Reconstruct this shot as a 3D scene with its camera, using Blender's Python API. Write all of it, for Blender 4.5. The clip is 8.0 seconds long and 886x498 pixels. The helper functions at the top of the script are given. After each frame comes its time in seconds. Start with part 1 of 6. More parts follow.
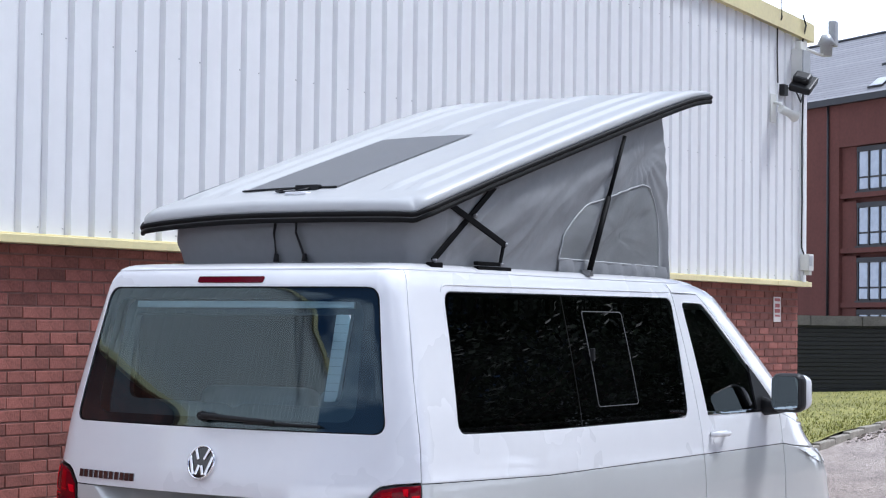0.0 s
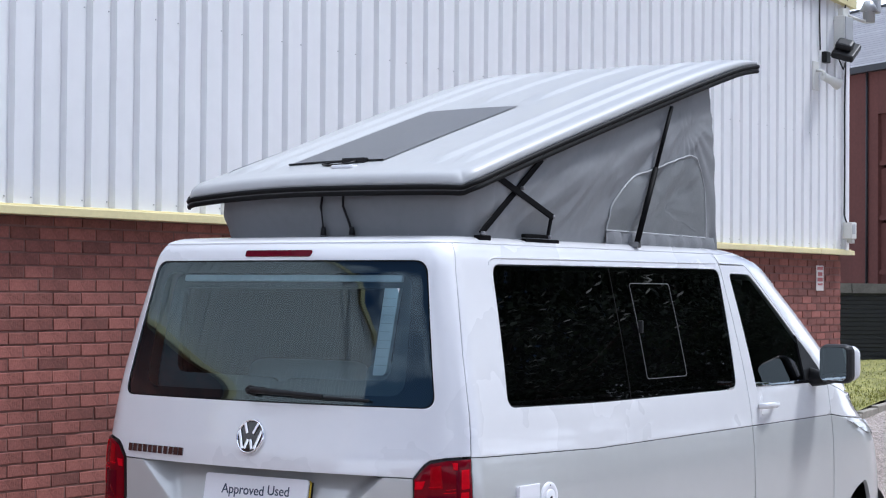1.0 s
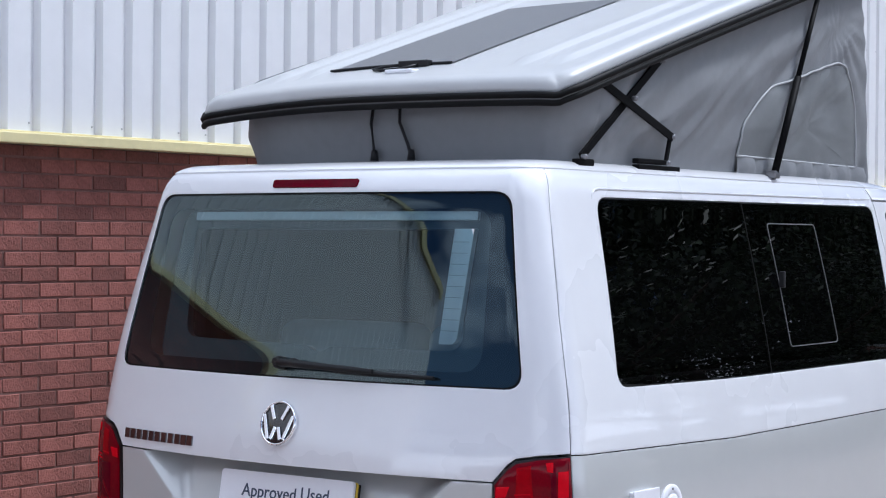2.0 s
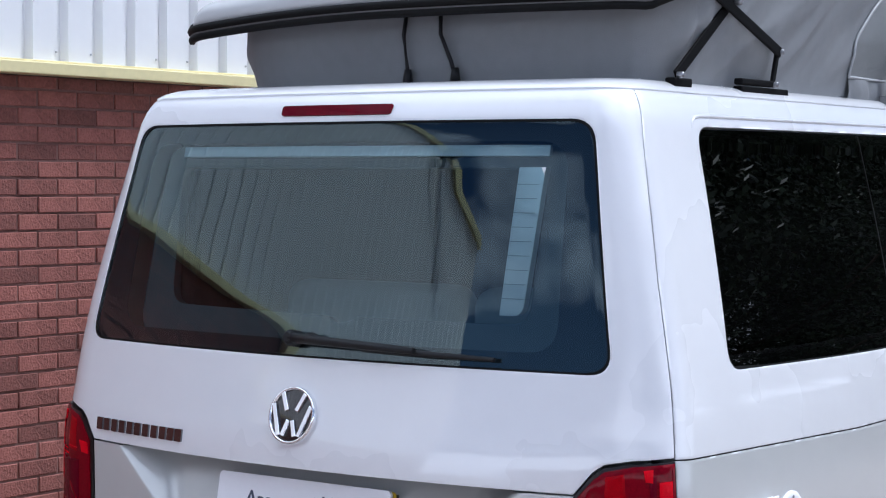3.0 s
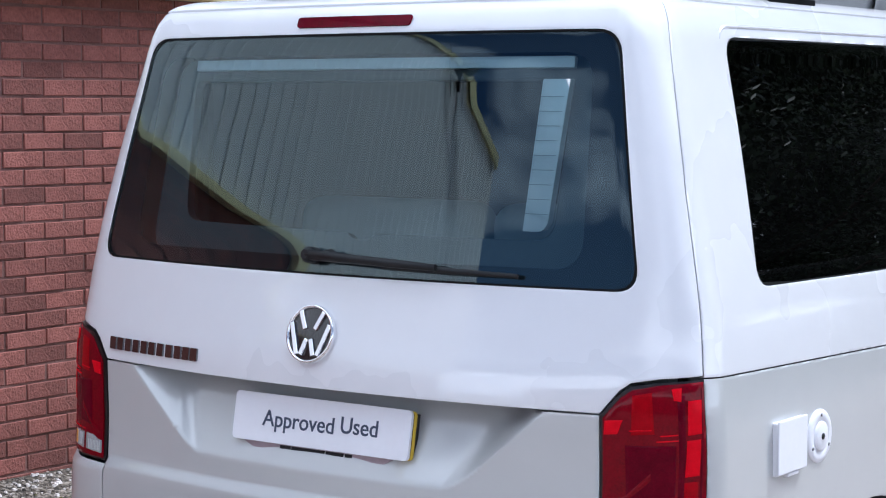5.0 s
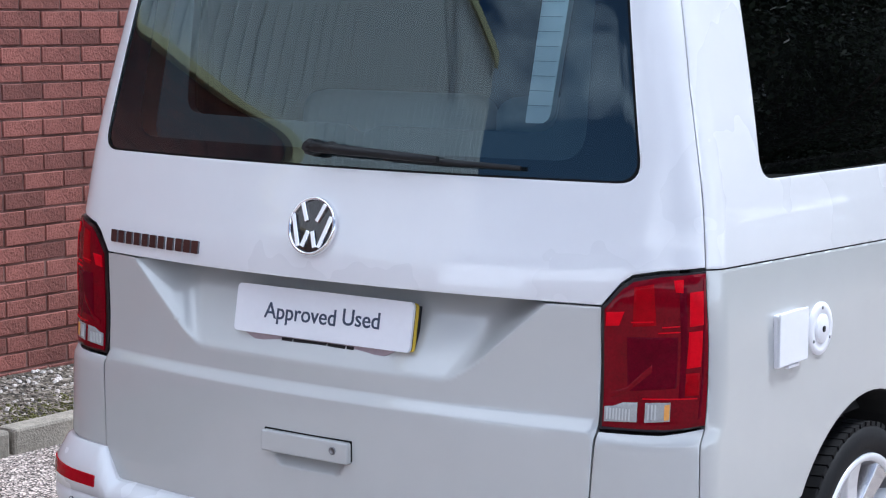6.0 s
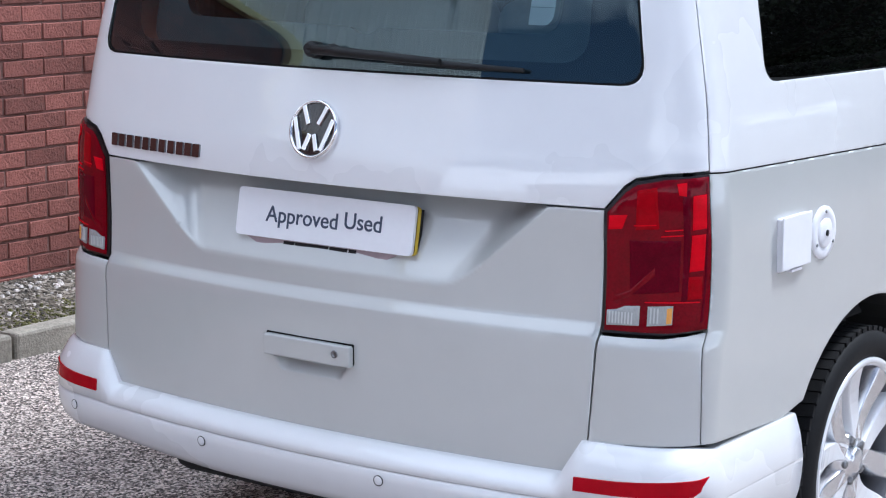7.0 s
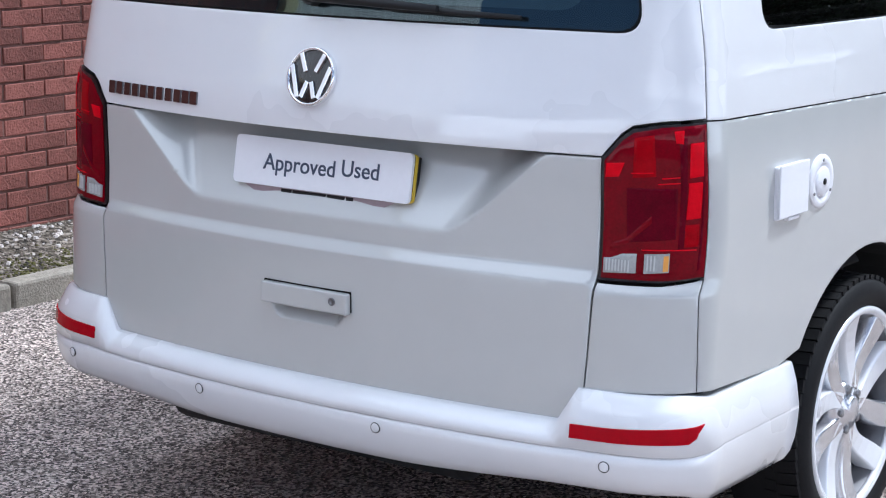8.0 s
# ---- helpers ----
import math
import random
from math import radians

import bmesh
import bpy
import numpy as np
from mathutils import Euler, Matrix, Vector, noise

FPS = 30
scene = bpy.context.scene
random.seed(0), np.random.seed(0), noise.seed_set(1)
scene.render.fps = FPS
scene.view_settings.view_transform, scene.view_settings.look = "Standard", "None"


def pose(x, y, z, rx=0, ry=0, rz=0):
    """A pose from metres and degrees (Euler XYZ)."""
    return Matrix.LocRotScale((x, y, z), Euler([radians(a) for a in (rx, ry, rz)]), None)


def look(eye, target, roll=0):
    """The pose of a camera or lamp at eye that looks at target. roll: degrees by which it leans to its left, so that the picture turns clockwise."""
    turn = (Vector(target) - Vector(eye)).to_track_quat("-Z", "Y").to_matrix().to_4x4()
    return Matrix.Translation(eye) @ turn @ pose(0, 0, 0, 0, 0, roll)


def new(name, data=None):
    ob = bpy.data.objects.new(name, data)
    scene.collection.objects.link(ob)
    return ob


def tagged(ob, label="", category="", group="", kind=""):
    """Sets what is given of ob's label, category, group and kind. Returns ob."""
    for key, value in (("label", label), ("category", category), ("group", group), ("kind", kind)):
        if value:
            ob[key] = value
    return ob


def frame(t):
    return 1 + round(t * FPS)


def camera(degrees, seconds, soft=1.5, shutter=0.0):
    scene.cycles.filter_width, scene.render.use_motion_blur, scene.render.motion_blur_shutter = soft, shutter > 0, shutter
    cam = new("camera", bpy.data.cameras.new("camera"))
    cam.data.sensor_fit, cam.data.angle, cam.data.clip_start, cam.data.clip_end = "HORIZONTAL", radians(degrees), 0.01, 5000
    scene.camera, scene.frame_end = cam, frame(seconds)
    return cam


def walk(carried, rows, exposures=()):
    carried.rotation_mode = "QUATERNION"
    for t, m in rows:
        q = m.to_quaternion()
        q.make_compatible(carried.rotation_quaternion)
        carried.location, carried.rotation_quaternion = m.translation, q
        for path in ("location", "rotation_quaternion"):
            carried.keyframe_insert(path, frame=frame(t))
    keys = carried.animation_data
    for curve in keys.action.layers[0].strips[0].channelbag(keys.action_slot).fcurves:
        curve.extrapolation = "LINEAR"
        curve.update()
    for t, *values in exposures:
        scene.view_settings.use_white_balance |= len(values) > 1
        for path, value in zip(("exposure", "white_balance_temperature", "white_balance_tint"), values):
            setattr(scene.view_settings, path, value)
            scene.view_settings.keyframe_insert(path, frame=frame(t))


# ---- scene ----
cam = camera(25.97, 8.0, 1.15)
# seconds, eye (metres), yaw, pitch, roll (degrees)
ROWS = [
    (0.0, 4.965, -5.676, 1.741, 33.75, 2.21, -0.68),
    (0.5, 4.959, -5.688, 1.751, 34.27, 1.82, -0.50),
    (1.0, 4.912, -5.678, 1.759, 34.85, 1.26, -0.43),
    (1.3, 4.842, -5.588, 1.749, 35.39, 0.86, -0.38),
    (1.5, 4.198, -4.662, 1.752, 35.94, 0.67, -0.41),
    (1.7, 4.022, -4.469, 1.747, 36.28, 0.22, -0.43),
    (2.0, 3.808, -4.232, 1.741, 36.68, -0.32, -0.46),
    (2.2, 3.263, -3.440, 1.753, 37.56, -1.01, -0.52),
    (3.3, 2.894, -3.337, 1.725, 35.51, -2.22, -0.31),
    (3.5, 2.876, -3.311, 1.717, 35.85, -2.27, -0.29),
    (4.0, 2.825, -3.304, 1.720, 35.97, -2.69, -0.17),
    (4.2, 2.825, -3.304, 1.720, 35.95, -2.88, -0.17),
    (5.3, 2.812, -3.311, 1.716, 35.80, -5.25, -0.15),
    (5.5, 2.812, -3.311, 1.716, 35.75, -5.91, -0.15),
    (6.0, 2.801, -3.313, 1.690, 35.76, -7.23, -0.27),
    (6.5, 2.792, -3.308, 1.688, 35.75, -8.81, -0.26),
    (7.0, 2.791, -3.302, 1.678, 35.81, -9.98, -0.31),
    (7.5, 2.795, -3.307, 1.669, 35.80, -10.81, -0.36),
    (8.0, 2.800, -3.301, 1.666, 35.85, -11.37, -0.41),
]
walk(cam, [(t, pose(x, y, z, 90 + pitch, roll, yaw)) for t, x, y, z, yaw, pitch, roll in ROWS], [(0.0, -0.12, 5830, 11.0), (1.5, -0.21, 5790, 11.0), (2.2, -0.16, 5740, 10.5), (3.5, -0.01, 5670, 10.5), (5.5, 0.13, 5680, 9.0), (8.0, 0.11, 5720, 8.0)])

# ---- light ----
SUN_EL, SUN_AZ = radians(57), radians(31)   # azimuth clockwise from +y
world = bpy.data.worlds.new("world")
scene.world = world
world.use_nodes = True
wn = world.node_tree.nodes
wl = world.node_tree.links
sky = wn.new("ShaderNodeTexSky")
sky.sky_type = "NISHITA"
sky.sun_disc = False
sky.sun_elevation, sky.sun_rotation = SUN_EL, SUN_AZ
sky.air_density, sky.dust_density, sky.ozone_density = 1.0, 0.8, 1.6
bg = wn["Background"]
# broken cloud over a hazy blue sky
tc = wn.new("ShaderNodeTexCoord")
mp = wn.new("ShaderNodeMapping")
mp.inputs["Scale"].default_value = (1.0, 1.0, 2.2)
mp.inputs["Location"].default_value = (3.7, 1.2, 0.4)
cl = wn.new("ShaderNodeTexNoise")
cl.inputs["Scale"].default_value, cl.inputs["Detail"].default_value, cl.inputs["Roughness"].default_value = 2.6, 6, 0.55
cr = wn.new("ShaderNodeValToRGB")
cr.color_ramp.elements[0].position, cr.color_ramp.elements[1].position = 0.41, 0.62
mixc = wn.new("ShaderNodeMix")
mixc.data_type = "RGBA"
wl.new(tc.outputs["Generated"], mp.inputs["Vector"])
wl.new(mp.outputs["Vector"], cl.inputs["Vector"])
# thin bright cloud overhead, bluer gaps lower down
sx = wn.new("ShaderNodeSeparateXYZ")
mz = wn.new("ShaderNodeMapRange")
mz.inputs["From Min"].default_value, mz.inputs["From Max"].default_value = 0.35, 0.75
mz.inputs["To Min"].default_value, mz.inputs["To Max"].default_value = -0.10, 0.08
az = wn.new("ShaderNodeMath")
az.operation = "ADD"
wl.new(tc.outputs["Generated"], sx.inputs[0])
wl.new(sx.outputs["Z"], mz.inputs["Value"])
wl.new(cl.outputs["Fac"], az.inputs[0]), wl.new(mz.outputs["Result"], az.inputs[1])
# pale haze low over the horizon
hz, ah = wn.new("ShaderNodeMapRange"), wn.new("ShaderNodeMath")
hz.inputs["From Min"].default_value, hz.inputs["From Max"].default_value = 0.15, 0.215
hz.inputs["To Min"].default_value, hz.inputs["To Max"].default_value = 0.48, 0.0
ah.operation = "ADD"
wl.new(sx.outputs["Z"], hz.inputs["Value"])
wl.new(az.outputs[0], ah.inputs[0]), wl.new(hz.outputs["Result"], ah.inputs[1])
wl.new(ah.outputs[0], cr.inputs["Fac"])
wl.new(cr.outputs["Color"], mixc.inputs["Factor"])
deep = wn.new("ShaderNodeMix")   # a darker blue in the clear gaps
deep.data_type, deep.blend_type = "RGBA", "MULTIPLY"
deep.inputs["Factor"].default_value = 1.0
deep.inputs["B"].default_value = (0.30, 0.38, 0.52, 1)
wl.new(sky.outputs["Color"], deep.inputs["A"])
wl.new(deep.outputs["Result"], mixc.inputs["A"])
mixc.inputs["B"].default_value = (15.6, 16.3, 17.8, 1)
wl.new(mixc.outputs["Result"], bg.inputs["Color"])
bg.inputs["Strength"].default_value = 0.12
sun = new("sun", bpy.data.lights.new("sun", "SUN"))
sun.data.energy, sun.data.angle, sun.data.color = 3.7, radians(8), (1, 0.98, 0.95)
sd = Vector((math.sin(SUN_AZ) * math.cos(SUN_EL), math.cos(SUN_AZ) * math.cos(SUN_EL), math.sin(SUN_EL)))
sun.matrix_world = look(sd * 60, (0, 0, 0))
scene.view_settings.exposure = 0.0


# ---- materials ----
def mat(name, base, rough=0.5, metal=0.0, coat=0.0, var=0.0, scale=8.0, bump=0.0, bscale=60.0, detail=4.0, rvar=0.0, spec=0.5, piece=0.0, dist=0.004, cior=1.5):
    """Principled paint, cloth, stone...: colour that varies at two scales, fine relief, uneven gloss."""
    m = bpy.data.materials.new(name)
    m.use_nodes = True
    n, l = m.node_tree.nodes, m.node_tree.links
    b = n["Principled BSDF"]
    b.inputs["Base Color"].default_value = (*base, 1)
    b.inputs["Roughness"].default_value, b.inputs["Metallic"].default_value = rough, metal
    b.inputs["Coat Weight"].default_value, b.inputs["Coat Roughness"].default_value = coat, 0.03
    b.inputs["Coat IOR"].default_value = cior
    b.inputs["Specular IOR Level"].default_value = spec
    co = n.new("ShaderNodeTexCoord")
    if var or piece:
        t1, t2 = n.new("ShaderNodeTexNoise"), n.new("ShaderNodeTexNoise")
        t1.inputs["Scale"].default_value, t2.inputs["Scale"].default_value = scale, scale * 9
        t1.inputs["Detail"].default_value = t2.inputs["Detail"].default_value = detail
        l.new(co.outputs["Object"], t1.inputs["Vector"]), l.new(co.outputs["Object"], t2.inputs["Vector"])
        ad = n.new("ShaderNodeMath")
        ad.operation = "ADD"
        l.new(t1.outputs["Fac"], ad.inputs[0]), l.new(t2.outputs["Fac"], ad.inputs[1])
        mr = n.new("ShaderNodeMapRange")
        mr.inputs["From Min"].default_value, mr.inputs["From Max"].default_value = 0.6, 1.4
        mr.inputs["To Min"].default_value, mr.inputs["To Max"].default_value = 1 - var, 1 + var
        l.new(ad.outputs[0], mr.inputs["Value"])
        out = mr.outputs["Result"]
        if piece:
            oi = n.new("ShaderNodeObjectInfo")
            ge = n.new("ShaderNodeNewGeometry")
            sm = n.new("ShaderNodeMath")
            sm.operation = "ADD"
            l.new(oi.outputs["Random"], sm.inputs[0]), l.new(ge.outputs["Random Per Island"], sm.inputs[1])
            fr = n.new("ShaderNodeMath")
            fr.operation = "FRACT"
            l.new(sm.outputs[0], fr.inputs[0])
            pr = n.new("ShaderNodeMapRange")
            pr.inputs["To Min"].default_value, pr.inputs["To Max"].default_value = 1 - piece, 1 + piece
            l.new(fr.outputs[0], pr.inputs["Value"])
            mu = n.new("ShaderNodeMath")
            mu.operation = "MULTIPLY"
            l.new(out, mu.inputs[0]), l.new(pr.outputs["Result"], mu.inputs[1])
            out = mu.outputs[0]
        hs = n.new("ShaderNodeHueSaturation")
        hs.inputs["Color"].default_value = (*base, 1)
        l.new(out, hs.inputs["Value"])
        l.new(hs.outputs["Color"], b.inputs["Base Color"])
        if rvar:
            r2 = n.new("ShaderNodeMapRange")
            r2.inputs["To Min"].default_value, r2.inputs["To Max"].default_value = max(0, rough - rvar), min(1, rough + rvar)
            l.new(t1.outputs["Fac"], r2.inputs["Value"]), l.new(r2.outputs["Result"], b.inputs["Roughness"])
    if bump:
        t3 = n.new("ShaderNodeTexNoise")
        t3.inputs["Scale"].default_value, t3.inputs["Detail"].default_value = bscale, 5
        l.new(co.outputs["Object"], t3.inputs["Vector"])
        bu = n.new("ShaderNodeBump")
        bu.inputs["Strength"].default_value, bu.inputs["Distance"].default_value = bump, dist
        l.new(t3.outputs["Fac"], bu.inputs["Height"]), l.new(bu.outputs["Normal"], b.inputs["Normal"])
    return m


def glass(name, tint, ior=1.75, sheen=(1, 1, 1)):
    """A thin coated pane: tinted see-through with a mirror gloss by Fresnel."""
    m = bpy.data.materials.new(name)
    m.use_nodes = True
    n, l = m.node_tree.nodes, m.node_tree.links
    n.remove(n["Principled BSDF"])
    tr, gl, fr, mx = n.new("ShaderNodeBsdfTransparent"), n.new("ShaderNodeBsdfGlossy"), n.new("ShaderNodeFresnel"), n.new("ShaderNodeMixShader")
    tr.inputs["Color"].default_value = (*tint, 1)
    gl.inputs["Color"].default_value = (*sheen, 1)
    gl.inputs["Roughness"].default_value = 0.0
    fr.inputs["IOR"].default_value = ior
    l.new(fr.outputs[0], mx.inputs[0]), l.new(tr.outputs[0], mx.inputs[1]), l.new(gl.outputs[0], mx.inputs[2])
    l.new(mx.outputs[0], n["Material Output"].inputs["Surface"])
    return m


M_WHITE = mat("white_paint", (0.735, 0.737, 0.752), 0.28, coat=1.0, var=0.02, scale=1.5, rvar=0.03, cior=1.65)
M_GREY = mat("pale_grey_paint", (0.485, 0.492, 0.482), 0.3, coat=1.0, var=0.02, scale=1.5, rvar=0.03, cior=1.75)
M_BLACKPL = mat("black_plastic", (0.010, 0.010, 0.011), 0.45, var=0.2, bump=0.1, bscale=300, spec=0.28)
M_STAY = mat("black_steel", (0.005, 0.005, 0.0055), 0.6, var=0.2, spec=0.06)
M_DARK = mat("dark_liner", (0.01, 0.01, 0.011), 0.8, var=0.2)
M_RUBBER = mat("tyre_rubber", (0.008, 0.008, 0.009), 0.65, var=0.25, scale=14, bump=0.2, bscale=200, spec=0.2)
M_ALLOY = mat("silver_alloy", (0.72, 0.72, 0.74), 0.26, metal=0.85, var=0.05, coat=0.4)
M_ALLOYW = mat("white_alloy", (0.78, 0.79, 0.82), 0.25, metal=0.15, coat=0.8, var=0.03)
M_BARREL = mat("dark_alloy", (0.16, 0.16, 0.17), 0.45, metal=0.6, var=0.1)
M_STEEL = mat("brake_steel", (0.25, 0.25, 0.26), 0.4, metal=0.9, var=0.2)
M_CHROMED = mat("dark_chrome", (0.20, 0.20, 0.21), 0.12, metal=1.0)
M_CHROME = mat("chrome", (0.85, 0.85, 0.87), 0.06, metal=1.0)
M_HOUS = mat("lamp_housing", (0.010, 0.006, 0.007), 0.32, coat=0.2, spec=0.3)
M_SHELL = mat("gelcoat", (0.405, 0.41, 0.412), 0.42, coat=0.12, var=0.03, scale=1.2, rvar=0.06)
M_LED = mat("led_dark", (0.015, 0.014, 0.014), 0.15, coat=1)
M_RED = mat("red_lens", (0.155, 0.0002, 0.006), 0.16, coat=0.22, spec=0.05, var=0.35, scale=22)
M_REDB = mat("bright_red_lens", (0.62, 0.001, 0.010), 0.2, coat=0.04, spec=0.05, var=0.15, scale=60)
M_REDR = mat("reflector_red", (0.36, 0.0006, 0.008), 0.15, coat=0.06, spec=0.08, var=0.15, scale=40)
M_REDM = mat("mid_red_lens", (0.30, 0.0004, 0.005), 0.18, coat=0.04, spec=0.05, var=0.3, scale=50)
M_REDD = mat("deep_red_lens", (0.10, 0.0001, 0.008), 0.14, coat=0.04, spec=0.05, var=0.3, scale=30)
M_CLEAR = mat("clear_lens", (0.34, 0.35, 0.35), 0.12, coat=1.0, var=0.25, scale=90)
M_FLUTE = mat("lens_flute", (0.52, 0.53, 0.53), 0.15, coat=0.5)
M_AMBER = mat("amber_lens", (0.75, 0.33, 0.06), 0.15, coat=1.0, var=0.2, scale=60)
M_PLATE = mat("white_plate", (0.80, 0.80, 0.83), 0.35, var=0.02)
M_INK = mat("slate_ink", (0.045, 0.06, 0.10), 0.5)
M_YELLOW = mat("yellow_plate", (0.65, 0.45, 0.03), 0.4, var=0.05)
M_CANVAS = mat("grey_canvas", (0.215, 0.222, 0.232), 0.72, var=0.06, scale=3, bump=0.25, bscale=420, spec=0.35)
M_MESHWIN = mat("grey_mesh_fabric", (0.19, 0.20, 0.205), 0.6, var=0.06, scale=4, bump=0.4, bscale=700)
M_PIPING = mat("light_grey_piping", (0.36, 0.37, 0.38), 0.55)
M_SOLAR = mat("solar_film", (0.105, 0.108, 0.115), 0.45, var=0.06, scale=5, bump=0.1, bscale=120)
M_SEAL = mat("rubber_seal", (0.006, 0.006, 0.006), 0.6, spec=0.12)
M_SEALG = mat("grey_seal", (0.10, 0.10, 0.10), 0.5)
M_TRIMI = mat("interior_trim", (0.03, 0.033, 0.036), 0.6, var=0.08)
M_PALEI = mat("interior_pale_panel", (0.84, 0.87, 0.88), 0.5, var=0.05)
M_SEATI = mat("interior_seat", (0.035, 0.035, 0.038), 0.8, var=0.2)
M_GLASS = glass("tailgate_glass", (0.54, 0.68, 0.72), 1.92, (0.80, 0.97, 0.98))
M_PRIV = glass("privacy_glass", (0.03, 0.03, 0.034), 1.47)
M_CABG = glass("cab_glass", (0.30, 0.36, 0.34), 1.5)
M_SHEET = mat("white_cladding", (0.81, 0.815, 0.825), 0.42, var=0.03, scale=0.9, rvar=0.05, bump=0.04, bscale=12)
M_CREAM = mat("cream_trim", (0.78, 0.69, 0.38), 0.45, var=0.08, scale=2.5)
M_BRICK = mat("red_brown_brick", (0.245, 0.086, 0.068), 0.85, var=0.34, scale=7, bump=0.8, bscale=90, piece=0.30, dist=0.007)
M_MORTAR = mat("mortar", (0.205, 0.108, 0.092), 0.95, var=0.25, scale=10, bump=0.6, bscale=120)
M_CONC = mat("kerb_concrete", (0.27, 0.245, 0.205), 0.9, var=0.38, scale=6, bump=0.7, bscale=110, piece=0.08, dist=0.006)
M_COPING = mat("weathered_coping", (0.15, 0.14, 0.125), 0.9, var=0.3, scale=4, bump=0.5, bscale=60, piece=0.15)
M_BLACKW = mat("black_painted_brick", (0.018, 0.019, 0.022), 0.7, var=0.2, scale=5, bump=0.5, bscale=40)
M_GALV = mat("grey_metal", (0.42, 0.43, 0.44), 0.45, metal=0.3, var=0.08)
M_OFFWH = mat("off_white_plastic", (0.66, 0.66, 0.62), 0.45, var=0.05)
M_SIGNW = mat("sign_white", (0.72, 0.66, 0.64), 0.5)
M_SIGNR = mat("sign_red", (0.42, 0.10, 0.10), 0.5)
M_SLATE = mat("roof_slate", (0.30, 0.30, 0.32), 0.7, var=0.1, scale=0.4, piece=0.08)
M_FARBR = mat("far_brick", (0.125, 0.045, 0.036), 0.9, var=0.18, scale=0.6, piece=0.06)
M_FRAME = mat("anthracite_frame", (0.02, 0.022, 0.026), 0.5)
M_FARGL = mat("window_pane", (0.20, 0.27, 0.38), 0.06, var=0.25, scale=0.25, spec=1.0, coat=1.0)
M_BARK = mat("bark", (0.07, 0.05, 0.035), 0.9, var=0.3, bump=0.6, bscale=30)
M_LEAF = mat("leaf", (0.020, 0.036, 0.012), 0.6, var=0.3, scale=2, piece=0.45)
M_LEAFD = mat("moss", (0.09, 0.085, 0.025), 0.95, var=0.4, scale=9, piece=0.3)


def ground_mat(name, c1, c2, c3, fine, big):
    """Rolled stone and bitumen: pale and dark chippings, wide stains, rough relief."""
    m = mat(name, c1, 0.88)
    n, l = m.node_tree.nodes, m.node_tree.links
    b, co = n["Principled BSDF"], n.new("ShaderNodeTexCoord")
    vo, no, wi = n.new("ShaderNodeTexVoronoi"), n.new("ShaderNodeTexNoise"), n.new("ShaderNodeTexNoise")
    vo.inputs["Scale"].default_value = fine
    no.inputs["Scale"].default_value, no.inputs["Detail"].default_value = fine * 0.55, 6
    wi.inputs["Scale"].default_value, wi.inputs["Detail"].default_value = big, 7
    for q in (vo, no, wi):
        l.new(co.outputs["Object"], q.inputs["Vector"])
    rp = n.new("ShaderNodeValToRGB")
    e = rp.color_ramp.elements
    e[0].position, e[0].color = 0.30, (*c1, 1)
    e[1].position, e[1].color = 0.80, (*c3, 1)
    k = e.new(0.55)
    k.color = (*c2, 1)
    l.new(vo.outputs["Color"], rp.inputs["Fac"])
    rw = n.new("ShaderNodeMapRange")
    rw.inputs["From Min"].default_value, rw.inputs["From Max"].default_value = 0.3, 0.7
    rw.inputs["To Min"].default_value, rw.inputs["To Max"].default_value = 0.78, 1.20
    l.new(wi.outputs["Fac"], rw.inputs["Value"])
    hs = n.new("ShaderNodeHueSaturation")
    l.new(rp.outputs["Color"], hs.inputs["Color"]), l.new(rw.outputs["Result"], hs.inputs["Value"])
    l.new(hs.outputs["Color"], b.inputs["Base Color"])
    bu = n.new("ShaderNodeBump")
    bu.inputs["Strength"].default_value, bu.inputs["Distance"].default_value = 0.9, 0.008
    ad = n.new("ShaderNodeMath")
    ad.operation = "ADD"
    l.new(vo.outputs["Distance"], ad.inputs[0]), l.new(no.outputs["Fac"], ad.inputs[1])
    l.new(ad.outputs[0], bu.inputs["Height"]), l.new(bu.outputs["Normal"], b.inputs["Normal"])
    return m


M_TARMAC = ground_mat("tarmac", (0.046, 0.036, 0.031), (0.34, 0.278, 0.248), (0.78, 0.68, 0.62), 130, 1.3)
M_GRAVEL = ground_mat("gravel", (0.030, 0.024, 0.017), (0.085, 0.068, 0.048), (0.30, 0.26, 0.22), 55, 2.2)
M_GRASS = ground_mat("grass", (0.12, 0.125, 0.028), (0.22, 0.21, 0.05), (0.34, 0.31, 0.09), 30, 0.8)


# ---- small builders ----
def mesh_ob(name, bm, material, smooth=False):
    me = bpy.data.meshes.new(name)
    if smooth:
        for f in bm.faces:
            f.smooth = True
    bm.normal_update()
    bm.to_mesh(me)
    bm.free()
    if material:
        me.materials.append(material)
    if "nrm" in me.attributes:
        a = np.zeros(len(me.vertices) * 3, dtype=np.float32)
        me.attributes["nrm"].data.foreach_get("vector", a)
        me.attributes.remove(me.attributes["nrm"])
        me.normals_split_custom_set_from_vertices(a.reshape(-1, 3).tolist())
    return new(name, me)


def part(name, bm, material, parent, label="", smooth=False):
    """One mesh part under a thing or under a part."""
    ob = mesh_ob(name, bm, material, smooth)
    ob.parent = parent
    return tagged(ob, label) if label else ob


def thing(name, label, category, at=(0, 0, 0), group="", kind=""):
    ob = new(name)
    ob.location = at
    ob.empty_display_size = 0.1
    return tagged(ob, label, category, group, kind)


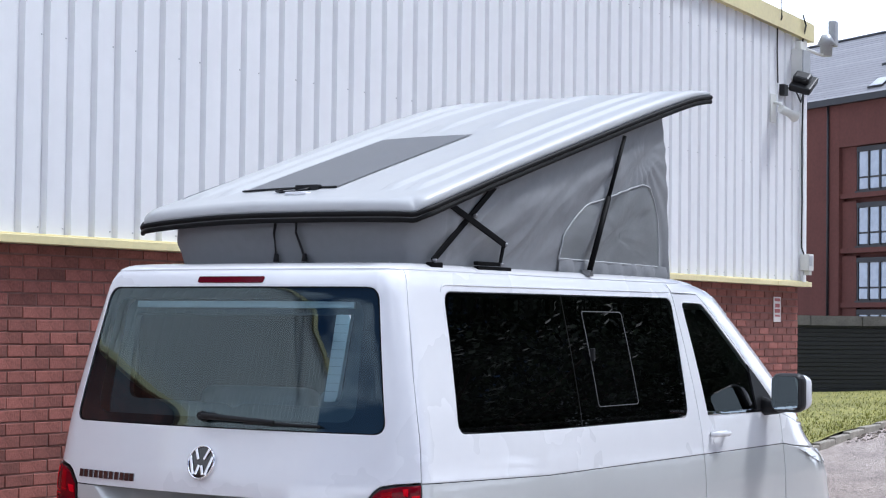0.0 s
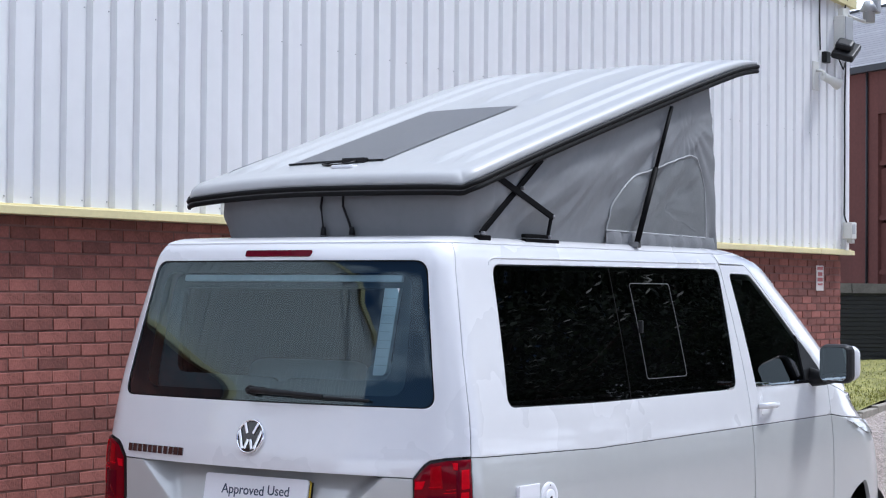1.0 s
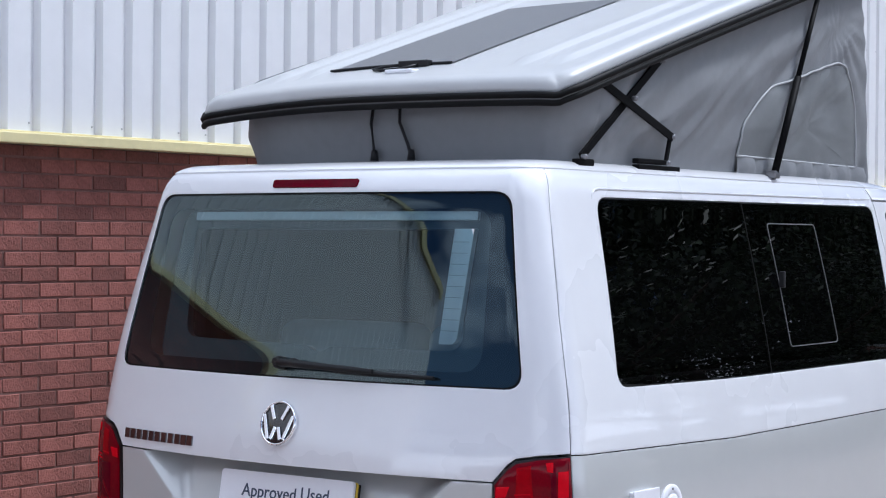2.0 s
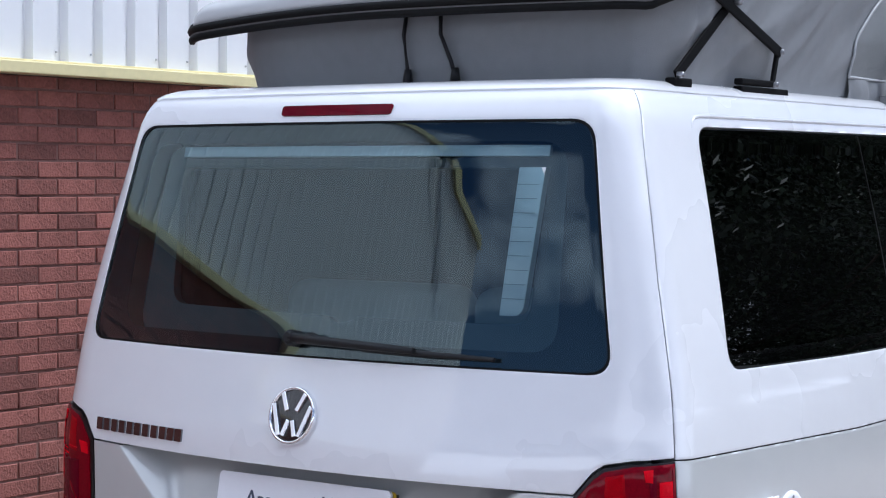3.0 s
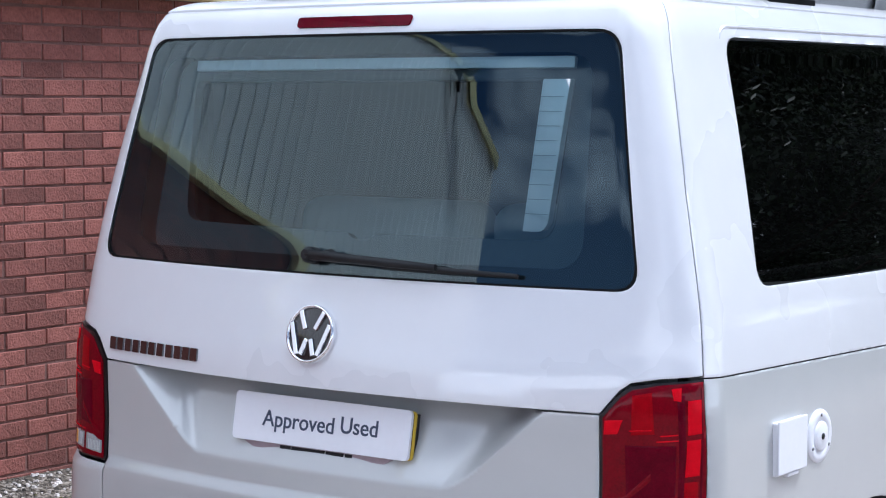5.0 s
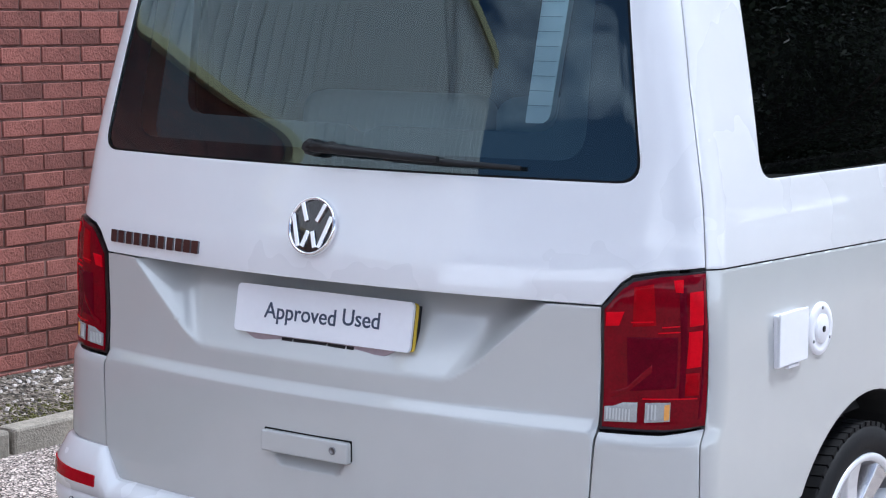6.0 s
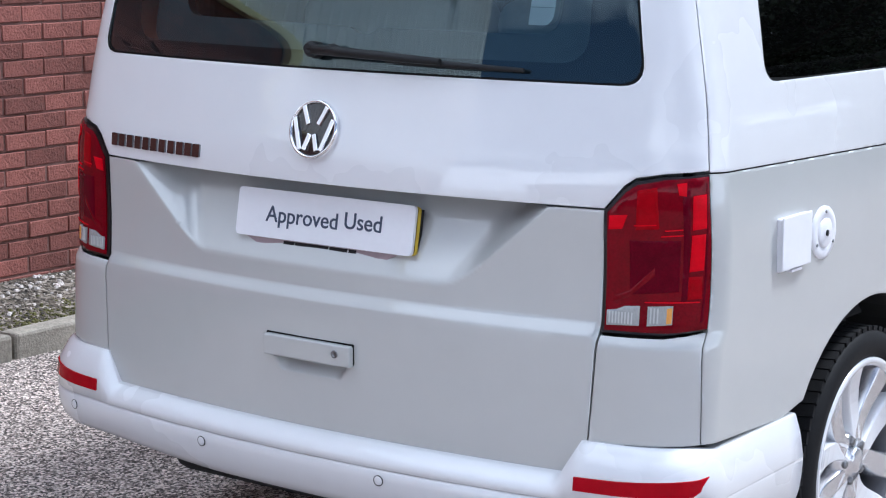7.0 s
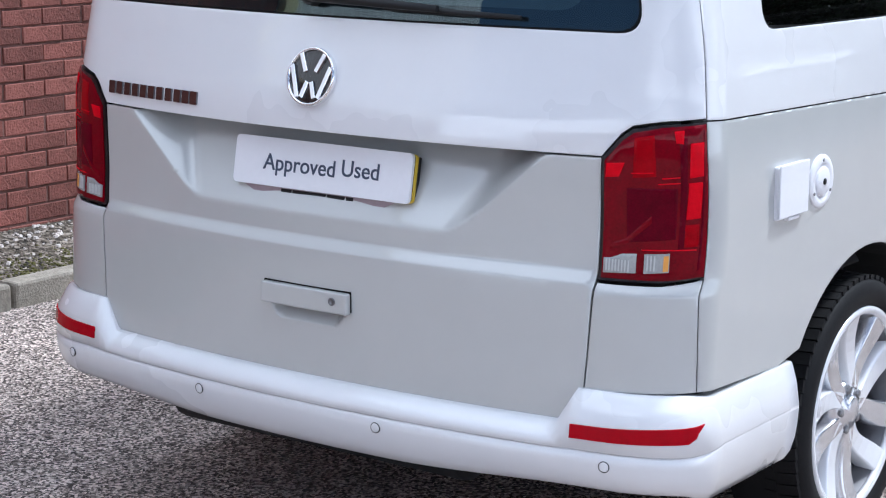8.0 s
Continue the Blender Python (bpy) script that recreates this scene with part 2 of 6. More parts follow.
def box(bm, lo, hi, bevel=0.0, m=None, seg=2):
    """An axis-aligned box, its edges rounded."""
    c = [(a + b) / 2 for a, b in zip(lo, hi)]
    s = [max(abs(b - a), 1e-4) for a, b in zip(lo, hi)]
    r = bmesh.ops.create_cube(bm, size=1, matrix=(m or Matrix()) @ Matrix.Translation(c) @ Matrix.Diagonal((*s, 1)))
    if bevel:
        es = list({e for v in r["verts"] for e in v.link_edges})
        bmesh.ops.bevel(bm, geom=es, offset=min(bevel, min(s) * 0.45), segments=seg, affect="EDGES", profile=0.5)
    return bm


def tube(bm, pts, r, sides=10, cap=True):
    """A round bar along the points; r one radius or one for each."""
    pts = [Vector(p) for p in pts]
    rs = r if isinstance(r, (list, tuple)) else [r] * len(pts)
    rings = []
    for i, p in enumerate(pts):
        d = (pts[min(i + 1, len(pts) - 1)] - pts[max(i - 1, 0)]).normalized()
        q = d.to_track_quat("Z", "Y").to_matrix()
        rings.append([bm.verts.new(p + q @ Vector((math.cos(a) * rs[i], math.sin(a) * rs[i], 0))) for a in (2 * math.pi * k / sides for k in range(sides))])
    for a, b in zip(rings, rings[1:]):
        for k in range(sides):
            bm.faces.new((a[k], a[(k + 1) % sides], b[(k + 1) % sides], b[k])).smooth = True
    if cap:
        bm.faces.new(rings[0][::-1]), bm.faces.new(rings[-1])
    return bm


def strap(bm, a, b, w, t, up=(1, 0, 0)):
    """A flat bar from a to b, w wide and t thick, its thickness along up."""
    a, b = Vector(a), Vector(b)
    z = (b - a).normalized()
    x = Vector(up)
    x = (x - z * x.dot(z)).normalized()
    y = z.cross(x)
    m = Matrix((x, y, z)).transposed().to_4x4()
    m.translation = (a + b) / 2
    return box(bm, (-t / 2, -w / 2, -(b - a).length / 2), (t / 2, w / 2, (b - a).length / 2), min(w, t) * 0.25, m)


def lathe(bm, prof, m, sides=32, smooth=True):
    """A turned shape: (radius, along) rows round the local z of m."""
    rings = []
    for r, h in prof:
        rings.append([bm.verts.new(m @ Vector((r * math.cos(2 * math.pi * k / sides), r * math.sin(2 * math.pi * k / sides), h))) for k in range(sides)])
    for a, b in zip(rings, rings[1:]):
        for k in range(sides):
            bm.faces.new((a[k], a[(k + 1) % sides], b[(k + 1) % sides], b[k])).smooth = smooth
    return bm


def rounded(pts, r, seg=6):
    """The corners of a polygon rounded by r (or by one radius a corner)."""
    out, n = [], len(pts)
    for i, p in enumerate(pts):
        rr = r[i] if isinstance(r, (list, tuple)) else r
        p, a, b = Vector(p), Vector(pts[i - 1]), Vector(pts[(i + 1) % n])
        if rr <= 0:
            out.append(tuple(p))
            continue
        da, db = (a - p).normalized(), (b - p).normalized()
        k = min(rr, (a - p).length * 0.45, (b - p).length * 0.45)
        for j in range(seg + 1):
            t = j / seg
            q = (p + da * k) * (1 - t) ** 2 + p * 2 * t * (1 - t) + (p + db * k) * t ** 2
            out.append(tuple(q))
    return out


def dense(pts, step):
    out = []
    for i, p in enumerate(pts):
        q = pts[(i + 1) % len(pts)]
        n = max(1, int(math.hypot(q[0] - p[0], q[1] - p[1]) / step + 0.5))
        out += [(p[0] + (q[0] - p[0]) * k / n, p[1] + (q[1] - p[1]) * k / n) for k in range(n)]
    return out


def inside(pts, x, y):
    r = False
    for i in range(len(pts)):
        x1, y1, x2, y2 = *pts[i - 1], *pts[i]
        if (y1 > y) != (y2 > y) and x < (x2 - x1) * (y - y1) / (y2 - y1) + x1:
            r = not r
    return r


def lerp_tab(tab, x):
    """A smooth value from a table of knots."""
    xs = [a for a, _ in tab]
    if x <= xs[0]:
        return tab[0][1]
    for i in range(len(tab) - 1):
        if x <= xs[i + 1]:
            (x0, y0), (x1, y1) = tab[i], tab[i + 1]
            t = (x - x0) / (x1 - x0)
            m0 = (y1 - tab[i - 1][1]) / (x1 - xs[i - 1]) if i else (y1 - y0) / (x1 - x0)
            m1 = (tab[i + 2][1] - y0) / (xs[i + 2] - x0) if i + 2 < len(tab) else (y1 - y0) / (x1 - x0)
            h = x1 - x0
            return (2 * t ** 3 - 3 * t * t + 1) * y0 + (t ** 3 - 2 * t * t + t) * h * m0 + (3 * t * t - 2 * t ** 3) * y1 + (t ** 3 - t * t) * h * m1
    return tab[-1][1]


# ---- the van's body surface ----
# half width, rear line, rear bow and front line of the body by height
T_W = [(0.20, 0.905), (0.35, 0.947), (0.60, 0.956), (0.95, 0.955), (1.10, 0.943), (1.28, 0.917), (1.55, 0.853), (1.80, 0.784), (1.86, 0.766), (1.905, 0.745), (1.935, 0.716), (1.948, 0.69), (1.955, 0.66)]
T_YR = [(0.20, 0.068), (0.48, 0.047), (0.60, 0.047), (0.742, 0.0455), (0.764, 0.0465), (0.769, 0.0480), (0.791, 0.0610), (0.796, 0.0625), (0.82, 0.0630), (0.90, 0.0615), (1.03, 0.053), (1.10, 0.060), (1.17, 0.077), (1.28, 0.1020), (1.42, 0.1269), (1.55, 0.1511), (1.70, 0.1802), (1.84, 0.2097), (1.89, 0.2297), (1.925, 0.262), (1.945, 0.32), (1.955, 0.40)]
T_BOW = [(0.2, 0.10), (0.42, 0.112), (0.5, 0.108), (0.62, 0.115), (0.76, 0.125), (0.80, 0.132), (0.92, 0.145), (1.05, 0.152), (1.3, 0.130), (1.57, 0.130), (1.86, 0.134), (1.955, 0.11)]
T_YF = [(0.25, 4.56), (0.55, 4.63), (0.90, 4.58), (1.02, 4.50), (1.08, 4.40), (1.16, 4.29), (1.25, 4.25), (1.82, 3.58), (1.90, 3.44), (1.955, 3.15)]
T_RX = [(0.2, 0.165), (1.1, 0.165), (1.18, 0.160), (1.3, 0.140), (1.85, 0.090), (1.955, 0.075)]
FX, FY, BULGE, DEEP = 0.36, 0.62, 0.10, 0.108
RAMP = [(0, 0), (1, 0.8), (2, 1.05), (3, 4.4), (4, 4.95), (5, 5.5)]


def ramp(a):
    s, a = (1, a) if a >= 0 else (-1, -a)
    for (x0, y0), (x1, y1) in zip(RAMP, RAMP[1:]):
        if a <= x1:
            return s * (y0 + (y1 - y0) * (a - x0) / (x1 - x0))
    return s * RAMP[-1][1]


def unramp(v):
    s, v = (1, v) if v >= 0 else (-1, -v)
    for (x0, y0), (x1, y1) in zip(RAMP, RAMP[1:]):
        if v <= y1:
            return s * (x0 + (x1 - x0) * (v - y0) / (y1 - y0))
    return s * 5.0


FLANK = 0.9


def soft_min(a, b, k):
    h = max(k - abs(a - b), 0.0) / k
    return min(a, b) - h * h * k * 0.25


def recess(x, z):
    """Depth of the hollow round the plate, its floor leaning in towards its top, and of the cup under the grip."""
    if 0.828 < z < 1.0378:
        floor = 0.54 * (z - 0.842)
        flank = (0.398 + (z - 0.85) * 1.16 - abs(x)) * FLANK
        d = soft_min(floor, flank, 0.034)
        return 0.0 if d < -0.004 else d if d > 0.004 else (d + 0.004) ** 2 / 0.016
    if 0.585 < z < 0.642:
        return max(0.0, soft_min(soft_min((z - 0.589) * 0.9, 0.026, 0.008), (0.084 + (z - 0.590) * 0.85 - abs(x)) * 1.2, 0.012))
    return 0.0


def rims(z, s=None):
    """Section of the body at height z; the corners' ledge lies a little lower than the tailgate's."""
    if s is None:
        s = 0.013 * max(0.0, min(1.0, (1.0 - z) / 0.1, (z - 0.44) / 0.06))
    w, rx = lerp_tab(T_W, z), lerp_tab(T_RX, z)
    yc, b, yf = lerp_tab(T_YR, z + s), lerp_tab(T_BOW, z), lerp_tab(T_YF, z)
    xs = w - rx
    ys = yc + b * xs * xs
    y0 = ys + 2 * b * xs * rx + DEEP
    return w, rx, yc, b, xs, ys, y0, yf - BULGE - FY


def van_point(u, z):
    s, a = (1, u) if u >= 0 else (-1, -u)
    w, rx, yc, b, xs, ys, y0, y1 = rims(z)
    if a <= 1:
        x = a * xs
        yc = lerp_tab(T_YR, z) if x < 0.7240 else yc
        return Vector((s * x, yc + b * x * x + recess(x, z), z))
    if a <= 2:
        t = (a - 1) * math.pi / 2
        return Vector((s * (xs + rx * math.sin(t)), ys + 2 * b * xs * rx * math.sin(t) + DEEP * (1 - math.cos(t)), z))
    if a <= 3:
        y = y0 + (a - 2) * (y1 - y0)
        return Vector((s * (w - 0.012 * max(0, (y - 3.0)) ** 2), y, z))
    if a <= 4:
        t = (a - 3) * math.pi / 2
        w2 = w - 0.012 * max(0, (y1 - 3.0)) ** 2
        return Vector((s * (w2 - FX * (1 - math.cos(t))), y1 + FY * math.sin(t), z))
    t = a - 4
    w2 = w - 0.012 * max(0, (y1 - 3.0)) ** 2
    return Vector((s * (w2 - FX) * (1 - t), y1 + FY + BULGE * (1 - (1 - t) ** 2), z))


def van_off(u, z, off):
    """The point on the body and off metres outside it."""
    p = van_point(u, z)
    e, ez = (0.005, 0.0015) if abs(u) < 1.9 else (0.012, 0.004)
    if 0.865 < abs(u) * rims(z)[4] / 0.8 < 0.885:
        e = 0.002
    a, b = van_point(u + e, z) - van_point(u - e, z), van_point(u, z + ez) - van_point(u, z - ez)
    n = a.cross(b)
    n = n.normalized() if n.length > 1e-9 else Vector((0, -1, 0))
    return p + n * off


def U(kind, v, z):
    """The body's own coordinate of a place given by x (rear), y (side) or u."""
    if kind == "u":
        return v
    w, rx, yc, b, xs, ys, y0, y1 = rims(z)
    if kind == "x":
        s, v = (1, v) if v >= 0 else (-1, -v)
        return s * (v / xs if v <= xs else 1 + math.asin(min(1, (v - xs) / rx)) * 2 / math.pi)
    return 2 + (v - y0) / (y1 - y0)


def loop(kind, pts, r=0.0, step=0.015, seg=6):
    """A closed outline on the body from plain x, z or y, z corners, rounded and dense."""
    return [(U(kind, a, z), z) for a, z in dense(rounded(pts, r, seg), step)]


def mixed(pts, step=0.015):
    """An outline of (kind, value, height) corners."""
    out = []
    for i, (k, v, z) in enumerate(pts):
        k2, v2, z2 = pts[(i + 1) % len(pts)]
        if k == k2:
            n = max(1, int(math.hypot((v2 - v) * (0.25 if k == "u" else 1), z2 - z) / step))
            out += [(U(k, v + (v2 - v) * j / n, z + (z2 - z) * j / n), z + (z2 - z) * j / n) for j in range(n)]
        else:
            ua, ub = U(k, v, z), U(k2, v2, z2)
            n = max(1, int(math.hypot(ramp(ub) - ramp(ua), z2 - z) / step))
            out += [(unramp(ramp(ua) + (ramp(ub) - ramp(ua)) * j / n), z + (z2 - z) * j / n) for j in range(n)]
    return out


from mathutils.geometry import delaunay_2d_cdt

US = sorted({round(s * v, 4) for s in (1, -1) for v in [i * 0.03 for i in range(34)] + [1 + i * 0.07 for i in range(15)] + [2 + i * 0.016 for i in range(63)] + [3 + i * 0.08 for i in range(25)]})
ZS = sorted({round(v, 4) for v in [0.22 + i * 0.03 for i in range(18)] + [0.73 + i * 0.012 for i in range(27)] + [1.05 + i * 0.03 for i in range(29)] + [1.915, 1.93, 1.94, 1.95] + [0.725, 0.735, 0.742, 0.7455, 0.748, 0.757, 0.766, 0.769, 0.772, 0.777, 0.787, 0.7965, 0.7985, 0.801, 0.804]})
UF = sorted({round(k * 0.0115, 4) for k in range(-84, 85)})
ZF = sorted({round(v, 4) for v in [0.48 + k * 0.02 for k in range(14)] + [0.582 + k * 0.0055 for k in range(15)] + [0.755, 0.7615, 0.764, 0.7665, 0.769, 0.772, 0.780, 0.788, 0.793, 0.796, 0.7985, 0.801, 0.804, 0.81] + [0.818 + k * 0.0075 for k in range(29)]})


def skin(outer, holes=(), off=0.0, thick=0.022, lip=0.0025, us=None, zs=None, fn=van_off, creases=(), fair=True):
    """A body panel: the outline on the surface fn with its holes, edges rolled in, sides turned inwards."""
    loops = []
    for lp in (outer, *holes):
        q = [(ramp(u), z) for u, z in lp]
        area = sum(q[i - 1][0] * q[i][1] - q[i][0] * q[i - 1][1] for i in range(len(q)))
        loops.append(q if area > 0 else q[::-1])
    if holes:
        loops = [loops[0]] + [q[::-1] for q in loops[1:]]
    pts, edges, isb = [], [], []
    for q in loops:
        k = len(pts)
        pts += q
        isb += [1] * len(q)
        edges += [(k + i, k + (i + 1) % len(q)) for i in range(len(q))]
    allb = np.array(pts)
    cand = []
    for q in loops:
        for i in range(len(q)):
            a, b = Vector(q[i - 1]), Vector(q[(i + 1) % len(q)])
            d = (b - a)
            if d.length > 1e-9:
                d.normalize()
                cand.append((q[i][0] - d.y * 0.007, q[i][1] + d.x * 0.007, 0.005))
    lo, hi = allb.min(0), allb.max(0)
    for u in us or US:
        v = ramp(u)
        if lo[0] < v < hi[0]:
            for z in zs or ZS:
                if lo[1] < z < hi[1]:
                    cand.append((v, z, 0.013))
    # keep the points that lie within, clear of the edges
    seg_a = np.array([p for q in loops for p in q])
    seg_b = np.array([q[(i + 1) % len(q)] for q in loops for i in range(len(q))])

    def within(P):
        x, y = P[:, :1], P[:, 1:2]
        y1, y2, x1, x2 = seg_a[:, 1], seg_b[:, 1], seg_a[:, 0], seg_b[:, 0]
        with np.errstate(divide="ignore", invalid="ignore"):
            c = ((y1 > y) != (y2 > y)) & (x < (x2 - x1) * (y - y1) / (y2 - y1) + x1)
        return c.sum(1) % 2 == 1

    C = np.array(cand)
    keep = within(C)
    C = C[keep]
    d = np.sqrt(((C[:, None, :2] - allb[None]) ** 2).sum(2)).min(1)
    C = C[d > C[:, 2]]
    nb = len(pts)
    for cr_ in creases:
        q = [(ramp(u), z) for u, z in cr_]
        k = len(pts)
        pts = pts + q
        edges += [(k + i, k + i + 1) for i in range(len(q) - 1)]
        d = np.sqrt(((C[:, None, :2] - np.array(q)[None]) ** 2).sum(2)).min(1)
        C = C[d > 0.008]
    pts = pts + [tuple(c[:2]) for c in C]
    vs, _, fs, ov, _, _ = delaunay_2d_cdt([Vector(p) for p in pts], edges, [], 0, 1e-6)
    bm = bmesh.new()
    lay = bm.verts.layers.float_vector.new("nrm") if fair else None
    cen = np.array([[sum(vs[i].x for i in f) / 3, sum(vs[i].y for i in f) / 3] for f in fs])
    ok = within(cen)
    top = {}

    def vert(i):
        if i not in top:
            edge = any(o < nb for o in ov[i])
            top[i] = bm.verts.new(fn(unramp(vs[i].x), vs[i].y, off - (lip if edge else 0)))
        return top[i]

    for f, k in zip(fs, ok):
        if k:
            try:
                bm.faces.new([vert(i) for i in f]).smooth = True
            except ValueError:
                pass
    bmesh.ops.recalc_face_normals(bm, faces=bm.faces)
    # side walls
    if thick:
        for q in loops:
            a = [bm.verts.new(fn(unramp(x), z, off - lip)) for x, z in q]
            b = [bm.verts.new(fn(unramp(x), z, off - thick)) for x, z in q]
            for i in range(len(q)):
                j = (i + 1) % len(q)
                bm.faces.new((a[i], b[i], b[j], a[j]))
    if fair:
        bm.normal_update()
        for v_ in bm.verts:
            v_[lay] = v_.normal
        for i, v_ in top.items():
            u_, z_ = unramp(vs[i].x), vs[i].y
            nn = (fn(u_, z_, 0.1) - fn(u_, z_, 0.0)).normalized()
            if any(o < nb for o in ov[i]) and lip:
                # turn the edge's normal outwards, as a rolled edge does
                c_ = Vector((0, 0, 0))
                for f_ in v_.link_faces:
                    if f_.smooth:
                        c_ += f_.calc_center_median() - v_.co
                c_ = c_ - nn * c_.dot(nn)
                if c_.length > 1e-9:
                    nn = (nn - c_.normalized() * 0.3).normalized()
            v_[lay] = nn
    ref = fn(*[(unramp(cen[ok][0][0])), cen[ok][0][1]], 0.1) - fn(unramp(cen[ok][0][0]), cen[ok][0][1], 0)
    f0 = [f for f in bm.faces if f.smooth]
    for f in f0:
        f.normal_update()
    if sum(f.normal.dot(ref) * f.calc_area() for f in f0) < 0:
        bmesh.ops.reverse_faces(bm, faces=f0)
    return bm


def pane(kind, corners, r, off, nu=40, nz=30, fn=van_off):
    """A window pane: an even grid of rows from edge to edge, so that it mirrors cleanly."""
    pts = rounded(corners, r, 8)
    z0, z1 = min(p[1] for p in pts), max(p[1] for p in pts)
    bm = bmesh.new()
    lay = bm.verts.layers.float_vector.new("nrm")
    rows_ = []
    for j in range(nz + 1):
        t = 0.5 - 0.5 * math.cos(math.pi * j / nz)
        z = z0 + 1e-4 + (z1 - z0 - 2e-4) * t
        hit = []
        for i in range(len(pts)):
            (a0, b0), (a1, b1) = pts[i - 1], pts[i]
            if (b0 > z) != (b1 > z):
                hit.append(a0 + (a1 - a0) * (z - b0) / (b1 - b0))
        lo_, hi_ = min(hit), max(hit)
        row = []
        for k in range(nu + 1):
            u = U(kind, lo_ + (hi_ - lo_) * k / nu, z)
            v = bm.verts.new(fn(u, z, off))
            v[lay] = (fn(u, z, 0.1) - fn(u, z, 0.0)).normalized()
            row.append(v)
        rows_.append(row)
    for a, b in zip(rows_, rows_[1:]):
        for k in range(nu):
            bm.faces.new((a[k], a[k + 1], b[k + 1], b[k])).smooth = True
    return bm


def mirrored(bm):
    lay = bm.verts.layers.float_vector.get("nrm")
    for v in bm.verts:
        v.co.x = -v.co.x
        if lay:
            v[lay] = (-v[lay][0], v[lay][1], v[lay][2])
    bmesh.ops.reverse_faces(bm, faces=bm.faces)
    return bm


def slab(bm, outline, fn, o1, o2):
    """A closed thin plate between two offsets of a surface (convex outlines)."""
    a = [bm.verts.new(fn(u, z, o2)) for u, z in outline]
    b = [bm.verts.new(fn(u, z, o1)) for u, z in outline]
    bm.faces.new(a), bm.faces.new(b[::-1])
    for i in range(len(a)):
        bm.faces.new((a[i - 1], b[i - 1], b[i], a[i]))
    bmesh.ops.recalc_face_normals(bm, faces=bm.faces)
    return bm


# ---- camper van ----
van = thing("camper_van", "white over pale grey camper van, pop-top roof raised, on tarmac", "van", (0, 0, 0.024))
GLASS_R = [(-0.794, 1.296), (0.796, 1.295), (0.692, 1.854), (-0.689, 1.854)]
WIN_S = [(0.506, 1.290), (1.20, 1.281), (2.470, 1.290), (2.560, 1.852), (0.602, 1.844)]
WIN_D = [(2.675, 1.305), (3.33, 1.305), (3.43, 1.365), (3.00, 1.775), (2.92, 1.828), (2.660, 1.832)]
LE = 1.685           # where lamp and tailgate end on the corner
lamp_in = [("x", 0.7345, 0.776), ("x", 0.7350, 1.036), ("x", 0.775, 1.084), ("x", 0.798, 1.100), ("u", 1.30, 1.110), ("u", LE, 1.116), ("u", LE - 0.02, 0.789), ("u", 1.30, 0.778)]


def arch(yc, zc, r, a0, a1, n=26):
    return [("y", yc + r * math.cos(radians(a0 + (a1 - a0) * k / n)), zc + r * math.sin(radians(a0 + (a1 - a0) * k / n))) for k in range(n + 1)]


# tailgate
gate_e = [("u", LE, 1.124), ("u", 1.672, 1.3), ("u", 1.668, 1.5), ("u", 1.715, 1.70), ("u", 1.75, 1.80), ("u", 1.79, 1.87), ("u", 1.79, 1.905), ("u", 1.76, 1.926), ("u", 1.71, 1.9435)]
gate_w = [("x", -0.7325, 1.040), ("x", 0.7325, 1.040), ("x", 0.772, 1.090), ("x", 0.796, 1.108), ("u", 1.30, 1.118)] + gate_e + [("u", -v, z) for _, v, z in reversed(gate_e)] + [("u", -1.30, 1.118), ("x", -0.796, 1.108), ("x", -0.772, 1.090)]
gate = part("tailgate", skin(mixed(gate_w), [loop("x", GLASS_R, 0.055)]), M_WHITE, van, "white upper tailgate")
gate_g = mixed([("x", a, z) for a, z in rounded([(-0.716, 0.464), (0.716, 0.464), (0.732, 0.80), (0.732, 1.0355), (-0.732, 1.0355), (-0.732, 0.80)], [0.045, 0.045, 0, 0, 0, 0])])
folds = []
for sg in (1, -1):
    for f in (lambda z: 0.004, lambda z: -0.004, lambda z: -0.6 * (z - 0.842)):
        folds.append([(U("x", sg * (0.398 + (z - 0.85) * 1.16 + f(z)), z), z) for z in (0.905 + 0.127 * k / 16 for k in range(17))])
part("tailgate_lower", skin(gate_g, us=UF, zs=ZF, creases=folds), M_GREY, van, "pale grey lower tailgate with a hollow for the plate")
part("rear_window", pane("x", GLASS_R, 0.055, -0.005), M_GLASS, gate, "tinted rear window with sky and cladding mirrored in it").visible_shadow = False
# black band round the pane's inside edge
inner = [(-0.668, 1.338), (0.662, 1.338), (0.636, 1.806), (-0.642, 1.806)]
part("window_border", skin(loop("x", GLASS_R, 0.055), [loop("x", inner, 0.07)], off=-0.012, thick=0.0, lip=0), mat("pane_border", (0.012, 0.013, 0.016), 0.4), gate, "black printed window border")
part("brake_light", slab(bmesh.new(), loop("x", [(-0.167, 1.868), (0.167, 1.868), (0.170, 1.892), (-0.170, 1.892)], 0.008), van_off, -0.01, 0.004), M_REDD, gate, "deep red high-level brake light")
part("gate_seal", skin(loop("x", GLASS_R, 0.055), [loop("x", [(-0.788, 1.301), (0.790, 1.300), (0.687, 1.849), (-0.684, 1.849)], 0.055)], off=-0.002, thick=0, lip=0), M_SEAL, gate)

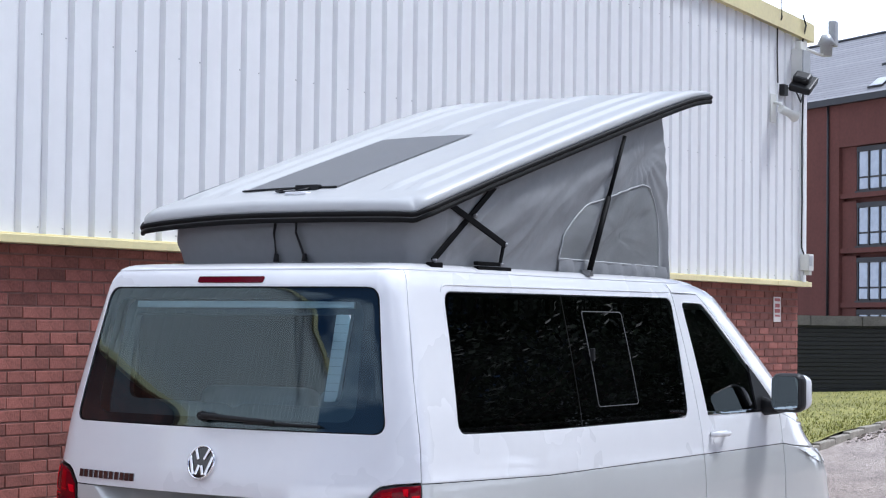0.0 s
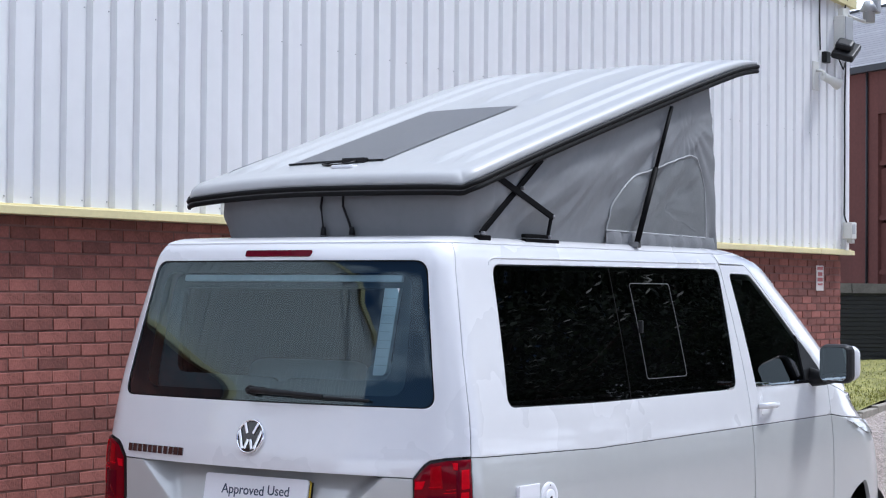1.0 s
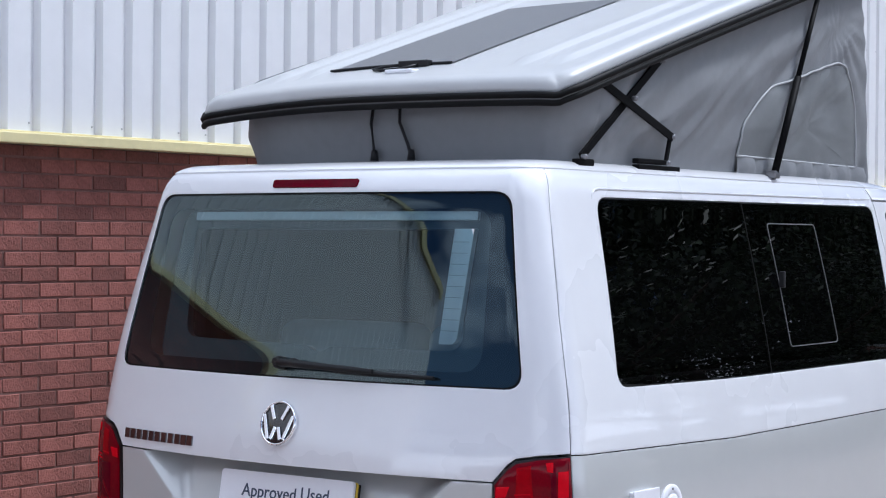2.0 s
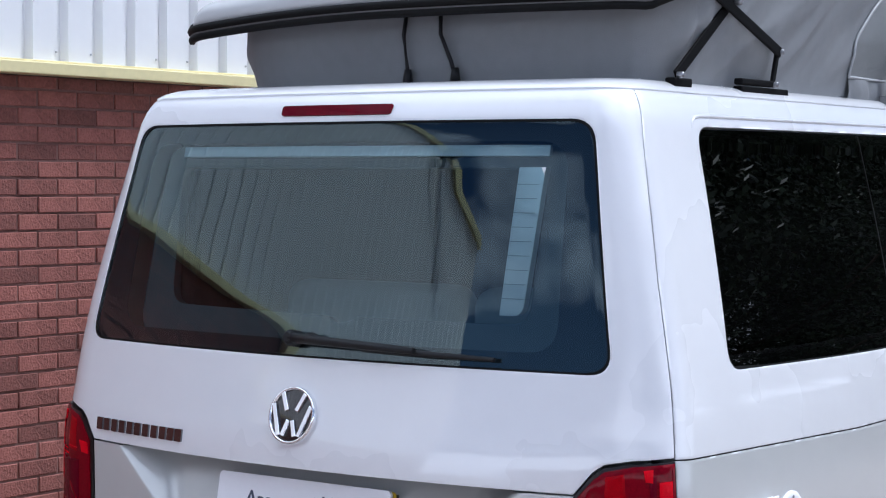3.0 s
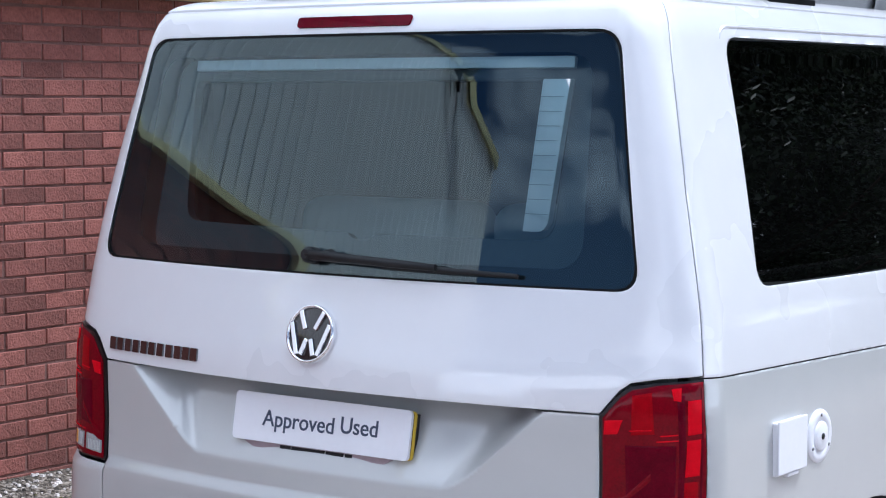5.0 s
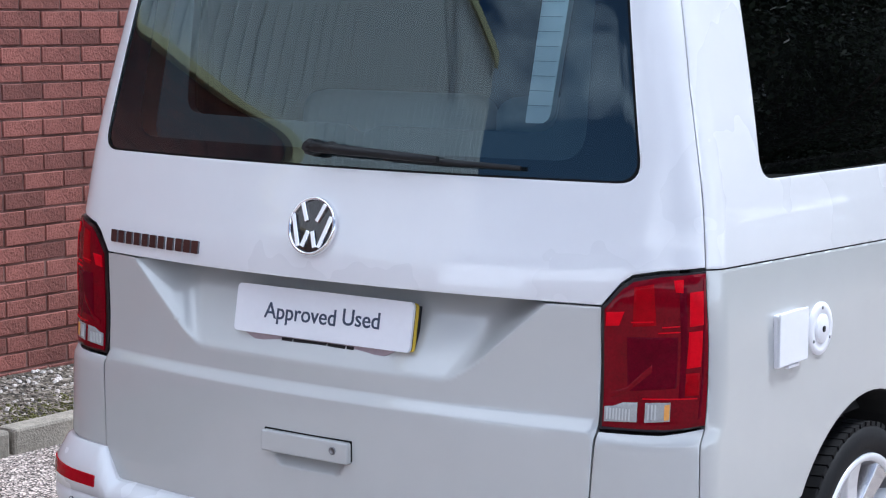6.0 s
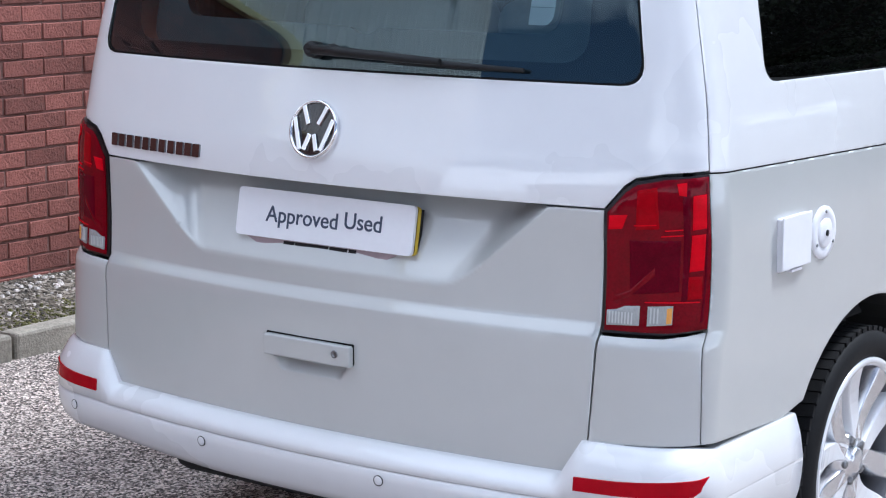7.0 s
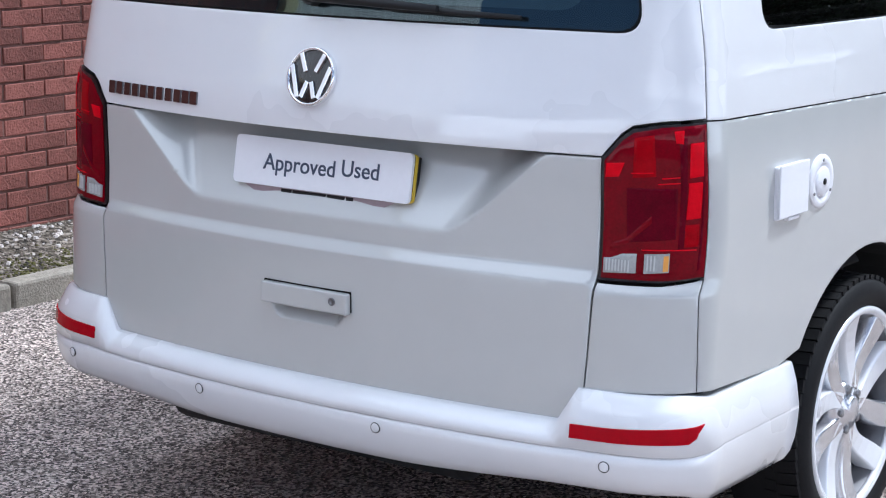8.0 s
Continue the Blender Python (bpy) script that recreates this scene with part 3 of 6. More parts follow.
for sg in (1, -1):
    fix = (lambda b: b) if sg > 0 else mirrored
    # tail lamp: housing, red lens fields, clear strip
    lamp = part("tail_lamp", fix(skin(mixed(lamp_in), off=0.004, thick=0.05)), M_HOUS, van, "dark-edged red tail lamp")
    body = [("x", 0.7425, 0.7800), ("x", 0.7425, 1.033), ("x", 0.780, 1.077), ("x", 0.802, 1.0935), ("u", 1.30, 1.1050), ("u", LE - 0.015, 1.1120), ("u", LE - 0.035, 0.7925), ("u", 1.30, 0.7820)]
    part("red_lens", fix(skin(mixed(body), off=0.0085, thick=0.006, lip=0.002, fair=False)), M_RED, lamp, "glossy red lens")
    def field(name, pts, off, m_, label=""):
        part(name, fix(skin(mixed(pts, 0.008), off=off, thick=0.006, lip=0.0006)), m_, lamp, label)

    field("lens_panel", [("u", 1.01, 0.862), ("u", 1.385, 0.872), ("u", 1.40, 0.980), ("u", 1.01, 0.978)], 0.0098, M_REDD, "darker red field")
    field("lens_divider", [("u", 1.405, 0.850), ("u", 1.450, 0.852), ("u", 1.495, 1.085), ("u", 1.435, 1.083)], 0.0098, M_REDD)
    field("lens_edge", [("u", 1.575, 0.806), ("u", 1.598, 0.809), ("u", 1.648, 1.10), ("u", 1.640, 1.099)], 0.0098, M_REDD)
    field("lens_band", [("u", 1.06, 1.0), ("u", 1.24, 1.004), ("u", 1.24, 1.090), ("u", 1.09, 1.082)], 0.0098, M_REDM)
    field("lens_band", [("u", 1.455, 0.855), ("u", 1.575, 0.857), ("u", 1.578, 0.905), ("u", 1.458, 0.903)], 0.0098, M_REDM)
    field("lens_wedge", [("u", 0.96, 0.846), ("u", 1.20, 0.905), ("u", 1.20, 0.922), ("u", 0.96, 0.858)], 0.0108, M_RED)
    for z0, z1, ua, ub in ((1.002, 1.073, 1.497, 1.518), (0.914, 0.991, 1.464, 1.490)):
        field("reflector_lens", [("u", ua, z0), ("u", ua + 0.122, z0 + 0.004), ("u", ub + 0.118, z1 + 0.003), ("u", ub, z1)], 0.0112, M_REDB, "bright red reflector field")
    field("side_lens", [("u", 1.402, 1.074), ("u", 1.462, 1.072), ("u", 1.470, 1.100), ("u", 1.390, 1.098)], 0.0112, M_REDB)
    field("lens_corner", [("x", 0.746, 0.998), ("x", 0.775, 1.001), ("x", 0.786, 1.031), ("x", 0.748, 1.028)], 0.0112, M_REDB)
    for zz, ua, ub in ((1.008, 1.05, 1.22), (0.999, 1.28, 1.42), (0.987, 1.25, 1.42), (0.846, 1.13, 1.56)):
        field("lens_rib", [("u", ua, zz), ("u", ub, zz + 0.003), ("u", ub, zz + 0.0055), ("u", ua, zz + 0.0025)], 0.0114, M_REDB)
    part("clear_lens", fix(skin(mixed([("x", 0.747, 0.793), ("u", 1.095, 0.797), ("u", 1.095, 0.839), ("x", 0.786, 0.837), ("x", 0.766, 0.828), ("x", 0.747, 0.826)], 0.008), off=0.0115, thick=0.006, lip=0.0006)), M_CLEAR, lamp, "clear reversing lens")
    part("indicator_lens", fix(slab(bmesh.new(), mixed([("u", 1.155, 0.797), ("u", 1.346, 0.802), ("u", 1.346, 0.842), ("u", 1.155, 0.839)], 0.01), van_off, 0.006, 0.0115)), M_CLEAR, lamp, "clear indicator lens")
    part("indicator_bulb", fix(slab(bmesh.new(), mixed([("u", 1.300, 0.803), ("u", 1.340, 0.805), ("u", 1.340, 0.838), ("u", 1.300, 0.836)], 0.05), van_off, 0.011, 0.0125)), M_AMBER, lamp, "amber bulb behind clear lens")
    for k in range(11):
        q = [("x", 0.752 + 0.0068 * k, 0.799), ("x", 0.755 + 0.0068 * k, 0.799), ("x", 0.755 + 0.0068 * k, 0.824), ("x", 0.752 + 0.0068 * k, 0.824)]
        if k > 7:
            q = [("u", 1.175 + 0.026 * (k - 8), 0.804), ("u", 1.187 + 0.026 * (k - 8), 0.804), ("u", 1.187 + 0.026 * (k - 8), 0.836), ("u", 1.175 + 0.026 * (k - 8), 0.836)]
        part("lens_flute", fix(slab(bmesh.new(), mixed(q, 0.05), van_off, 0.010, 0.0126)), M_FLUTE, lamp)
    # panels
    part("rear_corner_panel", fix(skin(mixed([("x", 0.7230, 0.540), ("u", LE + 0.035, 0.545), ("u", LE - 0.022, 0.784), ("u", 1.30, 0.772), ("x", 0.7360, 0.770)]))), M_GREY, van)
    low = [("u", LE + 0.049, 0.545), ("y", 0.56, 0.530)] + arch(1.04, 0.285, 0.452, 150, 0)[1:] + [("y", 1.50, 0.24), ("y", 2.578, 0.24), ("y", 2.578, 1.112), ("y", 1.15, 1.097), ("u", LE + 0.014, 1.117), ("u", LE - 0.007, 0.785)]
    part("side_panel_lower", fix(skin(mixed(low))), M_GREY, van, "pale grey lower side panel")
    up = [("u", LE + 0.014, 1.1205), ("y", 1.15, 1.1005), ("y", 2.578, 1.1155), ("y", 2.578, 1.864), ("y", 2.56, 1.9435), ("u", 2.02, 1.9435), ("u", 1.728, 1.9435), ("u", 1.778, 1.927), ("u", 1.806, 1.908), ("u", 1.808, 1.87), ("u", 1.766, 1.80), ("u", 1.731, 1.70), ("u", 1.684, 1.5), ("u", 1.687, 1.3)]
    side = part("side_panel", fix(skin(mixed(up), [loop("y", WIN_S, [0.055, 0.2, 0.055, 0.055, 0.055])])), M_WHITE, van, "white upper side panel")
    # dark strip behind the waist gap, the gap's shade put in as colour
    part("waist_seam", fix(skin(mixed([("u", LE + 0.02, 1.112), ("y", 1.15, 1.092), ("y", 2.572, 1.107), ("y", 2.572, 1.120), ("y", 1.15, 1.105), ("u", LE + 0.02, 1.125)]), off=-0.0048, thick=0, lip=0)), M_SEAL, side)
    half1 = [(0.510, 1.294), (1.20, 1.285), (1.462, 1.287), (1.510, 1.843), (0.606, 1.840)]
    half2 = [(1.470, 1.287), (2.466, 1.294), (2.556, 1.848), (1.518, 1.843)]
    part("side_window", fix(pane("y", half1, [0.05, 0.2, 0.004, 0.004, 0.05], -0.003)), M_PRIV, side, "black privacy glass").visible_shadow = False
    slide = [(1.635, 1.362), (2.005, 1.365), (2.025, 1.778), (1.660, 1.778)]
    part("side_window", fix(pane("y", half2, [0.004, 0.05, 0.05, 0.004], -0.003)), M_PRIV, side, "black privacy glass with a sliding pane").visible_shadow = False
    part("sliding_frame", fix(skin(loop("y", slide, 0.02), [loop("y", [(1.6385, 1.3655), (2.0017, 1.3683), (2.0213, 1.7745), (1.6633, 1.7745)], 0.017)], off=0.0, thick=0.003, lip=0.001)), M_SEALG, side, "thin frame of the sliding pane")
    part("slide_catch", fix(box(bmesh.new(), (0.846, 1.642, 1.560), (0.866, 1.658, 1.615), 0.004)), M_BLACKPL, side)
    lip = [(0.575, 1.836), (0.583, 1.852), (0.600, 1.863), (0.625, 1.868)] + [(0.66 + 0.1 * k, 1.8685 + 0.0004 * k) for k in range(20)]
    part("window_lip", fix(tube(bmesh.new(), [van_off(U("y", y, z), z, -0.001) for y, z in lip], [0.001, 0.004] + [0.005] * 21 + [0.002], 8)), M_WHITE, side, "raised lip over the side windows")
    part("window_divider", fix(skin(loop("y", [(1.457, 1.289), (1.475, 1.289), (1.523, 1.843), (1.505, 1.843)], 0), off=-0.006, thick=0.004, lip=0)), M_SEAL, side)
    # cab door, wing
    dlow = [("y", 2.586, 0.24), ("y", 3.40, 0.24)] + [("y", a, z) for a, z in ((3.48, 0.42), (3.50, 0.62), (3.50, 1.121))] + [("y", 2.586, 1.112)]
    door = part("cab_door", fix(skin(mixed([("y", 2.586, 1.1155), ("y", 3.50, 1.125), ("y", 3.50, 1.28), ("y", 3.47, 1.365), ("y", 3.02, 1.81), ("y", 2.94, 1.868), ("y", 2.586, 1.870)]), [loop("y", WIN_D, [0.02, 0.02, 0.02, 0.04, 0.04, 0.03])])), M_WHITE, van, "white cab door")
    part("cab_door_lower", fix(skin(mixed(dlow))), M_GREY, door, "pale grey lower door")
    part("door_glass", fix(pane("y", WIN_D, [0.02, 0.02, 0.02, 0.04, 0.04, 0.03], -0.006)), M_CABG, door, "lightly tinted cab door glass").visible_shadow = False
    part("window_trim", fix(skin(loop("y", [(2.668, 1.292), (3.35, 1.290), (3.35, 1.307), (2.668, 1.308)], 0), off=0.004, thick=0.008, lip=0.002)), M_CHROME, door)
    part("mirror_triangle", fix(slab(bmesh.new(), loop("y", [(3.23, 1.305), (3.44, 1.305), (3.44, 1.365), (3.23, 1.53)], 0.005), van_off, -0.004, 0.004)), M_BLACKPL, door)
    hb = bmesh.new()
    tube(hb, [van_off(U("y", y, 1.200), 1.200, o) for y, o in ((2.665, 0.002), (2.685, 0.034), (2.74, 0.040), (2.795, 0.034), (2.815, 0.002))], [0.013, 0.015, 0.016, 0.015, 0.013])
    part("door_handle", fix(hb), M_WHITE, door, "white pull handle")
    hb = bmesh.new()
    slab(hb, loop("y", rounded([(2.685, 1.155), (2.795, 1.155), (2.785, 1.245), (2.695, 1.245)], 0.03), 0, 0.03), van_off, 0.0, 0.0015)
    part("handle_hollow", fix(hb), M_WHITE, door)
    roof_up = [("y", 2.568, 1.9435), ("y", 2.590, 1.879), ("y", 2.95, 1.876), ("y", 3.035, 1.817), ("y", 3.48, 1.372), ("y", 3.51, 1.29), ("u", 3.20, 1.225), ("u", 3.35, 1.27), ("u", 3.35, 1.77), ("u", 3.8, 1.82), ("u", 4.98, 1.83), ("u", 4.98, 1.9435)]
    part("windscreen_pillar", fix(skin(mixed(roof_up))), M_WHITE, van)
    wing = [("y", 3.508, 1.126), ("u", 3.35, 1.08), ("u", 4.98, 1.05), ("u", 4.98, 1.21), ("u", 3.25, 1.215), ("y", 3.518, 1.28), ("y", 3.508, 1.24)]
    part("bonnet", fix(skin(mixed(wing))), M_WHITE, van)
    wlow = [("y", 3.508, 1.121), ("y", 3.508, 0.50)] + arch(3.98, 0.31, 0.45, 160, 0)[1:] + [("u", 3.3, 0.24), ("u", 4.98, 0.24), ("u", 4.98, 1.045), ("u", 3.35, 1.075)]
    part("front_wing", fix(skin(mixed(wlow))), M_GREY, van)
    hl = part("headlamp", fix(slab(bmesh.new(), mixed([("u", 3.20, 1.000), ("u", 3.75, 0.955), ("u", 3.75, 1.03), ("u", 3.45, 1.060), ("u", 3.02, 1.085)], 0.06), van_off, 0.0, 0.008)), M_LED, van, "dark headlamp with a clear strip")
    part("headlamp_lens", fix(slab(bmesh.new(), mixed([("u", 3.08, 1.040), ("u", 3.22, 1.030), ("u", 3.20, 1.058), ("u", 3.06, 1.068)], 0.06), van_off, 0.006, 0.012)), M_CLEAR, hl)
    # inner wheel housings
    for yc in (1.04, 4.0):
        ab = bmesh.new()
        n = 20
        r1 = [ab.verts.new((0.935 if yc < 2 else 0.90, yc + 0.455 * math.cos(math.pi * k / n), 0.29 + 0.455 * math.sin(math.pi * k / n))) for k in range(n + 1)]
        r2 = [ab.verts.new((0.52, yc + 0.455 * math.cos(math.pi * k / n), 0.29 + 0.455 * math.sin(math.pi * k / n))) for k in range(n + 1)]
        for k in range(n):
            ab.faces.new((r1[k], r1[k + 1], r2[k + 1], r2[k]))
        ab.faces.new(r2)
        part("wheel_housing", fix(ab), M_DARK, van)

wb = bmesh.new()
cols = [3.36 + (5 - 3.36) * k / 10 for k in range(11)]
cols = cols + [-c for c in reversed(cols[:-1])]
grid = [[wb.verts.new(van_off(abs(u), z, -0.006) if u > 0 else Vector((-1, 1, 1)) * van_off(abs(u), z, -0.006)) for u in cols] for z in [1.225 + 0.605 * k / 8 for k in range(9)]]
for a, b in zip(grid, grid[1:]):
    for k in range(len(cols) - 1):
        wb.faces.new((a[k], a[k + 1], b[k + 1], b[k])).smooth = True
part("windscreen", wb, M_CABG, van, "clear windscreen").visible_shadow = False

# roof
rb = bmesh.new()
us = [i * 5 / 90 for i in range(91)]
def roof_ring(z, o):
    r_ = [van_off(u, z, o) for u in us]
    return r_ + [Vector((-1, 1, 1)) * q_ for q_ in r_[-2:0:-1]]


ring = roof_ring(1.9505, 0.001)
levels = [[rb.verts.new(q_) for q_ in roof_ring(z, o)] for z, o in ((1.905, -0.007), (1.9205, -0.004), (1.9215, 0.003), (1.9235, 0.0035), (1.928, 0.0035), (1.933, 0.0035), (1.938, 0.003), (1.943, 0.0025), (1.947, 0.0018))]
for z, k in ((1.9505, 0), (1.953, 0.03), (1.956, 0.08), (1.962, 0.3), (1.968, 0.6), (1.970, 0.85)):
    levels.append([rb.verts.new((p.x * (1 - k), 1.5 + (p.y - 1.5) * (1 - k), z)) for p in ring])
for a, b in zip(levels, levels[1:]):
    for i in range(len(ring)):
        j = (i + 1) % len(ring)
        rb.faces.new((a[i], a[j], b[j], b[i])).smooth = True
rb.faces.new(levels[-1])
part("roof_panel", rb, M_WHITE, van, "white fixed roof edge", smooth=True)

# rear bumper: one section swept round the back from arch to arch
PC = [(-0.03, 0.469), (0.010, 0.463), (0.035, 0.450), (0.0475, 0.435), (0.0530, 0.4185), (0.0490, 0.4160), (0.0530, 0.4125), (0.0550, 0.392), (0.0530, 0.365), (0.0460, 0.336), (0.034, 0.314), (0.008, 0.301), (-0.06, 0.296)]
PE = [(-0.03, 0.541), (0.004, 0.541), (0.012, 0.535), (0.040, 0.490), (0.0535, 0.421), (0.0490, 0.4185), (0.0535, 0.415), (0.055, 0.392), (0.0530, 0.370), (0.0465, 0.347), (0.034, 0.330), (0.006, 0.319), (-0.06, 0.314)]
PS = [(-0.03, 0.530), (0.002, 0.530), (0.006, 0.526), (0.020, 0.485), (0.028, 0.432), (0.0275, 0.428), (0.028, 0.424), (0.028, 0.390), (0.027, 0.355), (0.0225, 0.322), (0.014, 0.300), (0.0, 0.289), (-0.06, 0.284)]


def smooth01(t):
    t = min(1, max(0, t))
    return t * t * (3 - 2 * t)


def bumper_point(u, k):
    a = abs(u)
    x = abs(van_point(min(a, 2), 0.45).x)
    t = smooth01((x - 0.668) / 0.036) if k < 7 else smooth01((x - 0.25) / 0.5)
    s = smooth01((a - 1.5) / 0.58)
    o, z = [PC[k][i] * (1 - t) + PE[k][i] * t for i in (0, 1)]
    o, z = o * (1 - s) + PS[k][0] * s, z * (1 - s) + PS[k][1] * s
    return van_off(u, max(z, 0.23), o)


ue = U("y", 0.625, 0.42)
bu = [i * 0.03 for i in range(34)] + [1.02 + i * 0.04 for i in range(25)] + [2.0 + (ue - 2) * i / 6 for i in range(7)]
bu = [-b for b in reversed(bu[1:])] + bu
bb = bmesh.new()
rows = [[bb.verts.new(bumper_point(u, k)) for k in range(len(PC))] for u in bu]
for a, b in zip(rows, rows[1:]):
    for k in range(len(PC) - 1):
        bb.faces.new((a[k], b[k], b[k + 1], a[k + 1])).smooth = k not in (0, 4, 5)
bb.faces.new(rows[0][::-1]), bb.faces.new(rows[-1])
bumper = part("rear_bumper", bb, M_WHITE, van, "white rear bumper with parking sensors")


def bumper_off(u, z, off):
    """A place on the bumper's face at height z."""
    pts = [bumper_point(u, k) for k in range(len(PC))]
    for a, b in zip(pts[2:], pts[3:]):
        if b.z <= z <= a.z and a.z - b.z > 1e-6:
            t = (a.z - z) / (a.z - b.z)
            p = a.lerp(b, t)
            q = van_off(u, z, 0.5) - van_off(u, z, 0)
            return p + q.normalized() * off
    return van_off(u, z, 0.06 + off)


for sg in (1, -1):
    fix = (lambda b: b) if sg > 0 else mirrored
    pts = [U("x", 0.710, 0.47) + (1.72 - U("x", 0.710, 0.47)) * k / 12 for k in range(13)]
    lo = [(u, 0.442 + 0.006 * k / 12) for k, u in enumerate(pts)]
    hi = [(u, 0.471 + 0.012 * k / 12) for k, u in enumerate(pts)]
    hi[-1] = (pts[-1] + 0.02, hi[-1][1] + 0.003)
    lo[-1] = (pts[-1] - 0.05, lo[-1][1] + 0.020)
    lo[-2] = (lo[-2][0], lo[-2][1] + 0.010)
    b = bmesh.new()
    la, ha = [b.verts.new(bumper_off(u, z, 0.004)) for u, z in lo], [b.verts.new(bumper_off(u, z, 0.004)) for u, z in hi]
    lb, hb2 = [b.verts.new(bumper_off(u, z, -0.004)) for u, z in lo], [b.verts.new(bumper_off(u, z, -0.004)) for u, z in hi]
    for k in range(12):
        b.faces.new((la[k], la[k + 1], ha[k + 1], ha[k])), b.faces.new((la[k], lb[k], lb[k + 1], la[k + 1])), b.faces.new((ha[k], ha[k + 1], hb2[k + 1], hb2[k]))
    b.faces.new((la[0], ha[0], hb2[0], lb[0])), b.faces.new((la[12], lb[12], hb2[12], ha[12]))
    part("bumper_reflector", fix(b), M_REDR, bumper, "red bumper reflector")
for x in (-0.80, -0.305, 0.232, 0.788):
    c = bumper_off(U("x", x, 0.39), 0.388, 0.0)
    n = (bumper_off(U("x", x, 0.39), 0.388, 0.1) - c).normalized()
    m = Matrix.Translation(c) @ n.to_track_quat("Z", "Y").to_matrix().to_4x4()
    sn = part("parking_sensor", lathe(bmesh.new(), [(0.0128, 0.0006), (0.0128, 0.0022), (0.0112, 0.0022), (0.0112, 0.0006)], m, 24), M_BLACKPL, bumper, "round parking sensor with a dark ring")
    part("sensor_face", lathe(bmesh.new(), [(0.0110, 0.0), (0.0110, 0.0025), (0.009, 0.0032), (0.0001, 0.0034)], m, 24), M_WHITE, sn)

# tailgate handle
gy = van_point(0.0, 0.69).y
hn = part("handle_grip", box(bmesh.new(), (-0.129, gy - 0.0165, 0.626), (0.129, gy + 0.012, 0.676), 0.005, seg=3), M_GREY, van, "pale grey tailgate grip with a lock")
part("grip_seam", box(bmesh.new(), (-0.1305, gy - 0.001, 0.630), (0.1305, gy + 0.010, 0.6795), 0.002), M_SEAL, hn)
c = Vector((0.088, gy - 0.0168, 0.655))
m = Matrix.Translation(c) @ Vector((0, -1, 0)).to_track_quat("Z", "Y").to_matrix().to_4x4()
part("lock", lathe(bmesh.new(), [(0.0095, 0), (0.0095, 0.002), (0.0065, 0.0025), (0.006, 0.001), (0.0001, 0.001)], m, 20), M_STEEL, hn, "metal lock barrel")

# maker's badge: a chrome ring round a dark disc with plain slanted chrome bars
c = van_off(0.0, 1.160, 0.004)
nb = (van_off(0.0, 1.160, 0.1) - van_off(0.0, 1.160, 0)).normalized()
mb = Matrix.Translation(c) @ Matrix((Vector((1, 0, 0)), nb.cross(Vector((1, 0, 0))), nb)).transposed().to_4x4()
badge = part("badge", lathe(bmesh.new(), [(0.069, -0.004), (0.069, 0.006), (0.0665, 0.010), (0.063, 0.010), (0.0605, 0.006), (0.0605, 0.0)], mb, 48), M_CHROME, van, "round chrome badge with a dark centre")
part("badge_disc", lathe(bmesh.new(), [(0.062, 0.003), (0.03, 0.0055), (0.0001, 0.006)], mb, 48), M_LED, badge, "gloss black badge disc")
for (xa, ya), (xb, yb) in (((-0.034, 0.052), (-0.014, 0.010)), ((0.034, 0.052), (0.014, 0.010)), ((-0.056, 0.024), (-0.030, -0.050)), ((0.056, 0.024), (0.030, -0.050)), ((-0.019, -0.050), (-0.006, -0.012)), ((0.019, -0.050), (0.006, -0.012))):
    b = bmesh.new()
    strap(b, mb @ Vector((xa, ya, 0.007)), mb @ Vector((xb, yb, 0.007)), 0.0125, 0.006, nb)
    part("badge_bar", b, M_CHROME, badge)
# model name: plain chrome bars of its size
lett = [0.0, 0.027, 0.055, 0.083, 0.111, 0.138, 0.166, 0.195, 0.223, 0.249, 0.274]
nameplate = part("nameplate", slab(bmesh.new(), loop("x", [(-0.712, 1.0675), (-0.687, 1.0675), (-0.687, 1.0985), (-0.712, 1.0985)], 0.003, 0.05), van_off, 0.0, 0.005), M_CHROMED, van, "chrome model name in plain bars")
for k, a in enumerate(lett[1:]):
    x = -0.712 + a * 1.19
    part("name_bar", slab(bmesh.new(), loop("x", [(x, 1.0675), (x + 0.0245, 1.0675), (x + 0.0245, 1.0985), (x, 1.0985)], 0.003, 0.05), van_off, 0.0, 0.005), M_CHROMED, nameplate)

# rear wiper
wp = bmesh.new()
wu = lambda x, z, o: van_off(U("x", x, z), z, o)
tube(wp, [wu(-0.022, 1.338, 0.0), wu(-0.022, 1.338, 0.03), wu(-0.022, 1.338, 0.042)], [0.020, 0.019, 0.011], 16)
wiper = part("wiper_pivot", wp, M_BLACKPL, van, "black rear wiper", smooth=False)
wp = bmesh.new()
tube(wp, [wu(-0.022, 1.338, 0.03), wu(0.08, 1.334, 0.036), wu(0.22, 1.329, 0.034), wu(0.330, 1.325, 0.028)], [0.013, 0.0115, 0.010, 0.008], 8)
part("wiper_arm", wp, M_BLACKPL, wiper)
wp = bmesh.new()
tube(wp, [wu(0.18, 1.323, 0.012), wu(0.34, 1.321, 0.013), wu(0.526, 1.317, 0.012)], [0.006, 0.0075, 0.005], 8)
part("wiper_blade", wp, M_BLACKPL, wiper)
wp = bmesh.new()
tube(wp, [wu(-0.015, 1.334, 0.018), wu(0.035, 1.346, 0.016), wu(0.08, 1.331, 0.014)], [0.010, 0.009, 0.006], 8)
part("wiper_cover", wp, M_BLACKPL, wiper)

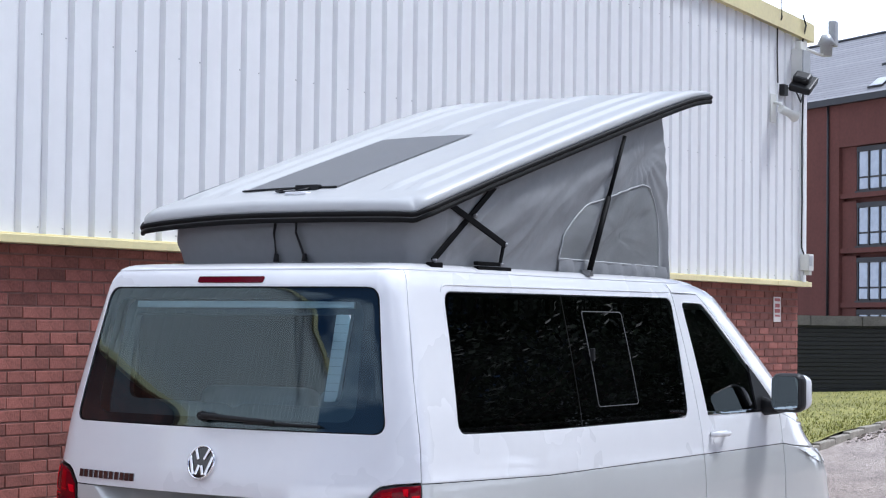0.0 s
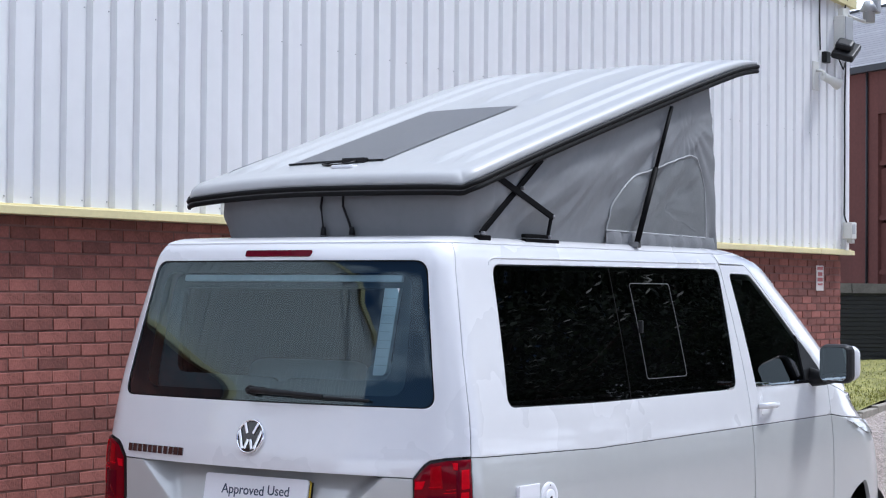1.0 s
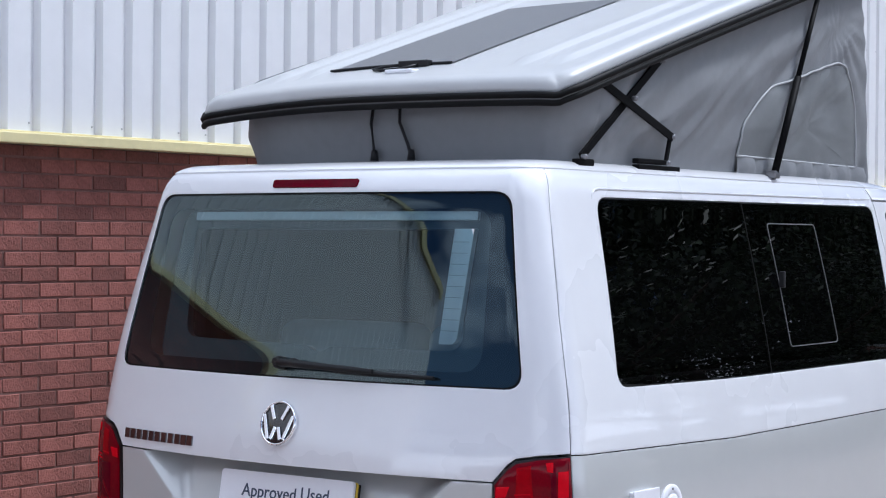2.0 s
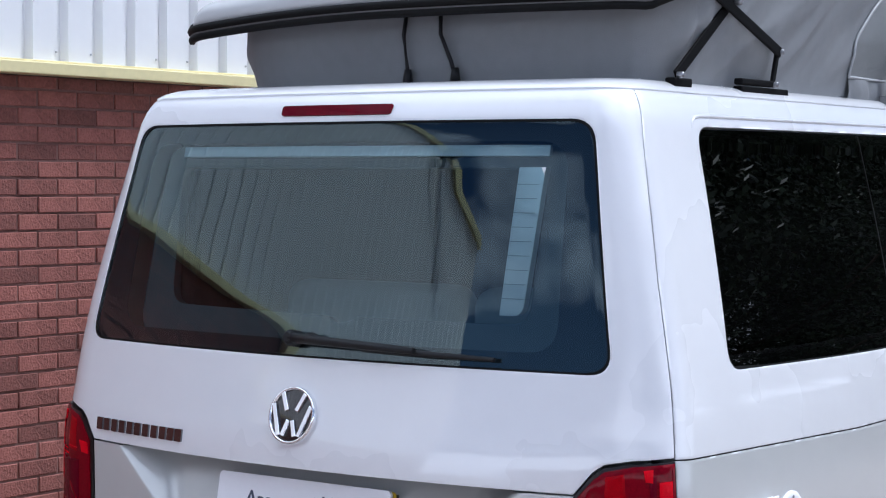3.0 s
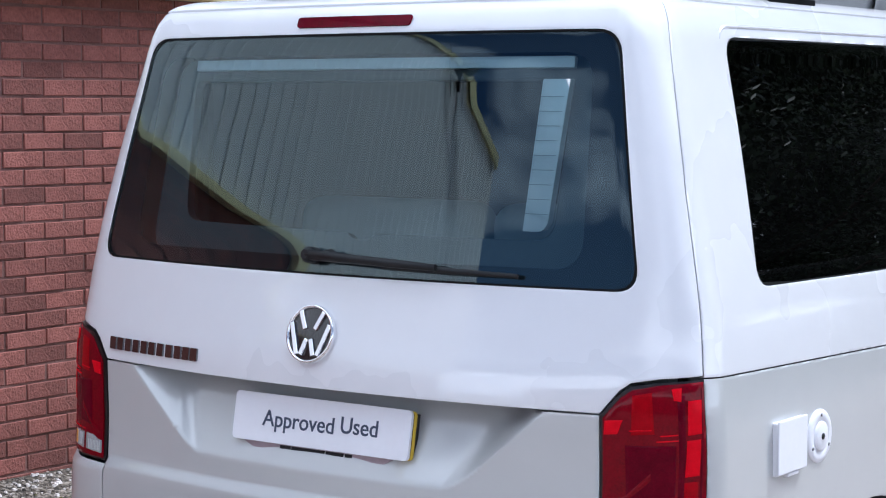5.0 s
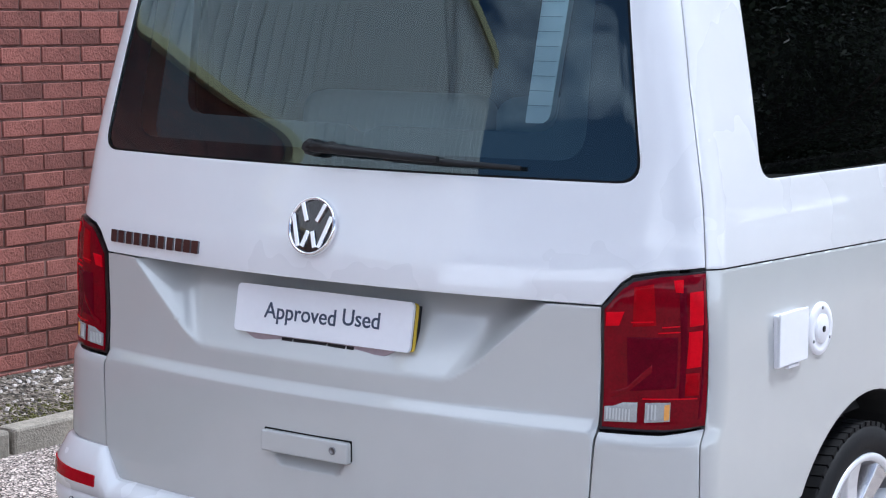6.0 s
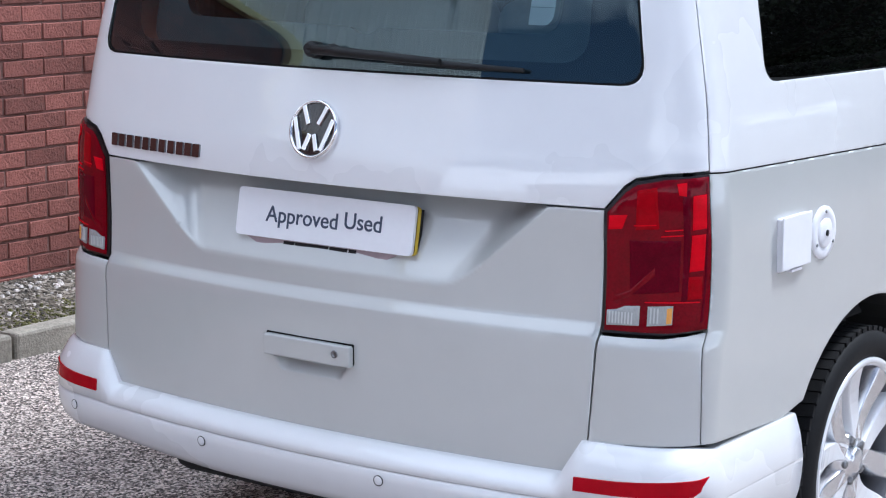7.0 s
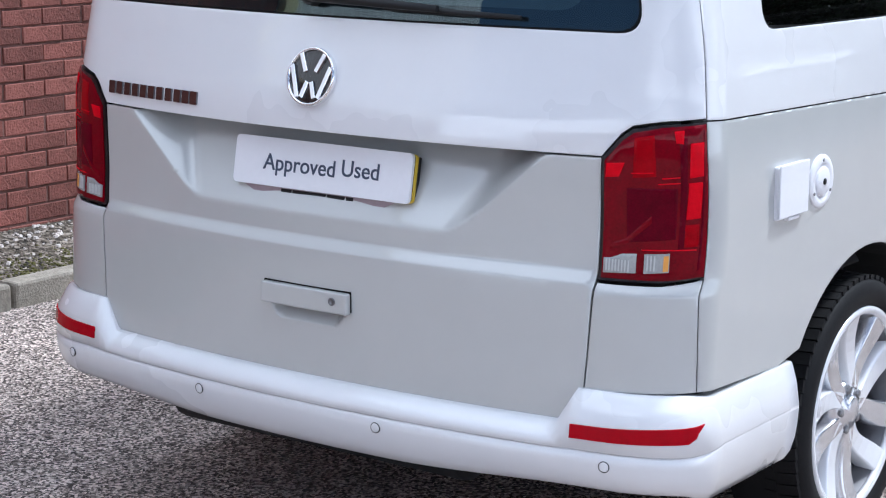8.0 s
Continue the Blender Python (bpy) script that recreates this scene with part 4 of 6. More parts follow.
# number plate carrier with a show plate
PL = pose(0.006, 0.094, 0.949, -10, 0, 0)
def card(pts, y0, y1, r, m):
    """A flat plate with rounded corners, its face looking to -y."""
    q = rounded(pts, r, 5)
    bm = bmesh.new()
    a_, b_ = [bm.verts.new(m @ Vector((x, y0, z))) for x, z in q], [bm.verts.new(m @ Vector((x, y1, z))) for x, z in q]
    bm.faces.new(a_), bm.faces.new(b_[::-1])
    for i in range(len(q)):
        bm.faces.new((a_[i - 1], b_[i - 1], b_[i], a_[i]))
    bmesh.ops.recalc_face_normals(bm, faces=bm.faces)
    return bm


plate = part("plate", card([(-0.262, -0.057), (0.262, -0.057), (0.262, 0.057), (-0.262, 0.057)], -0.004, 0.004, 0.013, PL), M_PLATE, van, "white show plate reading Approved Used")
part("yellow_plate", card([(-0.258, -0.0555), (0.2648, -0.0555), (0.2648, 0.0555), (-0.258, 0.0555)], 0.006, 0.014, 0.012, PL), M_YELLOW, plate, "yellow plate behind the show plate")
hb3 = bmesh.new()
q = [(-0.245, -0.052), (0.225, -0.052), (0.19, -0.0715), (-0.20, -0.0715)]
a = [hb3.verts.new(PL @ Vector((x, 0.004, z))) for x, z in q]
b = [hb3.verts.new(PL @ Vector((x, 0.020, z))) for x, z in q]
hb3.faces.new(a), hb3.faces.new(b[::-1])
for i in range(4):
    hb3.faces.new((a[i - 1], b[i - 1], b[i], a[i]))
bmesh.ops.recalc_face_normals(hb3, faces=hb3.faces)
holder = part("plate_holder", hb3, mat("holder_mauve", (0.32, 0.25, 0.27), 0.4, var=0.1), plate, "mauve-grey plate holder with dark lettering bars")
for x0, x1 in ((-0.115, -0.083), (-0.08, 0.02), (0.023, 0.075), (0.08, 0.10)):
    part("lettering_bar", box(bmesh.new(), (x0, 0.002, -0.0675), (x1, 0.005, -0.0595), 0, PL), M_BLACKPL, holder)
part("holder_tab", box(bmesh.new(), (-0.262, 0.004, -0.05), (0.262, 0.03, 0.05), 0.002, PL), M_BLACKPL, plate)


def letters(body, size, m, material, parent, extrude=0.0006, label=""):
    cu = bpy.data.curves.new("lettering", "FONT")
    cu.body, cu.size, cu.extrude, cu.align_x, cu.align_y = body, size, extrude, "CENTER", "CENTER"
    cu.offset = 0.0004
    tmp = bpy.data.objects.new("tmp", cu)
    scene.collection.objects.link(tmp)
    me = bpy.data.meshes.new_from_object(tmp.evaluated_get(bpy.context.evaluated_depsgraph_get()))
    bpy.data.objects.remove(tmp)
    me.name = "lettering"
    me.transform(m)
    me.materials.clear()
    me.materials.append(material)
    ob = new("lettering", me)
    ob.parent = parent
    return tagged(ob, label) if label else ob


letters("Approved", 0.054, PL @ pose(-0.062, -0.0046, -0.002, 90, 0, 0), M_INK, plate, label="slate lettering Approved")
letters("Used", 0.054, PL @ pose(0.118, -0.0046, 0.0035, 90, 0, 0), M_INK, plate, label="slate lettering Used")

# hook-up socket and water filler on the side
sk = part("socket_box", box(bmesh.new(), (0.945, 0.505, 0.872), (0.966, 0.650, 0.992), 0.004), M_PLATE, van, "white hook-up socket with a flap")
part("socket_flap", box(bmesh.new(), (0.966, 0.502, 0.876), (0.972, 0.647, 0.996), 0.0025), M_PLATE, sk)
part("socket_lip", box(bmesh.new(), (0.956, 0.555, 0.866), (0.969, 0.610, 0.874), 0.002), M_PLATE, sk)
m = Matrix.Translation((0.954, 0.738, 0.932)) @ Vector((1, 0, 0)).to_track_quat("Z", "Y").to_matrix().to_4x4()
fl = part("water_filler", lathe(bmesh.new(), [(0.062, 0), (0.062, 0.005), (0.059, 0.008), (0.040, 0.0085), (0.037, 0.0055), (0.0001, 0.0055)], m, 40), M_PLATE, van, "round white water filler with a lock")
part("filler_cap", lathe(bmesh.new(), [(0.034, 0.0055), (0.034, 0.0105), (0.030, 0.0125), (0.0001, 0.0135)], m, 32), M_PLATE, fl)
part("filler_lock", lathe(bmesh.new(), [(0.0075, 0.0125), (0.0075, 0.0150), (0.0001, 0.0155)], m, 16), M_BLACKPL, fl, "dark lock")
for k in range(3):
    a = radians(90 + 120 * k)
    part("filler_screw", lathe(bmesh.new(), [(0.004, 0.008), (0.004, 0.0100), (0.0001, 0.0103)], m @ Matrix.Translation((0.049 * math.cos(a), 0.049 * math.sin(a), 0)), 10), M_STEEL, fl)

# wing mirrors
for sg in (1, -1):
    fix = (lambda b: b) if sg > 0 else mirrored
    b = bmesh.new()
    box(b, (0.978, 3.325, 1.302), (1.140, 3.425, 1.478), 0.05, seg=4)
    mir = part("wing_mirror", fix(b), M_WHITE, van, "white-capped black wing mirror", smooth=True)
    b = bmesh.new()
    box(b, (0.968, 3.252, 1.292), (1.138, 3.355, 1.486), 0.04, seg=4)
    part("mirror_frame", fix(b), M_BLACKPL, mir)
    b = bmesh.new()
    q = rounded([(0.982, 1.306), (1.124, 1.306), (1.124, 1.472), (0.982, 1.472)], 0.035)
    b.faces.new([b.verts.new((x, 3.2505, z)) for x, z in q])
    bmesh.ops.recalc_face_normals(b, faces=b.faces)
    part("mirror_glass", fix(b), mat("mirror", (0.26, 0.30, 0.31), 0.02, metal=1.0), mir, "mirror glass")
    b = bmesh.new()
    tube(b, [(0.90, 3.32, 1.317), (0.97, 3.34, 1.312), (1.05, 3.34, 1.332)], [0.05, 0.035, 0.035], 10)
    part("mirror_arm", fix(b), M_BLACKPL, mir)


# wheels
def wheel(at, outward):
    """An alloy wheel: tyre with a grooved tread, deep rim, twin curved spokes."""
    w = thing("wheel", "", "", at)
    w.parent = van
    mx = Matrix.Rotation(math.pi / 2, 4, "Y")
    if outward < 0:
        mx = Matrix.Rotation(math.pi, 4, "Z") @ mx
    R, RI = 0.336, 0.262
    tb = lathe(bmesh.new(), [(RI, -0.20), (0.312, -0.205), (0.331, -0.195), (R, -0.165), (R + 0.002, -0.10), (R, -0.035), (0.331, -0.010), (0.322, 0.002), (0.30, 0.010), (0.276, 0.008), (RI, 0.0), (RI - 0.004, -0.02)], mx, 72)
    part("tyre", tb, M_RUBBER, w, "black grooved tyre")
    gb = bmesh.new()
    for k in range(64):
        a = 2 * math.pi * k / 64
        m = mx @ Matrix.Rotation(a, 4, "Z")
        for z0, z1, s in ((-0.055, -0.004, 0.10), (-0.095, -0.063, -0.05)):
            m2 = m @ Matrix.Rotation(s, 4, "X")
            box(gb, (R - 0.008 if z0 > -0.06 else R - 0.004, -0.0142, z0), (R + 0.0030, 0.0142, z1), 0.0, m2)
    part("tread_block", gb, M_RUBBER, w)
    rim = lathe(bmesh.new(), [(RI, -0.19), (RI - 0.008, -0.02), (RI - 0.020, -0.012), (RI - 0.022, -0.004), (RI - 0.016, 0.004), (RI - 0.006, 0.006), (RI, 0.003), (RI + 0.002, -0.01)], mx, 64)
    rm = part("rim", rim, M_ALLOYW, w, "white and silver alloy rim")
    part("barrel", lathe(bmesh.new(), [(RI - 0.012, -0.185), (RI - 0.03, -0.12), (RI - 0.032, -0.05), (RI - 0.021, -0.013)], mx, 64), M_BARREL, rm, "darker rim barrel")
    hub = lathe(bmesh.new(), [(0.075, -0.06), (0.072, -0.030), (0.060, -0.020), (0.034, -0.018), (0.032, -0.010), (0.028, -0.007), (0.0001, -0.006)], mx, 32)
    part("hub", hub, M_ALLOY, rm, "silver wheel hub")
    for k in range(5):
        a = 2 * math.pi * k / 5 + 0.3
        for s in (1, -1):
            sb = bmesh.new()
            n = 7
            strip = []
            for j in range(n):
                t = j / (n - 1)
                r = 0.055 + t * 0.184
                ang = a + s * (0.07 + 0.30 * math.sin(t * math.pi * 0.55)) + 0.10 * t
                wd = 0.0235 + 0.013 * t
                h = -0.022 - 0.012 * math.sin(t * math.pi) + 0.016 * t
                rad, tan = Vector((math.cos(ang), math.sin(ang), 0)), Vector((-math.sin(ang), math.cos(ang), 0))
                strip.append([sb.verts.new(mx @ (rad * r + tan * o + Vector((0, 0, h + dz)))) for o, dz in ((-wd, -0.045), (-wd * 0.94, -0.002), (-wd * 0.80, 0.003), (wd * 0.80, 0.003), (wd * 0.94, -0.002), (wd, -0.045))])
            for p, q in zip(strip, strip[1:]):
                for i in range(5):
                    sb.faces.new((p[i], q[i], q[i + 1], p[i + 1])).smooth = i != 2
            bmesh.ops.recalc_face_normals(sb, faces=sb.faces)
            part("spoke", sb, M_ALLOYW if s > 0 else M_ALLOY, rm)
        m = mx @ Matrix.Translation((0.053 * math.cos(a + 0.63), 0.053 * math.sin(a + 0.63), 0))
        part("wheel_bolt", lathe(bmesh.new(), [(0.011, -0.035), (0.011, -0.016), (0.007, -0.013), (0.0001, -0.013)], m, 8, False), M_STEEL, rm)
    part("brake_disc", lathe(bmesh.new(), [(0.155, -0.115), (0.155, -0.10), (0.07, -0.10), (0.0001, -0.10)], mx, 32), M_STEEL, w)
    part("wheel_back", lathe(bmesh.new(), [(RI - 0.02, -0.17), (0.0001, -0.17)], mx, 24), M_DARK, w)
    return w


for y in (1.045, 4.0):
    for s in (1, -1):
        wheel((s * (0.943 if y < 2 else 0.90), y, 0.314), s)

# underside and cabin lining
part("floor_pan", box(bmesh.new(), (-0.70, 0.34, 0.285), (0.70, 4.6, 0.33), 0.02), M_DARK, van)
part("silencer", tube(bmesh.new(), [(-0.60, 0.30, 0.29), (0.30, 0.30, 0.29)], 0.09, 16), M_DARK, van)

# cabin: dark lining, rear bench, pale rail and blind seen through the rear window
lb = bmesh.new()
for lo, hi in (((-0.74, 0.36, 0.30), (0.74, 2.60, 0.62)), ((-0.62, 0.42, 1.885), (0.62, 2.9, 1.905)), ((-0.80, 0.40, 0.62), (-0.77, 2.60, 1.30)), ((0.77, 0.40, 0.62), (0.80, 2.60, 1.30)), ((-0.70, 2.56, 0.62), (0.70, 2.60, 1.885))):
    box(lb, lo, hi, 0.01)
part("cabin_lining", lb, M_TRIMI, van, "dark cabin lining")
for sg in (1, -1):
    b = bmesh.new()
    box(b, (sg * 0.64 if sg > 0 else -0.70, 0.42, 1.30), (0.70 if sg > 0 else -0.64, 2.55, 1.885), 0.02)
    part("cabin_side", b, M_TRIMI, van)
gf = part("gate_trim", skin(loop("x", [(-0.665, 1.325), (0.665, 1.325), (0.635, 1.812), (-0.635, 1.812)], 0.06), [loop("x", [(-0.545, 1.408), (0.01, 1.402), (0.035, 1.386), (0.075, 1.386), (0.10, 1.402), (0.565, 1.402), (0.575, 1.757), (-0.575, 1.757)], [0.05, 0.01, 0.012, 0.012, 0.01, 0.05, 0.03, 0.03])], off=-0.055, thick=0.03, lip=0.008), mat("gate_trim", (0.11, 0.13, 0.14), 0.5, var=0.1), van, "grey inner tailgate trim")
rail = part("blind_rail", skin(loop("x", [(-0.522, 1.774), (0.590, 1.774), (0.590, 1.799), (-0.522, 1.799)], 0.003), off=-0.017, thick=0.014, lip=0.001), M_PALEI, van, "pale blind rail across the rear window")
b = bmesh.new()
q = rounded([(0.494, 1.412), (0.556, 1.412), (0.590, 1.745), (0.520, 1.745)], [0.004, 0.035, 0.004, 0.004])
f = b.faces.new([b.verts.new((x, 0.222 + (z - 1.6) * 0.12, z)) for x, z in q])
r = bmesh.ops.extrude_face_region(b, geom=[f])
for v in r["geom"]:
    if isinstance(v, bmesh.types.BMVert):
        v.co.y += 0.02
bmesh.ops.recalc_face_normals(b, faces=b.faces)
bl = part("window_blind", b, M_PALEI, van, "pale pleated blind")
for k in range(9):
    z = 1.45 + k * 0.032
    part("blind_fold", box(bmesh.new(), (0.499 + k * 0.0024, 0.2205 + (z - 1.6) * 0.12, z), (0.557 + k * 0.0024, 0.2225 + (z - 1.6) * 0.12, z + 0.0013), 0), M_PIPING, bl)
for x0, x1 in ((-0.62, -0.02), (0.02, 0.62)):
    b = bmesh.new()
    box(b, (x0, 0.74, 0.60), (x1, 0.90, 1.435), 0.06, seg=4)
    part("bench_back", b, mat("bench_fabric", (0.30, 0.33, 0.34), 0.85, var=0.08, bump=0.2, bscale=300), van, "grey bench back", smooth=True)
# cab
b = bmesh.new()
box(b, (-0.80, 3.35, 0.80), (0.80, 3.85, 1.20), 0.08, seg=4)
part("dashboard", b, M_BLACKPL, van, "black dashboard", smooth=True)
for x in (-0.42, 0.42):
    b = bmesh.new()
    box(b, (x - 0.25, 2.66, 0.75), (x + 0.25, 2.80, 1.42), 0.06, pose(0, 0, 0, 0, 0, 0), seg=4)
    box(b, (x - 0.14, 2.66, 1.44), (x + 0.14, 2.76, 1.64), 0.05, seg=4)
    part("cab_seat", b, M_SEATI, van, "black cab seat", smooth=True)
b = bmesh.new()
mw = Matrix.Translation((0.42, 3.17, 1.20)) @ Matrix.Rotation(radians(60), 4, "X")
tube(b, [mw @ Vector((0.19 * math.cos(a), 0.19 * math.sin(a), 0)) for a in (2 * math.pi * k / 28 for k in range(29))], 0.014, 8)
for a in (0.3, 2.8, 4.71):
    strap(b, mw @ Vector((0.02 * math.cos(a), 0.02 * math.sin(a), 0)), mw @ Vector((0.19 * math.cos(a), 0.19 * math.sin(a), 0)), 0.03, 0.012)
part("steering_wheel", b, M_BLACKPL, van, "black steering wheel")

# ---- pop-top roof ----
E_T = [(0.455, 2.142), (0.55, 2.171), (0.99, 2.306), (1.59, 2.483), (2.16, 2.648), (2.57, 2.763), (2.85, 2.836), (3.02, 2.866)]
HALF = 0.742


def shell_edge(y):
    return lerp_tab(E_T, y)


def shell_top(x, y):
    """The shell's upper face: a low crown, a rolled rim, long raised flutes."""
    ex = (HALF - abs(x)) / 0.055
    ey = (y - 0.452) / 0.06
    ef = (3.03 - y) / 0.75
    rim = 1.0
    for e in (ex, ey):
        if e < 1:
            rim *= max(0, 1 - (1 - max(0, e)) ** 3) ** 0.5
    fr = math.sqrt(max(0, 1 - (1 - max(0, min(1, ef))) ** 2))
    z = shell_edge(y) + 0.018 + (0.033 + 0.004 * smooth01((y - 0.8) / 1.2)) * rim * (0.10 + 0.90 * fr) + 0.010 * (1 - (x / HALF) ** 2) * min(1, max(0, ef))
    k = 0.0
    if 0.62 < y < 3.0:
        f = smooth01((y - 0.62) / 0.06) * smooth01((3.0 - y) / 0.4)
        for xc, w in ((-0.56, 0.035), (-0.40, 0.028), (0.47, 0.028), (0.60, 0.035), (-0.14, 0.05), (0.16, 0.05)):
            fl = f if abs(xc) > 0.3 else f * smooth01((y - 1.84) / 0.12)
            k += 0.014 * fl * math.exp(-((x - xc) / w) ** 8)
    return z + k - 0.028 * max(0, -x / HALF) ** 2 * smooth01((2.6 - y) / 1.8)


pop = part("pop_top_shell", bmesh.new(), M_SHELL, van, "white tilted pop-top shell with raised flutes")
b = bmesh.new()
xs = sorted({round(s * v, 4) for s in (1, -1) for v in [i * 0.01 for i in range(65)] + [0.655, 0.67, 0.685, 0.692, 0.70, 0.708, 0.715, 0.722, 0.728, 0.733, 0.737, 0.740, 0.742]})
yy = [0.452, 0.456, 0.463, 0.472, 0.485, 0.50, 0.52, 0.54, 0.56, 0.585, 0.61, 0.64, 0.68] + [0.72 + 0.06 * i for i in range(38)] + [2.99, 3.01, 3.025, 3.03]


def corner_in(x, y):
    """Rounds the shell's corners in plan."""
    r = 0.11
    cx, cy = HALF - r, 0.452 + r
    if abs(x) > cx and y < cy:
        dx, dy = (abs(x) - cx) / r, (cy - y) / r
        m = max(dx, dy)
        n = math.hypot(dx, dy)
        k = m / n if n else 1
        return math.copysign(cx + dx * r * k, x), cy - dy * r * k
    return x, y


g = []
for y in yy:
    row = []
    for x in xs:
        x2, y2 = corner_in(x, y)
        row.append(b.verts.new((x2, y2 + 0.012 * (1 - (x / HALF) ** 2) * -1 * (1 if y < 0.5 else 0), shell_top(x, y))))
    g.append(row)
for p, q in zip(g, g[1:]):
    for i in range(len(xs) - 1):
        b.faces.new((p[i], p[i + 1], q[i + 1], q[i])).smooth = True
rimv = [v for v in g[0]] + [r[-1] for r in g[1:]] + [v for v in reversed(g[-1][:-1])] + [r[0] for r in reversed(g[1:-1])]
low = [b.verts.new((v.co.x, v.co.y, v.co.z - 0.016)) for v in rimv]
inn = [b.verts.new((v.co.x * 0.93, 1.7 + (v.co.y - 1.7) * 0.95, v.co.z - 0.015)) for v in rimv]
n = len(rimv)
for i in range(n):
    j = (i + 1) % n
    b.faces.new((rimv[i], low[i], low[j], rimv[j])).smooth = True
    b.faces.new((low[i], inn[i], inn[j], low[j]))
rim_line = [v.co.copy() for v in low]
# underside liner
b.faces.new(inn)
bmesh.ops.recalc_face_normals(b, faces=b.faces)
b.to_mesh(pop.data)
b.free()
# rubber seal round the rim in two beads
for dz, out, r, m_, lab in ((-0.006, 0.004, 0.0115, M_SEAL, "black rubber rim seal"), (-0.018, 0.004, 0.0045, M_SEALG, "grey bead in the rim seal"), (-0.029, 0.002, 0.0105, M_SEAL, "")):
    b = bmesh.new()
    pts = []
    for p in rim_line:
        d = Vector((p.x, p.y - 1.7, 0))
        d = Vector((d.x / HALF, d.y / 1.25, 0))
        pts.append(p + d.normalized() * out + Vector((0, 0, dz)))
    pts = [q for i, q in enumerate(pts) if i == 0 or (q - pts[i - 1]).length > 0.004]
    tube(b, pts + [pts[0]], r, 6, False)
    part("rim_seal", b, m_, pop, lab)
# solar film and its cable
b = bmesh.new()
SX, SY = [-0.32 + 0.50 * i / 16 for i in range(17)], [0.68 + 1.03 * i / 24 for i in range(25)]
gg = [[b.verts.new((x, y, shell_top(x, y) + 0.004)) for x in SX] for y in SY]
for p, q in zip(gg, gg[1:]):
    for i in range(16):
        b.faces.new((p[i], p[i + 1], q[i + 1], q[i])).smooth = True
solar = part("solar_panel", b, M_SOLAR, pop, "thin dark grey flexible solar panel")
part("solar_edge", tube(bmesh.new(), [(x, 0.678, shell_top(x, 0.678) + 0.006) for x in SX], 0.0045, 6), M_BLACKPL, solar)
part("junction_box", box(bmesh.new(), (-0.02, 0.655, shell_top(0, 0.66)), (0.10, 0.685, shell_top(0, 0.68) + 0.016), 0.004), M_BLACKPL, solar)
part("solar_cable", tube(bmesh.new(), [(-0.02, 0.66, shell_top(0, 0.66) + 0.01), (-0.07, 0.648, shell_top(-0.07, 0.65) + 0.008), (-0.10, 0.63, shell_top(-0.1, 0.63) + 0.006), (-0.06, 0.612, shell_top(-0.06, 0.61) + 0.006), (0.02, 0.622, shell_top(0.02, 0.62) + 0.006), (0.06, 0.655, shell_top(0.06, 0.655) + 0.008)], 0.005, 6), M_BLACKPL, solar)
part("cable_pad", box(bmesh.new(), (-0.01, 0.57, shell_top(0, 0.58) - 0.004), (0.10, 0.62, shell_top(0, 0.6) + 0.006), 0.006), M_PLATE, pop)

# canvas bellows
BY0, BY1 = 0.575, 2.735


def wrinkle(p, amp, s):
    return amp * (noise.noise(Vector((p[0] * s, p[1] * s, p[2] * s))) + 0.5 * noise.noise(Vector((p[0] * s * 2.3 + 5, p[1] * s * 2.3, p[2] * s * 2.3))))


def folds_at(y, z):
    """Soft diagonal folds that run up towards the raised front."""
    a = y * 0.80 + z * 0.60
    c = -y * 0.60 + z * 0.80
    calm = smooth01((2.68 - y) / 0.3)
    f1 = (0.5 - abs(noise.noise(Vector((a * 1.8, c * 8.0, 2.0))))) * 0.026
    f2 = (0.3 - abs(noise.noise(Vector((a * 3.0, c * 17.0, 7.0))))) * 0.014
    # vertical gathers beside the rear corner
    f3 = (0.3 - abs(noise.noise(Vector((y * 16, z * 2.5, 4.0))))) * 0.020 * smooth01((1.05 - y) / 0.35)
    return (f1 + f2 + f3) * calm


canvas = part("canvas_bellows", bmesh.new(), M_CANVAS, van, "grey canvas bellows of the pop-top")
b = bmesh.new()
NV = 44
RL, RR = 0.22, 0.09      # plan radii of the two rear corners
plan = [(-0.668 + RL + (1.336 - RL - RR) * i / 40, BY0, 0, -1) for i in range(40)]
plan += [(0.668 - RR + RR * math.sin(a), BY0 + RR - RR * math.cos(a), math.sin(a), -math.cos(a)) for a in (math.pi / 2 * i / 8 for i in range(8))]
plan += [(0.668, BY0 + RR + (BY1 - BY0 - RR) * i / 190, 1, 0) for i in range(190)]
plan += [(0.668 - 1.336 * i / 20, BY1, 0, 1) for i in range(20)]
plan += [(-0.668, BY1 - (BY1 - BY0 - RL) * i / 60, -1, 0) for i in range(60)]
plan += [(-0.668 + RL - RL * math.cos(a), BY0 + RL - RL * math.sin(a), -math.cos(a), -math.sin(a)) for a in (math.pi / 2 * i / 10 for i in range(10))]
cols = []
